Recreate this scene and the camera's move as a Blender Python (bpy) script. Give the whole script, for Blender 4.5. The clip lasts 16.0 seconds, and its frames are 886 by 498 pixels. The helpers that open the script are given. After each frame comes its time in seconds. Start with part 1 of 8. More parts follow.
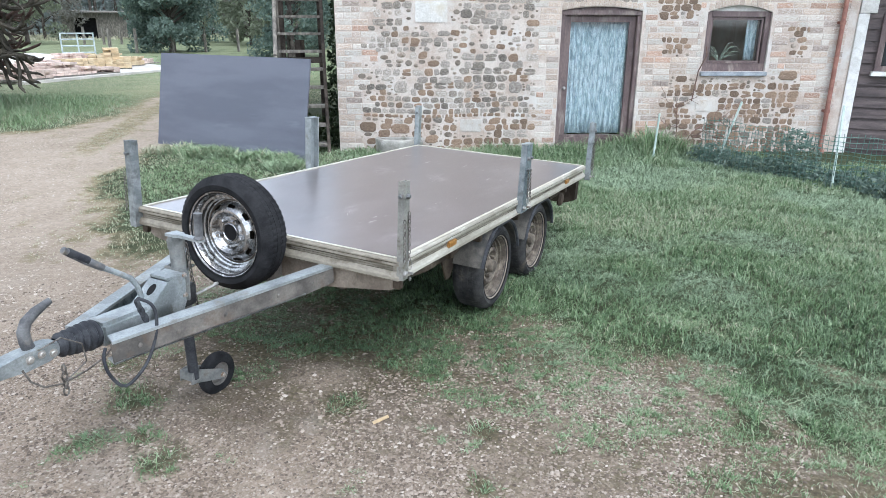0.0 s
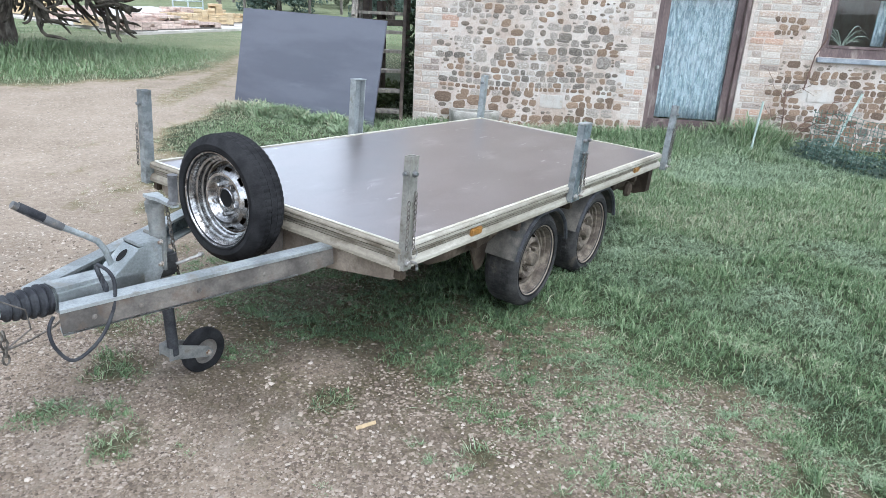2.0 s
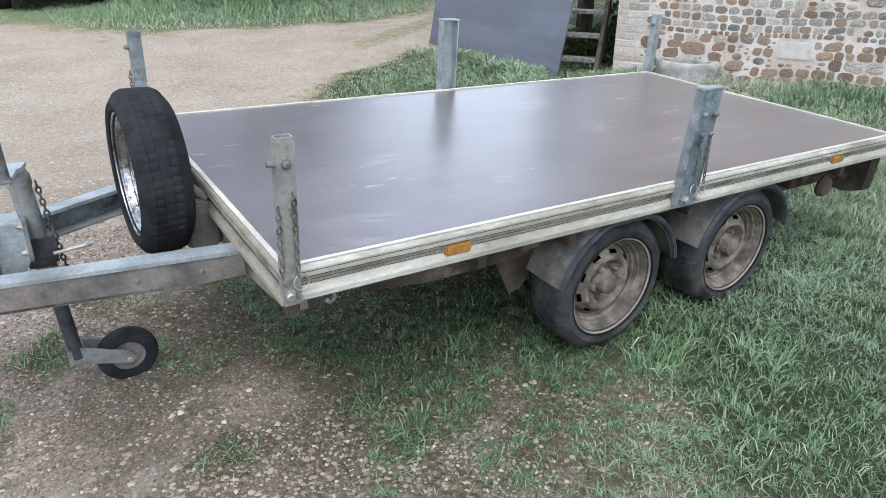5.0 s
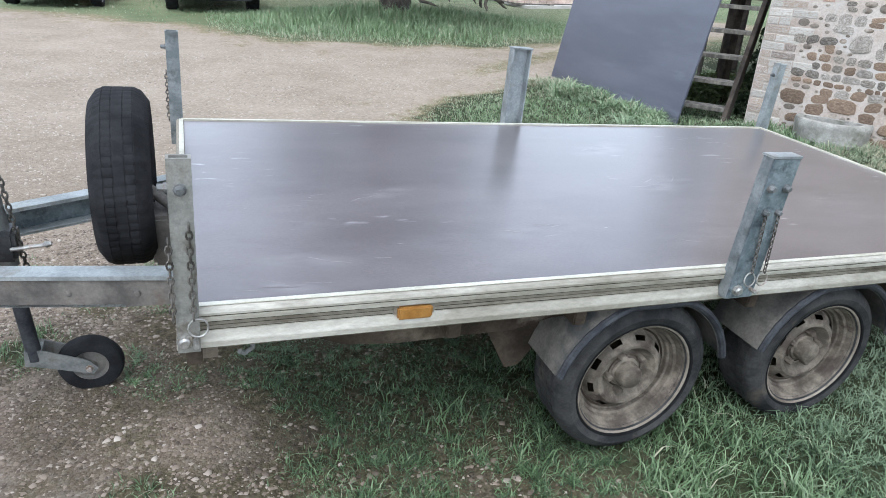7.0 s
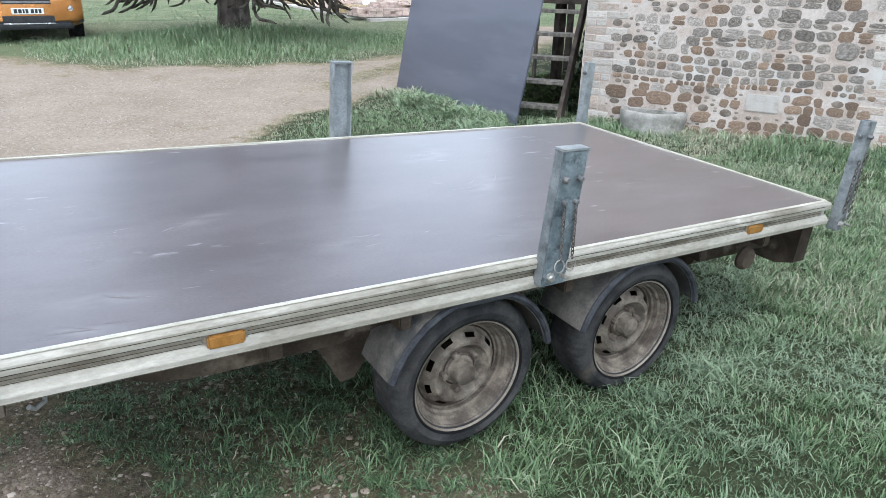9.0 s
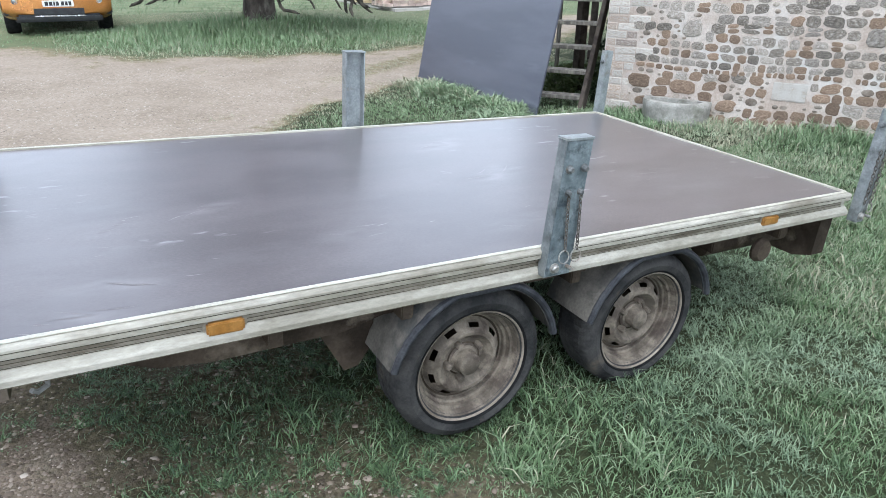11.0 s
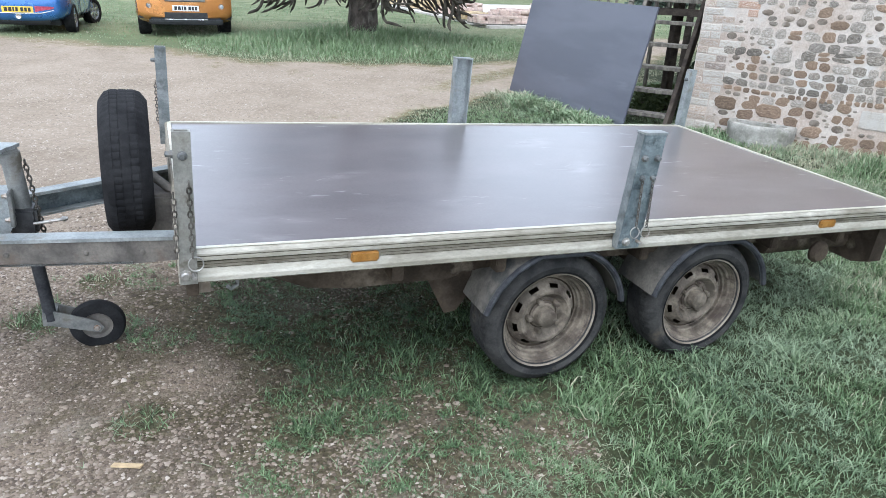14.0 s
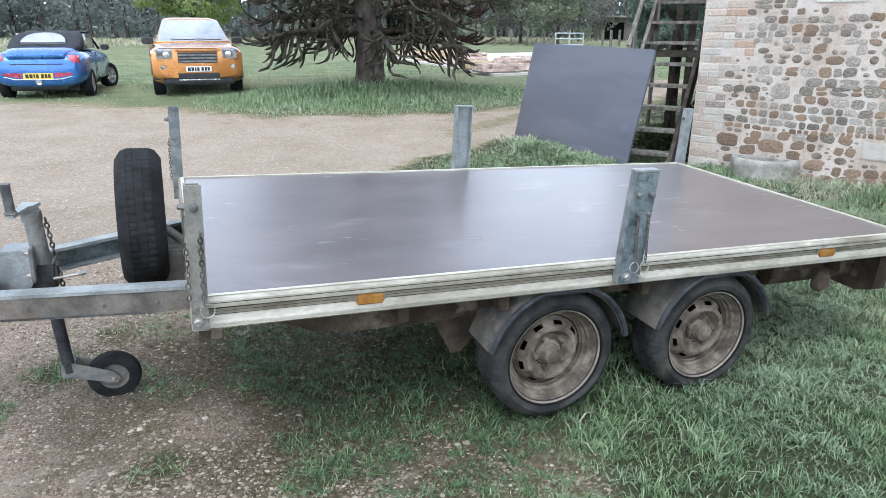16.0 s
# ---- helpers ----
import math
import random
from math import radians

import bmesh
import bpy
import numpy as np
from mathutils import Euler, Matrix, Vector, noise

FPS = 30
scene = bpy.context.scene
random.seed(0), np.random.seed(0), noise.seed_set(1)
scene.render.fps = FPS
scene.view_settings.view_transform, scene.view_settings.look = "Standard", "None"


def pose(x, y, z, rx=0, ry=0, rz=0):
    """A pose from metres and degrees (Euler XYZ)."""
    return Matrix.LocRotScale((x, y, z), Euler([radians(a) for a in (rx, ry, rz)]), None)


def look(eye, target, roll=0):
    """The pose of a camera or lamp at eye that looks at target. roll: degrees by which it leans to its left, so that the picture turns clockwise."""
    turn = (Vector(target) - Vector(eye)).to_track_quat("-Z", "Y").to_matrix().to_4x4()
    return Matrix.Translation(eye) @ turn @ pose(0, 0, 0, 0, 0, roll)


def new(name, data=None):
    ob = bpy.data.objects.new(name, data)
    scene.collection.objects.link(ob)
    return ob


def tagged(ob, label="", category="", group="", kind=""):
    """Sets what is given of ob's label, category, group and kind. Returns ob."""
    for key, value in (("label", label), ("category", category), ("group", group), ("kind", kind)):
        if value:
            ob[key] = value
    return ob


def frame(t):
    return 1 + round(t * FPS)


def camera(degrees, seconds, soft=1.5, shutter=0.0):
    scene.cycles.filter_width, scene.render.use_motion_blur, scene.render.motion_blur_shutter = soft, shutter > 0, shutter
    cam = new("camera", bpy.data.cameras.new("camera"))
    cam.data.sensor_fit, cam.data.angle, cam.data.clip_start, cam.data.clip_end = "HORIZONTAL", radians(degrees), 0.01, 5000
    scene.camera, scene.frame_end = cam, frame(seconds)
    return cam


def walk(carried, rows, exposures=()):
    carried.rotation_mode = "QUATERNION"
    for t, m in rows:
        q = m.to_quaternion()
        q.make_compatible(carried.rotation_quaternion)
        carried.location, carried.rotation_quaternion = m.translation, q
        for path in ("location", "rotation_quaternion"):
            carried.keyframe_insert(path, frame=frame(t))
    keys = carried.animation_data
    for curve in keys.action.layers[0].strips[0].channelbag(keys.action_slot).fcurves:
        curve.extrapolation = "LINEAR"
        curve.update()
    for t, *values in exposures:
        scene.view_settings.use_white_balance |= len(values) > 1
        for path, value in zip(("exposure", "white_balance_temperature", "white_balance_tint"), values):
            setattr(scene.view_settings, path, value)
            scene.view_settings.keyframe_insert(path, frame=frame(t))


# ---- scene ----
# The trailer stands a little nose-up; its own frame is turned into the world's by TRAILER.
UP = Vector((-0.045, 0.03, 1.0)).normalized()
PIVOT = Vector((1.58, 0.0, 0.0))
TRAILER = Matrix.Translation(PIVOT) @ UP.rotation_difference(Vector((0, 0, 1))).to_matrix().to_4x4() @ Matrix.Translation(-PIVOT)

cam = camera(66.7, 16.0, soft=0.5)
# seconds, eye, target, roll, in the trailer's frame
PATH = [
    (0, (-2.407, -1.342, 1.540), (-0.678, -0.520, 0.959), 3.1),
    (0.5, (-2.356, -1.379, 1.535), (-0.666, -0.484, 0.948), 2.9),
    (1, (-2.283, -1.432, 1.528), (-0.603, -0.533, 0.918), 4.2),
    (1.5, (-2.141, -1.437, 1.515), (-0.542, -0.446, 0.835), 2.8),
    (2, (-1.895, -1.406, 1.493), (-0.316, -0.379, 0.821), 5.9),
    (2.5, (-1.664, -1.414, 1.493), (-0.178, -0.282, 0.777), 3.2),
    (3, (-1.380, -1.493, 1.484), (0.019, -0.277, 0.733), 5.8),
    (3.2, (-1.292, -1.503, 1.490), (0.046, -0.235, 0.716), 3.6),
    (5.3, (-0.412, -1.397, 1.424), (0.529, 0.144, 0.564), 4.1),
    (5.5, (-0.347, -1.366, 1.414), (0.538, 0.241, 0.617), 3.9),
    (6, (-0.175, -1.280, 1.402), (0.620, 0.363, 0.583), 5.4),
    (6.5, (-0.087, -1.289, 1.404), (0.632, 0.387, 0.584), 5.8),
    (7, (0.018, -1.328, 1.414), (0.708, 0.357, 0.587), 6.5),
    (7.5, (0.097, -1.373, 1.403), (0.783, 0.285, 0.521), 5.5),
    (8, (0.137, -1.393, 1.424), (1.004, 0.212, 0.604), 4.9),
    (8.5, (0.164, -1.403, 1.444), (1.145, 0.153, 0.660), 4.3),
    (8.7, (0.160, -1.405, 1.432), (1.179, 0.136, 0.667), 4.6),
    (10.8, (0.245, -1.424, 1.432), (1.235, 0.137, 0.669), 4.2),
    (11, (0.224, -1.438, 1.431), (1.173, 0.134, 0.638), 4.0),
    (11.5, (0.154, -1.427, 1.423), (0.880, 0.245, 0.600), 2.8),
    (12, (0.033, -1.438, 1.426), (0.712, 0.248, 0.591), 4.1),
    (12.5, (-0.088, -1.488, 1.421), (0.553, 0.211, 0.585), 4.4),
    (13, (-0.143, -1.557, 1.432), (0.484, 0.162, 0.624), 4.4),
    (13.5, (-0.099, -1.702, 1.428), (0.591, 0.024, 0.689), 5.3),
    (14, (-0.057, -1.832, 1.438), (0.702, -0.147, 0.671), 5.8),
    (14.5, (-0.041, -1.886, 1.448), (0.743, -0.180, 0.759), 4.4),
    (15, (-0.045, -1.902, 1.443), (0.704, -0.174, 0.770), 4.5),
    (15.5, (-0.053, -1.906, 1.448), (0.589, -0.143, 0.755), 2.7),
    (16, (-0.050, -1.910, 1.451), (0.680, -0.163, 0.808), 3.3),
]
walk(cam, [(t, TRAILER @ look(e, g, r)) for t, e, g, r in PATH], [(0.0, 1.64, 5750, 8), (3.2, 1.60, 5750, 8), (6.0, 1.50, 5750, 8), (8.5, 1.48, 5750, 8), (11.0, 1.52, 5750, 8), (14.0, 1.56, 5750, 8), (16.0, 1.54, 5750, 8)])

# ---------------------------------------------------------------- sky and light
SUN_ELEVATION, SUN_AZIMUTH = radians(62), radians(215)
world = bpy.data.worlds.new("overcast_sky")
scene.world = world
world.use_nodes = True
wn = world.node_tree
wn.nodes.clear()
sky = wn.nodes.new("ShaderNodeTexSky")
sky.sky_type, sky.sun_disc = "NISHITA", False
sky.sun_elevation, sky.sun_rotation = SUN_ELEVATION, SUN_AZIMUTH
sky.air_density, sky.dust_density, sky.ozone_density = 1.0, 1.5, 1.5
veil = wn.nodes.new("ShaderNodeHueSaturation")
veil.inputs["Saturation"].default_value = 0.24
back = wn.nodes.new("ShaderNodeBackground")
back.inputs["Strength"].default_value = 0.15
wout = wn.nodes.new("ShaderNodeOutputWorld")
wn.links.new(sky.outputs[0], veil.inputs["Color"])
wn.links.new(veil.outputs[0], back.inputs["Color"])
wn.links.new(back.outputs[0], wout.inputs[0])

sun = new("sun", bpy.data.lights.new("sun", "SUN"))
sun.data.energy, sun.data.angle, sun.data.color = 0.5, radians(40), (1.0, 0.98, 0.95)
sun.matrix_world = look((0, 0, 30), (-30 * math.sin(SUN_AZIMUTH) / math.tan(SUN_ELEVATION), -30 * math.cos(SUN_AZIMUTH) / math.tan(SUN_ELEVATION), 0))


# ---------------------------------------------------------------- materials
def material(name, dark, light, rough=0.7, metal=0.0, scale=8.0, fine=90.0, bump=0.15, spots=None, spot_amount=0.0, spot_scale=5.0,
             by_object=0.0, by_island=0.0, coat=0.0, rough_spread=0.15, stretch=(1, 1, 1), edge=(0.4, 0.6), distance=0.01):
    """A surface that wanders between two colours at two scales, with stains of a third colour and fine relief."""
    m = bpy.data.materials.new(name)
    m.use_nodes = True
    n, l = m.node_tree.nodes, m.node_tree.links
    p = n["Principled BSDF"]
    co = n.new("ShaderNodeTexCoord")
    mp = n.new("ShaderNodeMapping")
    mp.inputs["Scale"].default_value = stretch
    l.new(co.outputs["Object"], mp.inputs[0])
    info = n.new("ShaderNodeObjectInfo")
    shift = n.new("ShaderNodeVectorMath")
    shift.operation = "MULTIPLY_ADD"
    comb = n.new("ShaderNodeCombineXYZ")
    for k in range(3):
        l.new(info.outputs["Random"], comb.inputs[k])
    l.new(comb.outputs[0], shift.inputs[0])
    shift.inputs[1].default_value = (17.3, 9.1, 5.7)
    l.new(mp.outputs[0], shift.inputs[2])

    def noise_at(s, detail=6.0, r=0.6):
        t = n.new("ShaderNodeTexNoise")
        t.inputs["Scale"].default_value, t.inputs["Detail"].default_value, t.inputs["Roughness"].default_value = s, detail, r
        l.new(shift.outputs[0], t.inputs["Vector"])
        return t.outputs["Fac"]

    def spread(sock, lo, hi):
        r = n.new("ShaderNodeMapRange")
        r.inputs["From Min"].default_value, r.inputs["From Max"].default_value = lo, hi
        l.new(sock, r.inputs["Value"])
        return r.outputs[0]

    def mixed(fac, a, b, kind="MIX"):
        x = n.new("ShaderNodeMix")
        x.data_type, x.blend_type = "RGBA", kind
        for sock, v in ((x.inputs["Factor"], fac), (x.inputs["A"], a), (x.inputs["B"], b)):
            if isinstance(v, (int, float)):
                sock.default_value = v
            elif isinstance(v, tuple):
                sock.default_value = (*v, 1)
            else:
                l.new(v, sock)
        return x.outputs["Result"]

    big, small = noise_at(scale), noise_at(fine, 4.0, 0.7)
    col = mixed(spread(big, *edge), dark, light)
    col = mixed(0.35, col, mixed(spread(small, 0.3, 0.7), (0.25, 0.25, 0.25), (0.8, 0.8, 0.8)), "OVERLAY")
    if spots:
        patch = noise_at(spot_scale, 8.0, 0.65)
        col = mixed(spread(patch, 0.62 - 0.25 * spot_amount, 0.78 - 0.25 * spot_amount), col, spots)
    for amount, sock in ((by_object, info.outputs["Random"]), (by_island, None)):
        if amount:
            if sock is None:
                sock = n.new("ShaderNodeNewGeometry").outputs["Random Per Island"]
            hsv = n.new("ShaderNodeHueSaturation")
            r = n.new("ShaderNodeMapRange")
            r.inputs["To Min"].default_value, r.inputs["To Max"].default_value = 1 - amount, 1 + amount
            l.new(sock, r.inputs["Value"])
            l.new(r.outputs[0], hsv.inputs["Value"])
            l.new(col, hsv.inputs["Color"])
            col = hsv.outputs[0]
    l.new(col, p.inputs["Base Color"])
    rr = n.new("ShaderNodeMapRange")
    rr.inputs["To Min"].default_value, rr.inputs["To Max"].default_value = max(0.02, rough - rough_spread), min(1, rough + rough_spread)
    l.new(big, rr.inputs["Value"])
    l.new(rr.outputs[0], p.inputs["Roughness"])
    p.inputs["Metallic"].default_value = metal
    p.inputs["Coat Weight"].default_value = coat
    if bump:
        b = n.new("ShaderNodeBump")
        b.inputs["Strength"].default_value, b.inputs["Distance"].default_value = bump, distance
        l.new(small, b.inputs["Height"])
        l.new(b.outputs[0], p.inputs["Normal"])
    return m


M = {}
M["galvanised"] = material("galvanised_steel", (0.235, 0.255, 0.255), (0.37, 0.395, 0.395), 0.5, 0.55, 9, 120, 0.1, (0.22, 0.19, 0.14), 0.25, 7)
M["galv_dirty"] = material("dirty_galvanised_steel", (0.13, 0.134, 0.127), (0.26, 0.262, 0.248), 0.65, 0.35, 9, 120, 0.15, (0.135, 0.118, 0.09), 0.4, 9)
M["galv_post"] = material("aged_galvanised_post", (0.15, 0.165, 0.165), (0.27, 0.285, 0.28), 0.55, 0.4, 11, 110, 0.14, (0.085, 0.09, 0.085), 0.4, 13)
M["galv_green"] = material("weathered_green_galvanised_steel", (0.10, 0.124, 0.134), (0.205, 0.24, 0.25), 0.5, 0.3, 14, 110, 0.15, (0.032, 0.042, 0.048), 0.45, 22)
M["rail"] = material("weathered_aluminium_rail", (0.29, 0.268, 0.215), (0.46, 0.435, 0.37), 0.55, 0.2, 6, 100, 0.08, (0.17, 0.15, 0.11), 0.35, 8, stretch=(0.35, 1, 1))
# clamp steel: the shadow round the jockey tube is in its colour
M["dark_steel"] = material("shadow_darkened_steel", (0.03, 0.031, 0.033), (0.085, 0.085, 0.085), 0.5, 0.4, 12, 120, 0.1, (0.12, 0.09, 0.06), 0.25, 12)
M["bolt"] = material("dull_grey_bolt", (0.10, 0.105, 0.105), (0.22, 0.225, 0.22), 0.55, 0.5, 20, 150, 0.1, (0.12, 0.08, 0.05), 0.3, 20)
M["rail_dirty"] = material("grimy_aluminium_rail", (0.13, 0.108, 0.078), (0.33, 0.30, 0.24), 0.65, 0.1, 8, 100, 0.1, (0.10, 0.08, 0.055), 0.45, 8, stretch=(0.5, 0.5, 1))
M["beam_dust"] = material("dust_coated_beam", (0.14, 0.112, 0.083), (0.25, 0.21, 0.165), 0.85, 0.0, 6, 110, 0.12, (0.09, 0.07, 0.05), 0.3, 8)
M["rail_top"] = material("pale_aluminium_top", (0.48, 0.455, 0.37), (0.62, 0.60, 0.51), 0.45, 0.25, 6, 100, 0.05, (0.40, 0.37, 0.27), 0.2, 9)
M["groove"] = material("dark_brown_groove", (0.045, 0.04, 0.028), (0.13, 0.115, 0.08), 0.85, 0.0, 7, 100, 0.1)
M["deck"] = material("brown_film_faced_plywood", (0.076, 0.060, 0.060), (0.113, 0.093, 0.093), 0.35, 0.0, 3, 140, 0.03, (0.125, 0.108, 0.11), 0.3, 1.6, rough_spread=0.10, stretch=(0.6, 1.3, 1))
dp = M["deck"].node_tree.nodes["Principled BSDF"]
dn, dl = M["deck"].node_tree.nodes, M["deck"].node_tree.links
streaks = []
for sc, st, lo, hi in ((1.9, (1, 1, 1), 0.56, 0.64), (9.0, (1.0, 3.2, 1), 0.60, 0.74)):
    dm, dt, dr = dn.new("ShaderNodeMapping"), dn.new("ShaderNodeTexNoise"), dn.new("ShaderNodeMapRange")
    dm.inputs["Scale"].default_value, dm.inputs["Rotation"].default_value = st, (0, 0, 0.35)
    dt.inputs["Scale"].default_value, dt.inputs["Detail"].default_value = sc, 5.0
    dr.inputs["From Min"].default_value, dr.inputs["From Max"].default_value = lo, hi
    dl.new(dn["Texture Coordinate"].outputs["Object"], dm.inputs[0])
    dl.new(dm.outputs[0], dt.inputs["Vector"])
    dl.new(dt.outputs["Fac"], dr.inputs["Value"])
    streaks.append(dr.outputs[0])
both, scuff = dn.new("ShaderNodeMath"), dn.new("ShaderNodeMix")
both.operation, scuff.data_type = "MULTIPLY", "RGBA"
dl.new(streaks[0], both.inputs[0])
dl.new(streaks[1], both.inputs[1])
dl.new(both.outputs[0], scuff.inputs["Factor"])
dl.new(dp.inputs["Base Color"].links[0].from_socket, scuff.inputs["A"])
scuff.inputs["B"].default_value = (0.34, 0.32, 0.32, 1)
rubbed = scuff.outputs["Result"]
grain_map, grain_tex, grain_fac = dn.new("ShaderNodeMapping"), dn.new("ShaderNodeTexNoise"), dn.new("ShaderNodeMapRange")
grain_map.inputs["Scale"].default_value, grain_map.inputs["Rotation"].default_value = (4, 11, 1), (0, 0, -0.4)
grain_tex.inputs["Scale"].default_value, grain_tex.inputs["Detail"].default_value = 1.6, 4.0
grain_fac.inputs["From Min"].default_value, grain_fac.inputs["From Max"].default_value = 0.36, 0.70
dl.new(dn["Texture Coordinate"].outputs["Object"], grain_map.inputs[0])
dl.new(grain_map.outputs[0], grain_tex.inputs["Vector"])
dl.new(grain_tex.outputs["Fac"], grain_fac.inputs["Value"])
for cx, cy, rx, ry, turn, amount in ((0.61, 0.66, 0.11, 0.035, 0.45, 0.50), (0.32, 0.57, 0.10, 0.03, 0.3, 0.31), (0.28, 0.44, 0.08, 0.025, -0.2, 0.31), (0.29, 0.20, 0.12, 0.035, -0.15, 0.37), (0.20, 0.07, 0.12, 0.03, -0.35, 0.43), (1.75, 0.70, 0.20, 0.07, 0.6, 0.37), (1.73, 1.15, 0.18, 0.07, 0.5, 0.34), (0.97, 0.31, 0.14, 0.05, 0.1, 0.28), (0.99, 1.42, 0.10, 0.05, 0.2, 0.22), (1.6, 0.22, 0.25, 0.06, 0.1, 0.22), (2.4, 0.5, 0.25, 0.10, 0.3, 0.19)):
    place, size, fade, mask, blend = dn.new("ShaderNodeMapping"), dn.new("ShaderNodeVectorMath"), dn.new("ShaderNodeMapRange"), dn.new("ShaderNodeMath"), dn.new("ShaderNodeMix")
    place.vector_type = "TEXTURE"
    place.inputs["Location"].default_value, place.inputs["Rotation"].default_value, place.inputs["Scale"].default_value = (cx, cy, 0.66), (0, 0, turn), (rx, ry, 1.0)
    size.operation, mask.operation, blend.data_type = "LENGTH", "MULTIPLY", "RGBA"
    fade.inputs["From Min"].default_value, fade.inputs["From Max"].default_value, fade.inputs["To Min"].default_value, fade.inputs["To Max"].default_value = 0.2, 1.3, amount, 0.0
    dl.new(dn["Texture Coordinate"].outputs["Object"], place.inputs[0])
    dl.new(place.outputs[0], size.inputs[0])
    dl.new(size.outputs["Value"], fade.inputs["Value"])
    dl.new(fade.outputs[0], mask.inputs[0])
    dl.new(grain_fac.outputs[0], mask.inputs[1])
    dl.new(mask.outputs[0], blend.inputs["Factor"])
    dl.new(rubbed, blend.inputs["A"])
    blend.inputs["B"].default_value = (0.33, 0.31, 0.305, 1)
    rubbed = blend.outputs["Result"]
dl.new(rubbed, dp.inputs["Base Color"])
dp.inputs["Coat Weight"].default_value, dp.inputs["Coat Roughness"].default_value, dp.inputs["Coat IOR"].default_value = 1.0, 0.27, 1.7
M["tyre"] = material("black_tyre_rubber", (0.010, 0.010, 0.011), (0.022, 0.022, 0.023), 0.8, 0.0, 12, 150, 0.2)
M["tyre_dusty"] = material("dusty_tyre_rubber", (0.020, 0.020, 0.020), (0.052, 0.050, 0.047), 0.85, 0.0, 10, 150, 0.25, (0.11, 0.09, 0.068), 0.15, 8)
M["rim_dusty"] = material("mud_caked_steel_rim", (0.086, 0.070, 0.052), (0.215, 0.18, 0.138), 0.8, 0.1, 14, 120, 0.25, (0.055, 0.040, 0.03), 0.5, 13)
M["rim_chrome"] = material("pitted_silver_rim", (0.28, 0.275, 0.27), (0.50, 0.50, 0.495), 0.24, 0.95, 22, 140, 0.08, (0.06, 0.05, 0.042), 0.4, 26)
# mud brown taken darker: the shade below the deck is in it
M["underbody"] = material("shaded_mud_brown_chassis", (0.028, 0.021, 0.015), (0.07, 0.054, 0.039), 0.85, 0.0, 7, 90, 0.2, (0.19, 0.157, 0.118), 0.2, 6)
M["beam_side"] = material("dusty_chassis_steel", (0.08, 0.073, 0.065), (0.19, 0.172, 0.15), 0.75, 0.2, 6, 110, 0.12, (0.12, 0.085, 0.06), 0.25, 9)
M["mudguard"] = material("dusty_mudguard", (0.058, 0.054, 0.048), (0.13, 0.118, 0.10), 0.75, 0.05, 8, 110, 0.12, (0.04, 0.044, 0.046), 0.4, 6)
# black that paints the shade inside holes, gaps and the shed doorway
M["gap_shade"] = material("black_gap_shade", (0.006, 0.006, 0.006), (0.012, 0.012, 0.012), 0.9)
M["rubber"] = material("black_rubber", (0.025, 0.026, 0.03), (0.05, 0.052, 0.056), 0.55, 0.0, 15, 120, 0.1)
M["grey_handle"] = material("worn_grey_plastic", (0.05, 0.05, 0.052), (0.13, 0.13, 0.13), 0.6, 0.0, 16, 120, 0.15, (0.22, 0.19, 0.15), 0.25, 14)
M["steel"] = material("worn_steel", (0.28, 0.27, 0.25), (0.5, 0.48, 0.44), 0.45, 0.7, 20, 150, 0.1, (0.2, 0.12, 0.07), 0.35, 20)
M["chain"] = material("rusty_chain", (0.06, 0.053, 0.045), (0.17, 0.155, 0.135), 0.6, 0.6, 40, 150, 0.1)
M["orange"] = material("orange_lens", (0.24, 0.11, 0.022), (0.31, 0.155, 0.04), 0.35, 0.0, 20, 120, 0.05)
M["mortar"] = material("lime_mortar", (0.40, 0.325, 0.268), (0.51, 0.45, 0.395), 0.92, 0.0, 3.5, 60, 0.25, (0.54, 0.52, 0.485), 0.4, 2.0, distance=0.009)
M["limewash"] = material("old_limewash", (0.47, 0.45, 0.41), (0.58, 0.56, 0.52), 0.9, 0.0, 3, 45, 0.4, (0.5, 0.45, 0.36), 0.3, 4)
M["brick"] = material("pale_pink_brick", (0.345, 0.262, 0.20), (0.455, 0.37, 0.30), 0.9, 0.0, 9, 70, 0.4, (0.51, 0.465, 0.41), 0.6, 7, by_object=0.16)
M["brick_buff"] = material("whitened_buff_brick", (0.37, 0.315, 0.255), (0.48, 0.43, 0.37), 0.9, 0.0, 9, 70, 0.4, (0.52, 0.49, 0.445), 0.8, 6, by_object=0.14)
M["brick_grey"] = material("sooty_pinkish_brick", (0.26, 0.205, 0.17), (0.37, 0.30, 0.25), 0.9, 0.0, 9, 70, 0.4, (0.52, 0.48, 0.43), 0.55, 8, by_object=0.25)
M["brick_red"] = material("orange_red_brick", (0.32, 0.19, 0.13), (0.43, 0.29, 0.21), 0.9, 0.0, 8, 70, 0.4, (0.58, 0.50, 0.43), 0.55, 9, by_object=0.2)
M["stone_brown"] = material("brown_carstone", (0.145, 0.098, 0.067), (0.255, 0.182, 0.125), 0.9, 0.0, 9, 60, 0.4, (0.36, 0.29, 0.22), 0.2, 9, by_object=0.34)
M["stone_grey"] = material("grey_fieldstone", (0.118, 0.099, 0.080), (0.25, 0.218, 0.18), 0.9, 0.0, 7, 60, 0.4, (0.42, 0.385, 0.34), 0.4, 5, by_object=0.36)
M["stone_pale"] = material("limewashed_fieldstone", (0.19, 0.165, 0.138), (0.34, 0.30, 0.255), 0.92, 0.0, 8, 60, 0.6, (0.46, 0.42, 0.375), 0.5, 6, by_object=0.26)
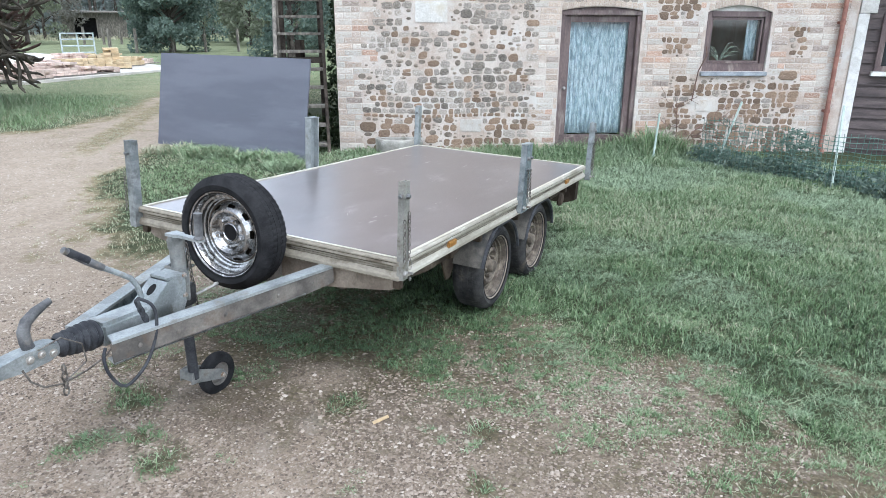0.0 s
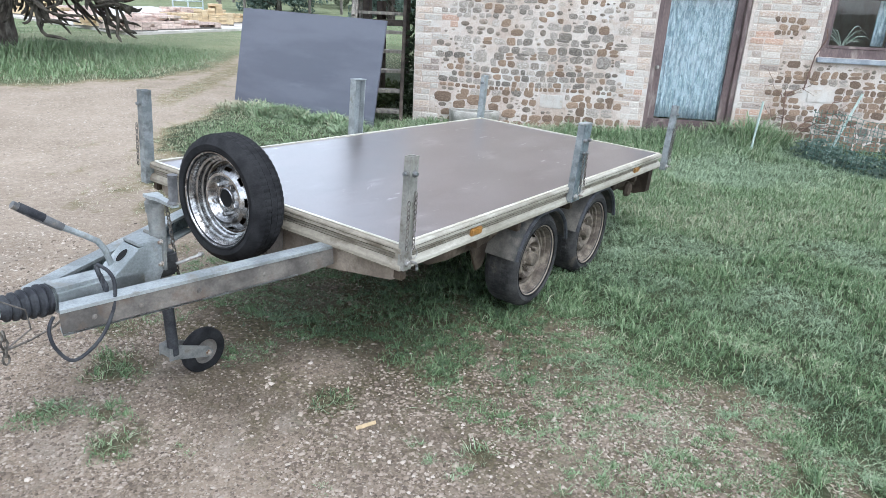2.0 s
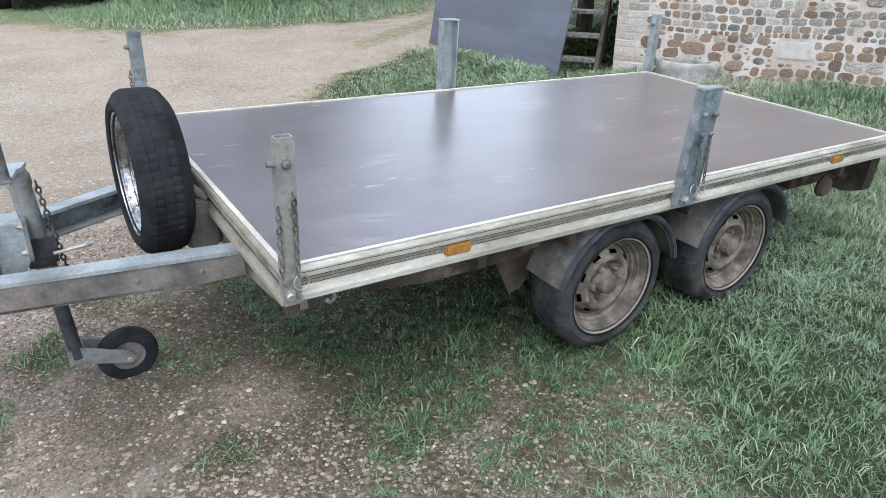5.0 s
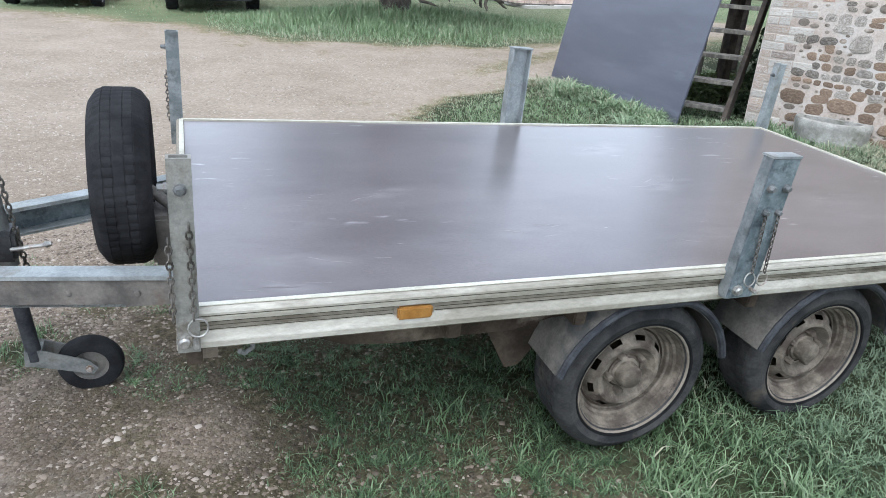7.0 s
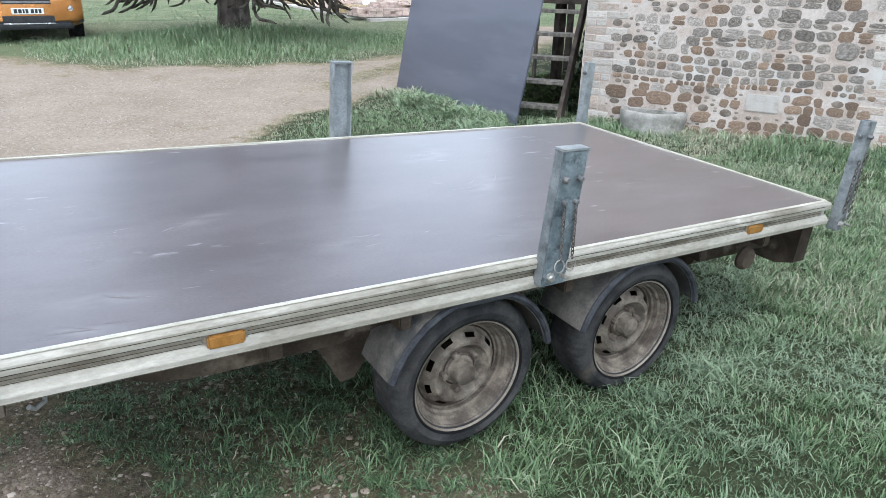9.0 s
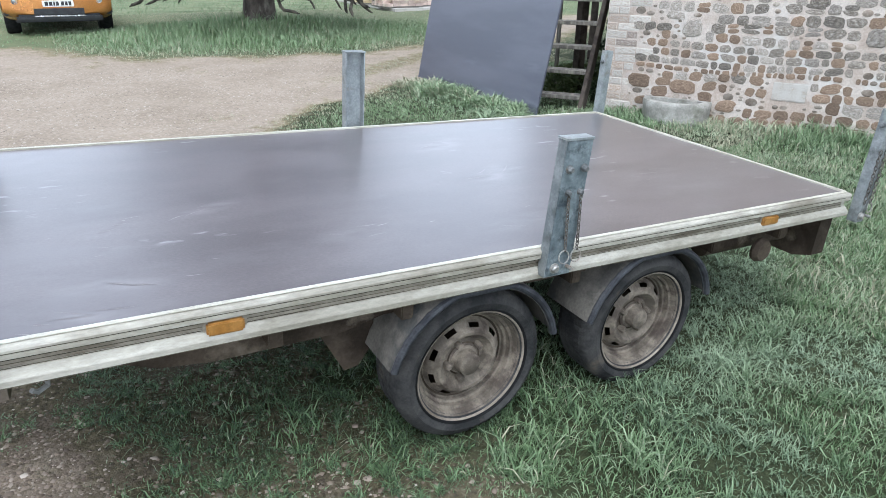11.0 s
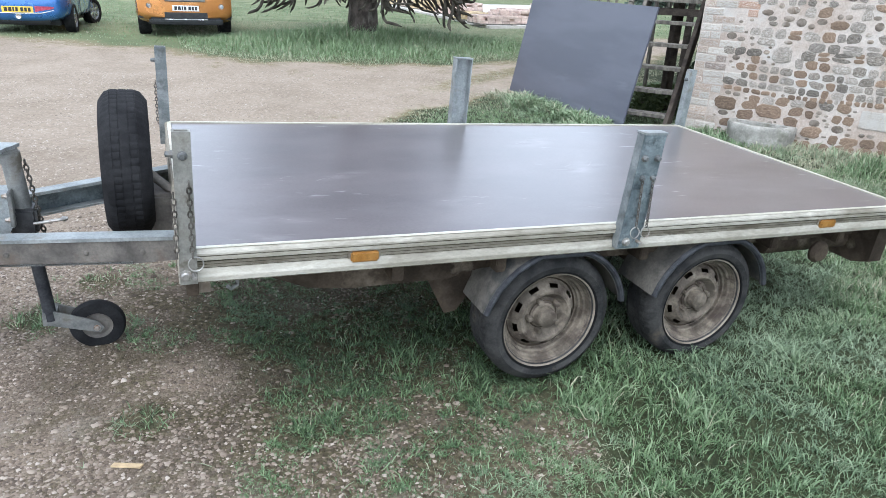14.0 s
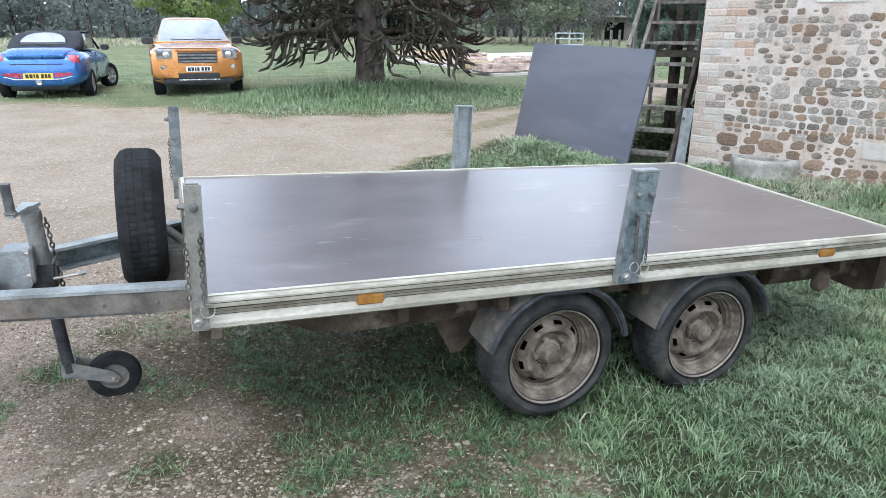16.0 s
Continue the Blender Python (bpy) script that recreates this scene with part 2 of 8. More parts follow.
M["stone_small"] = material("mixed_small_stone", (0.15, 0.118, 0.09), (0.29, 0.245, 0.20), 0.9, 0.0, 9, 60, 0.4, (0.38, 0.34, 0.29), 0.4, 8, by_island=0.35)
M["door_paint"] = material("dull_maroon_paint", (0.085, 0.058, 0.056), (0.15, 0.108, 0.10), 0.6, 0.0, 5, 80, 0.12, (0.30, 0.25, 0.22), 0.3, 6, stretch=(1, 1, 0.3))
M["lace"] = material("grey_blue_lace_curtain", (0.26, 0.33, 0.37), (0.58, 0.65, 0.69), 0.9, 0.0, 16, 55, 0.3, (0.72, 0.77, 0.80), 0.45, 26, stretch=(1.5, 1.5, 0.5))
M["sill"] = material("grey_painted_sill", (0.20, 0.22, 0.24), (0.30, 0.32, 0.34), 0.7)
M["pipe"] = material("red_brown_painted_pipe", (0.20, 0.085, 0.062), (0.29, 0.135, 0.10), 0.6, 0.0, 9, 80, 0.1, (0.17, 0.09, 0.07), 0.3, 8)
M["weatherboard"] = material("black_brown_weatherboard", (0.055, 0.042, 0.040), (0.11, 0.085, 0.08), 0.75, 0.0, 5, 60, 0.35, (0.16, 0.13, 0.12), 0.25, 6, stretch=(0.3, 0.3, 3))
M["white_paint"] = material("flaking_white_paint", (0.58, 0.57, 0.53), (0.74, 0.73, 0.70), 0.7, 0.0, 5, 60, 0.2, (0.4, 0.36, 0.3), 0.3, 7)
M["old_wood"] = material("weathered_grey_timber", (0.095, 0.086, 0.072), (0.21, 0.19, 0.16), 0.85, 0.0, 6, 70, 0.4, (0.28, 0.26, 0.21), 0.3, 6, stretch=(3, 3, 0.4))
M["dark_wood"] = material("dark_damp_timber", (0.030, 0.024, 0.020), (0.075, 0.062, 0.05), 0.8, 0.0, 6, 70, 0.4)
M["board"] = material("blue_black_film_board", (0.058, 0.062, 0.083), (0.09, 0.094, 0.119), 0.36, 0.0, 1.4, 130, 0.02, (0.15, 0.16, 0.19), 0.3, 1.2, rough_spread=0.1, stretch=(1, 0.4, 2.2))
bp = M["board"].node_tree.nodes["Principled BSDF"]
bp.inputs["Coat Weight"].default_value, bp.inputs["Coat Roughness"].default_value, bp.inputs["Coat IOR"].default_value = 0.5, 0.28, 1.6
M["stone_trough"] = material("grey_stone_trough", (0.24, 0.23, 0.20), (0.40, 0.38, 0.34), 0.9, 0.0, 7, 60, 0.5, (0.16, 0.16, 0.12), 0.3, 6)
M["concrete"] = material("pale_concrete", (0.43, 0.40, 0.36), (0.57, 0.535, 0.49), 0.9, 0.0, 1.5, 30, 0.2, (0.40, 0.37, 0.32), 0.3, 1.0)
M["bark"] = material("grey_brown_bark", (0.05, 0.042, 0.036), (0.115, 0.098, 0.084), 0.95, 0.0, 6, 40, 0.8, (0.20, 0.19, 0.16), 0.25, 4, stretch=(1, 1, 0.5), distance=0.03)
M["needle"] = material("dark_green_scale_leaves", (0.032, 0.029, 0.023), (0.085, 0.076, 0.06), 0.85, 0.0, 5, 60, 0.7, (0.135, 0.12, 0.095), 0.35, 3, distance=0.03)
M["needle_dead"] = material("red_brown_dead_branches", (0.048, 0.031, 0.026), (0.11, 0.074, 0.06), 0.85, 0.0, 5, 60, 0.7, distance=0.03)
M["glass"] = bpy.data.materials.new("window_glass")
M["glass"].use_nodes = True
gp = M["glass"].node_tree.nodes["Principled BSDF"]
gp.inputs["Base Color"].default_value, gp.inputs["Roughness"].default_value, gp.inputs["Transmission Weight"].default_value = (0.85, 0.9, 0.9, 1), 0.03, 1.0
M["dark_glass"] = material("dark_car_glass", (0.02, 0.025, 0.028), (0.03, 0.036, 0.04), 0.06, 0.0, 3, 50, 0.0, rough_spread=0.02)


# matt, light-swallowing rubber, mud and timber
for key in ("tyre", "tyre_dusty", "rubber", "gap_shade", "underbody", "dark_wood", "bark", "needle", "needle_dead", "groove", "mudguard"):
    M[key].node_tree.nodes["Principled BSDF"].inputs["Specular IOR Level"].default_value = 0.15


# ---------------------------------------------------------------- building helpers
def part(name, bm, mat, parent=None, label="", smooth=False, matrix=None):
    """Links a bmesh as one mesh object, under a thing or a part of it."""
    me = bpy.data.meshes.new(name)
    bmesh.ops.recalc_face_normals(bm, faces=bm.faces[:])
    bm.to_mesh(me)
    bm.free()
    if smooth:
        me.shade_smooth()
        me.set_sharp_from_angle(angle=radians(38))
    me.materials.append(mat)
    ob = new(name, me)
    if parent:
        ob.parent = parent
    if matrix is not None:
        ob.matrix_basis = matrix
    if label:
        tagged(ob, label)
    return ob


def thing(name, label, category, matrix=None, group="", kind=""):
    ob = new(name)
    ob.empty_display_size = 0.2
    if matrix is not None:
        ob.matrix_basis = matrix
    return tagged(ob, label, category, group, kind)


def box(bm, x0, x1, y0, y1, z0, z1, bevel=0.0, m=None):
    r = bmesh.ops.create_cube(bm, size=1)
    vs = r["verts"]
    t = Matrix.Translation(((x0 + x1) / 2, (y0 + y1) / 2, (z0 + z1) / 2)) @ Matrix.Diagonal((abs(x1 - x0), abs(y1 - y0), abs(z1 - z0), 1))
    bmesh.ops.transform(bm, matrix=(m @ t) if m is not None else t, verts=vs)
    if bevel:
        es = {e for v in vs for e in v.link_edges}
        bmesh.ops.bevel(bm, geom=list(es), offset=bevel, segments=2, affect="EDGES", clamp_overlap=True)
    return bm


def ring_frame(p, q):
    d = (Vector(q) - Vector(p)).normalized()
    a = Vector((0, 0, 1)) if abs(d.z) < 0.9 else Vector((1, 0, 0))
    u = d.cross(a).normalized()
    return u, d.cross(u).normalized()


def tube(bm, pts, radii, n=10, cap=True, closed=False):
    """A round bar along points, with one radius or a radius for each point."""
    pts = [Vector(p) for p in pts]
    if isinstance(radii, (int, float)):
        radii = [radii] * len(pts)
    rings, last = [], None
    for i, p in enumerate(pts):
        a, b = pts[max(0, i - 1)], pts[min(len(pts) - 1, i + 1)]
        if closed:
            a, b = pts[i - 1], pts[(i + 1) % len(pts)]
        d = (b - a).normalized()
        if last is None:
            u, v = ring_frame(a, b)
        else:
            u = (last - d * last.dot(d)).normalized()
            v = d.cross(u)
        last = u
        rings.append([bm.verts.new(p + (u * math.cos(k * math.tau / n) + v * math.sin(k * math.tau / n)) * radii[i]) for k in range(n)])
    pairs = list(zip(rings, rings[1:])) + ([(rings[-1], rings[0])] if closed else [])
    for r0, r1 in pairs:
        for k in range(n):
            bm.faces.new((r0[k], r0[(k + 1) % n], r1[(k + 1) % n], r1[k]))
    if cap and not closed:
        bm.faces.new(rings[0][::-1])
        bm.faces.new(rings[-1])
    return bm


def revolve(bm, profile, n=32, m=None, closed=False):
    """Turns (radius, height) points round the local z axis."""
    m = m or Matrix.Identity(4)
    rings = [[bm.verts.new(m @ Vector((r * math.cos(k * math.tau / n), r * math.sin(k * math.tau / n), h))) for k in range(n)] for r, h in profile]
    pairs = list(zip(rings, rings[1:])) + ([(rings[-1], rings[0])] if closed else [])
    for r0, r1 in pairs:
        for k in range(n):
            bm.faces.new((r0[k], r0[(k + 1) % n], r1[(k + 1) % n], r1[k]))
    return bm


def prism(bm, outline, d0, d1, m=None):
    """A flat outline of (u, v) points pushed from depth d0 to d1; the local frame is u, v, depth."""
    m = m or Matrix.Identity(4)
    a = [bm.verts.new(m @ Vector((u, v, d0))) for u, v in outline]
    b = [bm.verts.new(m @ Vector((u, v, d1))) for u, v in outline]
    bm.faces.new(a[::-1])
    bm.faces.new(b)
    for i in range(len(a)):
        j = (i + 1) % len(a)
        bm.faces.new((a[i], a[j], b[j], b[i]))
    return bm


def frame_of(o, x, y, z):
    """A matrix with its origin at o and the given axes."""
    return Matrix([[x[0], y[0], z[0], o[0]], [x[1], y[1], z[1], o[1]], [x[2], y[2], z[2], o[2]], [0, 0, 0, 1]])


def mesh_from(name, verts, faces, mat, label="", category="", kind="", smooth=False):
    """One big mesh from arrays of computed vertices and faces of one size."""
    me = bpy.data.meshes.new(name)
    verts, faces = np.asarray(verts, np.float32), np.asarray(faces, np.int32)
    k = faces.shape[1]
    me.vertices.add(len(verts))
    me.vertices.foreach_set("co", verts.ravel())
    me.loops.add(faces.size)
    me.loops.foreach_set("vertex_index", faces.ravel())
    me.polygons.add(len(faces))
    me.polygons.foreach_set("loop_start", np.arange(0, faces.size, k, dtype=np.int32))
    me.update(calc_edges=True)
    me.validate()
    if smooth:
        me.shade_smooth()
    me.materials.append(mat)
    return tagged(new(name, me), label, category, kind=kind)
# ---------------------------------------------------------------- ground
def smooth_step(a, b, x):
    t = np.clip((x - a) / (b - a), 0, 1)
    return t * t * (3 - 2 * t)


def lattice(x, y, seed=0):
    """Smooth value noise, 0 to 1, on arrays."""
    xi, yi = np.floor(x), np.floor(y)
    xf, yf = x - xi, y - yi

    def h(a, b):
        v = np.sin(a * 127.1 + b * 311.7 + seed * 74.7) * 43758.5453
        return v - np.floor(v)
    u, v = xf * xf * (3 - 2 * xf), yf * yf * (3 - 2 * yf)
    return (h(xi, yi) * (1 - u) + h(xi + 1, yi) * u) * (1 - v) + (h(xi, yi + 1) * (1 - u) + h(xi + 1, yi + 1) * u) * v


def fractal(x, y, s, seed=0):
    return 0.55 * lattice(x * s, y * s, seed) + 0.3 * lattice(x * s * 2.3, y * s * 2.3, seed + 1) + 0.15 * lattice(x * s * 5.1, y * s * 5.1, seed + 2)


def height(x, y):
    """The ground: nearly flat, a little higher in front of the trailer."""
    return 0.165 * smooth_step(5.5, 14, y) + 0.065 * smooth_step(1.0, -0.3, x) * smooth_step(6, 2, y) + 0.02 * (fractal(x, y, 0.8, 3) - 0.5) + 0.015 * (fractal(x, y, 4.0, 9) - 0.5) * smooth_step(25, 10, y)


DRIVE = [(-30, -14), (-0.3, -14), (-0.15, -1.6), (0.15, -0.7), (0.4, 0.2), (0.35, 1.0), (0.3, 1.8), (0.8, 3.4), (2.1, 5.3), (3.0, 5.7), (4.57, 6.55), (5.6, 7.44), (8.49, 9.33), (12.89, 12.58),
         (11.92, 13.1), (7.64, 9.84), (6.18, 9.03), (5.0, 8.55), (4.2, 8.5), (3.2, 8.6), (2.1, 8.95), (1.15, 9.35), (-0.38, 10.45), (-2.66, 11.9), (-30, 19)]


def drive_distance(x, y):
    """Metres to the drive's edge, positive on the gravel."""
    inside, best = np.zeros(np.shape(x), bool), np.full(np.shape(x), 1e9)
    for (ax, ay), (bx, by) in zip(DRIVE, DRIVE[1:] + DRIVE[:1]):
        ex, ey = bx - ax, by - ay
        t = np.clip(((x - ax) * ex + (y - ay) * ey) / (ex * ex + ey * ey), 0, 1)
        best = np.minimum(best, np.hypot(x - ax - t * ex, y - ay - t * ey))
        cross = ((ay > y) != (by > y)) & (x < (bx - ax) * (y - ay) / (by - ay + 1e-12) + ax)
        inside ^= cross
    return np.where(inside, best, -best)


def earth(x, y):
    """Dark bare earth under and beside the trailer's front, 0 to 1; its colour also takes in shade there."""
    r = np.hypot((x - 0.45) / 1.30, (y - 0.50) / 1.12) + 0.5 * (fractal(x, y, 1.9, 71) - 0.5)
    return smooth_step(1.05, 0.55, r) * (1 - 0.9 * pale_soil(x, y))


# green tufts that grow out of the gravel: x, y, radius
GRAVEL_TUFTS = ((-0.83, 0.58, 0.10), (-0.78, 0.77, 0.07), (-0.57, 1.02, 0.13), (-0.88, 0.93, 0.10), (-0.16, 0.18, 0.08), (0.31, 0.20, 0.11), (0.32, 0.0, 0.13), (-0.07, -0.48, 0.06), (-1.25, 1.25, 0.12), (-0.35, 1.35, 0.12), (-0.42, -0.62, 0.07))


def pale_soil(x, y):
    """A dry pale bare patch before the deck's corner, 0 to 1."""
    return smooth_step(1.2, 0.5, np.hypot((x + 0.02) / 0.27, (y - 0.42) / 0.19) + 0.7 * (fractal(x, y, 6.0, 77) - 0.5))


def cover(x, y):
    """How grassy the ground is, 0 to 1: bare on the drive, thin and broken near its edge, a green strip between the wheel tracks."""
    d = drive_distance(x, y) + 0.9 * (fractal(x, y, 1.3, 20) - 0.5) + 0.35 * (fractal(x, y, 6.0, 27) - 0.5)
    near = smooth_step(3.4, 2.0, y)
    wide = 0.75 + 1.2 * near + 0.7 * smooth_step(7, 9, y)
    g = smooth_step(0.25 + 0.4 * near, -wide, d)
    thin = smooth_step(0.52, 0.60, fractal(x, y, 3.1, 31)) * near * smooth_step(2.3, 0.4, x + 0.35 * y)
    g = g * (1 - 0.65 * thin)
    g = g * (1 - 0.6 * smooth_step(1.5, 0.6, x) * smooth_step(0.44, 0.56, fractal(x, y, 2.7, 88)) * near)
    g = g * (1 - 0.62 * earth(x, y) * smooth_step(0.36, 0.52, fractal(x, y, 2.2, 57)))
    g = np.maximum(g, 0.34 * earth(x, y) * smooth_step(0.46, 0.60, fractal(x, y, 3.6, 83)) * smooth_step(-0.1, 0.35, x))
    g = g * (1 - 0.5 * smooth_step(2.4, 0.4, -d) * smooth_step(9.5, 11, y) * smooth_step(1.2, 0.2, x))
    along, across = (x - 0.32) * 0.49 - (y + 0.58) * 0.87, (x - 0.32) * 0.87 + (y + 0.58) * 0.49
    stony = smooth_step(1.25, 0.6, np.hypot(along / 0.85, across / 0.30) + 0.5 * (fractal(x, y, 4.5, 92) - 0.5))
    g = g * (1 - 0.5 * stony)
    g = g * (1 - 0.42 * smooth_step(1.3, 0.5, np.hypot(x - 1.06, (y + 0.25) * 1.2) / 0.26 + 0.6 * (fractal(x, y, 5.0, 95) - 0.5)))
    g = g * (1 - 0.85 * pale_soil(x, y))
    tuft = smooth_step(0.60, 0.72, fractal(x, y, 3.4, 44)) * smooth_step(1.6, 0.2, d) * 0.18 * (1 - near)
    for tx, ty, tr in GRAVEL_TUFTS:
        tuft = np.maximum(tuft, 0.5 * smooth_step(1.5, 0.1, np.hypot(x - tx, y - ty) / tr + 1.2 * (fractal(x, y, 9.0, 46) - 0.5)))
    strip = 0.3 * smooth_step(0.5, 0.1, np.abs((y - 7.55) - 0.72 * (x - 4.35))) * smooth_step(2.6, 4.2, x)
    return np.clip(np.maximum(np.maximum(g, tuft), strip), 0, 1)


def ground_material():
    m = bpy.data.materials.new("gravel_and_grass_ground")
    m.use_nodes = True
    n, l = m.node_tree.nodes, m.node_tree.links
    p = n["Principled BSDF"]
    p.inputs["Roughness"].default_value = 0.95
    p.inputs["Specular IOR Level"].default_value = 0.2
    co = n.new("ShaderNodeTexCoord")
    at = n.new("ShaderNodeAttribute")
    at.attribute_name = "cover"

    def noise_at(s, d=6.0, r=0.6):
        t = n.new("ShaderNodeTexNoise")
        t.inputs["Scale"].default_value, t.inputs["Detail"].default_value, t.inputs["Roughness"].default_value = s, d, r
        l.new(co.outputs["Object"], t.inputs["Vector"])
        return t.outputs["Fac"]

    def ramp(sock, *stops):
        r = n.new("ShaderNodeValToRGB")
        while len(r.color_ramp.elements) < len(stops):
            r.color_ramp.elements.new(0.5)
        for e, (pos, c) in zip(r.color_ramp.elements, stops):
            e.position, e.color = pos, (*c, 1)
        l.new(sock, r.inputs[0])
        return r.outputs[0]

    def mixed(fac, a, b, kind="MIX"):
        x = n.new("ShaderNodeMix")
        x.data_type, x.blend_type = "RGBA", kind
        for sock, v in ((x.inputs["Factor"], fac), (x.inputs["A"], a), (x.inputs["B"], b)):
            if isinstance(v, (int, float)):
                sock.default_value = v
            else:
                l.new(v, sock)
        return x.outputs["Result"]
    cells = n.new("ShaderNodeTexVoronoi")
    cells.inputs["Scale"].default_value = 42
    l.new(co.outputs["Object"], cells.inputs["Vector"])
    pebble = ramp(cells.outputs["Color"], (0.0, (0.07, 0.055, 0.04)), (0.35, (0.18, 0.142, 0.103)), (0.7, (0.28, 0.23, 0.175)), (1.0, (0.44, 0.395, 0.34)))
    dirt = ramp(noise_at(3.0), (0.35, (0.12, 0.094, 0.068)), (0.5, (0.225, 0.177, 0.131)), (0.65, (0.36, 0.295, 0.23)))
    chips = n.new("ShaderNodeTexVoronoi")
    chips.inputs["Scale"].default_value = 125
    l.new(co.outputs["Object"], chips.inputs["Vector"])
    chip = ramp(chips.outputs["Color"], (0.0, (0.03, 0.023, 0.016)), (0.4, (0.198, 0.153, 0.113)), (0.75, (0.34, 0.273, 0.21)), (1.0, (0.55, 0.50, 0.44)))
    gravel = mixed(0.42, mixed(0.3, dirt, pebble), chip)
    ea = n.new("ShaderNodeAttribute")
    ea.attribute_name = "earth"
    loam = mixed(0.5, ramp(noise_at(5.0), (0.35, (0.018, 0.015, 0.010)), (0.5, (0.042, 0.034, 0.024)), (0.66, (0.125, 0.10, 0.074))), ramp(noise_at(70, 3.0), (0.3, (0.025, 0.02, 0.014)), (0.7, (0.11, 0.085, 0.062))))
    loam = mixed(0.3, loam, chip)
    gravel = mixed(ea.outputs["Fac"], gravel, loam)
    pale = ramp(noise_at(2.6, 4.0), (0.56, (0, 0, 0)), (0.66, (0.55, 0.55, 0.55)))
    gravel = mixed(pale, gravel, ramp(noise_at(38, 4.0), (0.3, (0.15, 0.125, 0.10)), (0.7, (0.33, 0.29, 0.24))))
    sep = n.new("ShaderNodeSeparateXYZ")
    l.new(co.outputs["Object"], sep.inputs[0])
    dry = n.new("ShaderNodeMapRange")
    dry.inputs["From Min"].default_value, dry.inputs["From Max"].default_value = 1.2, 5.0
    l.new(sep.outputs["Y"], dry.inputs["Value"])
    gravel = mixed(dry.outputs[0], gravel, mixed(0.35, ramp(noise_at(1.1), (0.3, (0.305, 0.248, 0.19)), (0.7, (0.45, 0.372, 0.296))), pebble))
    turf = ramp(noise_at(2.2), (0.3, (0.016, 0.021, 0.010)), (0.5, (0.032, 0.042, 0.019)), (0.7, (0.06, 0.066, 0.033)))
    turf = mixed(0.5, turf, ramp(noise_at(60, 3.0), (0.3, (0.014, 0.018, 0.008)), (0.7, (0.085, 0.095, 0.045))))
    far = n.new("ShaderNodeMapRange")
    far.inputs["From Min"].default_value, far.inputs["From Max"].default_value = 7.5, 12.5
    l.new(sep.outputs["Y"], far.inputs["Value"])
    turf = mixed(far.outputs[0], turf, ramp(noise_at(0.45, 8.0, 0.7), (0.32, (0.105, 0.132, 0.068)), (0.5, (0.165, 0.19, 0.10)), (0.68, (0.26, 0.255, 0.15))))
    rough = ramp(noise_at(1.7, 8.0, 0.75), (0.36, (0.065, 0.09, 0.045)), (0.5, (0.165, 0.19, 0.105)), (0.64, (0.29, 0.29, 0.18)))
    rank = n.new("ShaderNodeMapRange")
    rank.inputs["From Min"].default_value, rank.inputs["From Max"].default_value, rank.inputs["To Max"].default_value = 12.5, 18.0, 0.6
    l.new(sep.outputs["Y"], rank.inputs["Value"])
    turf = mixed(rank.outputs[0], turf, rough)
    # a thin skin of olive moss and seedlings where the grass gives out
    skin = n.new("ShaderNodeMath")
    skin.operation = "MULTIPLY_ADD"
    l.new(noise_at(6, 6.0, 0.7), skin.inputs[0])
    skin.inputs[1].default_value = 1.0
    west = n.new("ShaderNodeMapRange")
    west.inputs["From Min"].default_value, west.inputs["From Max"].default_value = -0.95, -0.2
    west.inputs["To Max"].default_value = 0.20
    l.new(sep.outputs["X"], west.inputs["Value"])
    damp = n.new("ShaderNodeMath")
    damp.operation = "SUBTRACT"
    damp.use_clamp = True
    l.new(west.outputs[0], damp.inputs[0])
    l.new(dry.outputs[0], damp.inputs[1])
    more = n.new("ShaderNodeMath")
    l.new(at.outputs["Fac"], more.inputs[0])
    l.new(damp.outputs[0], more.inputs[1])
    l.new(more.outputs[0], skin.inputs[2])
    moss = ramp(noise_at(45, 4.0), (0.32, (0.030, 0.025, 0.013)), (0.5, (0.074, 0.064, 0.032)), (0.68, (0.165, 0.14, 0.086)))
    moss = mixed(dry.outputs[0], moss, ramp(noise_at(30, 5.0), (0.32, (0.115, 0.095, 0.045)), (0.5, (0.20, 0.168, 0.085)), (0.68, (0.31, 0.262, 0.165))))
    gravel = mixed(ramp(skin.outputs[0], (0.60, (0, 0, 0)), (0.82, (0.78, 0.78, 0.78))), gravel, moss)
    edge = n.new("ShaderNodeMath")
    edge.operation = "MULTIPLY_ADD"
    l.new(noise_at(9, 6.0, 0.75), edge.inputs[0])
    edge.inputs[1].default_value = 0.9
    l.new(at.outputs["Fac"], edge.inputs[2])
    fac = ramp(edge.outputs[0], (0.72, (0, 0, 0)), (1.15, (1, 1, 1)))
    l.new(mixed(fac, gravel, turf), p.inputs["Base Color"])
    b = n.new("ShaderNodeBump")
    b.inputs["Strength"].default_value, b.inputs["Distance"].default_value = 0.9, 0.012
    lumps = n.new("ShaderNodeMath")
    lumps.operation = "MULTIPLY_ADD"
    l.new(chips.outputs["Distance"], lumps.inputs[0])
    lumps.inputs[1].default_value = -0.16
    l.new(noise_at(48, 5.0, 0.75), lumps.inputs[2])
    l.new(lumps.outputs[0], b.inputs["Height"])
    l.new(b.outputs[0], p.inputs["Normal"])
    return m


def axis(dense0, dense1, step, far, grow=1.35):
    a = list(np.arange(dense0, dense1 + 1e-6, step))
    s, lo, hi = step, dense0, dense1
    while hi < far or lo > -far:
        s *= grow
        if hi < far:
            hi += s
            a.append(hi)
        if lo > -far:
            lo -= s
            a.insert(0, lo)
    return np.array(a)


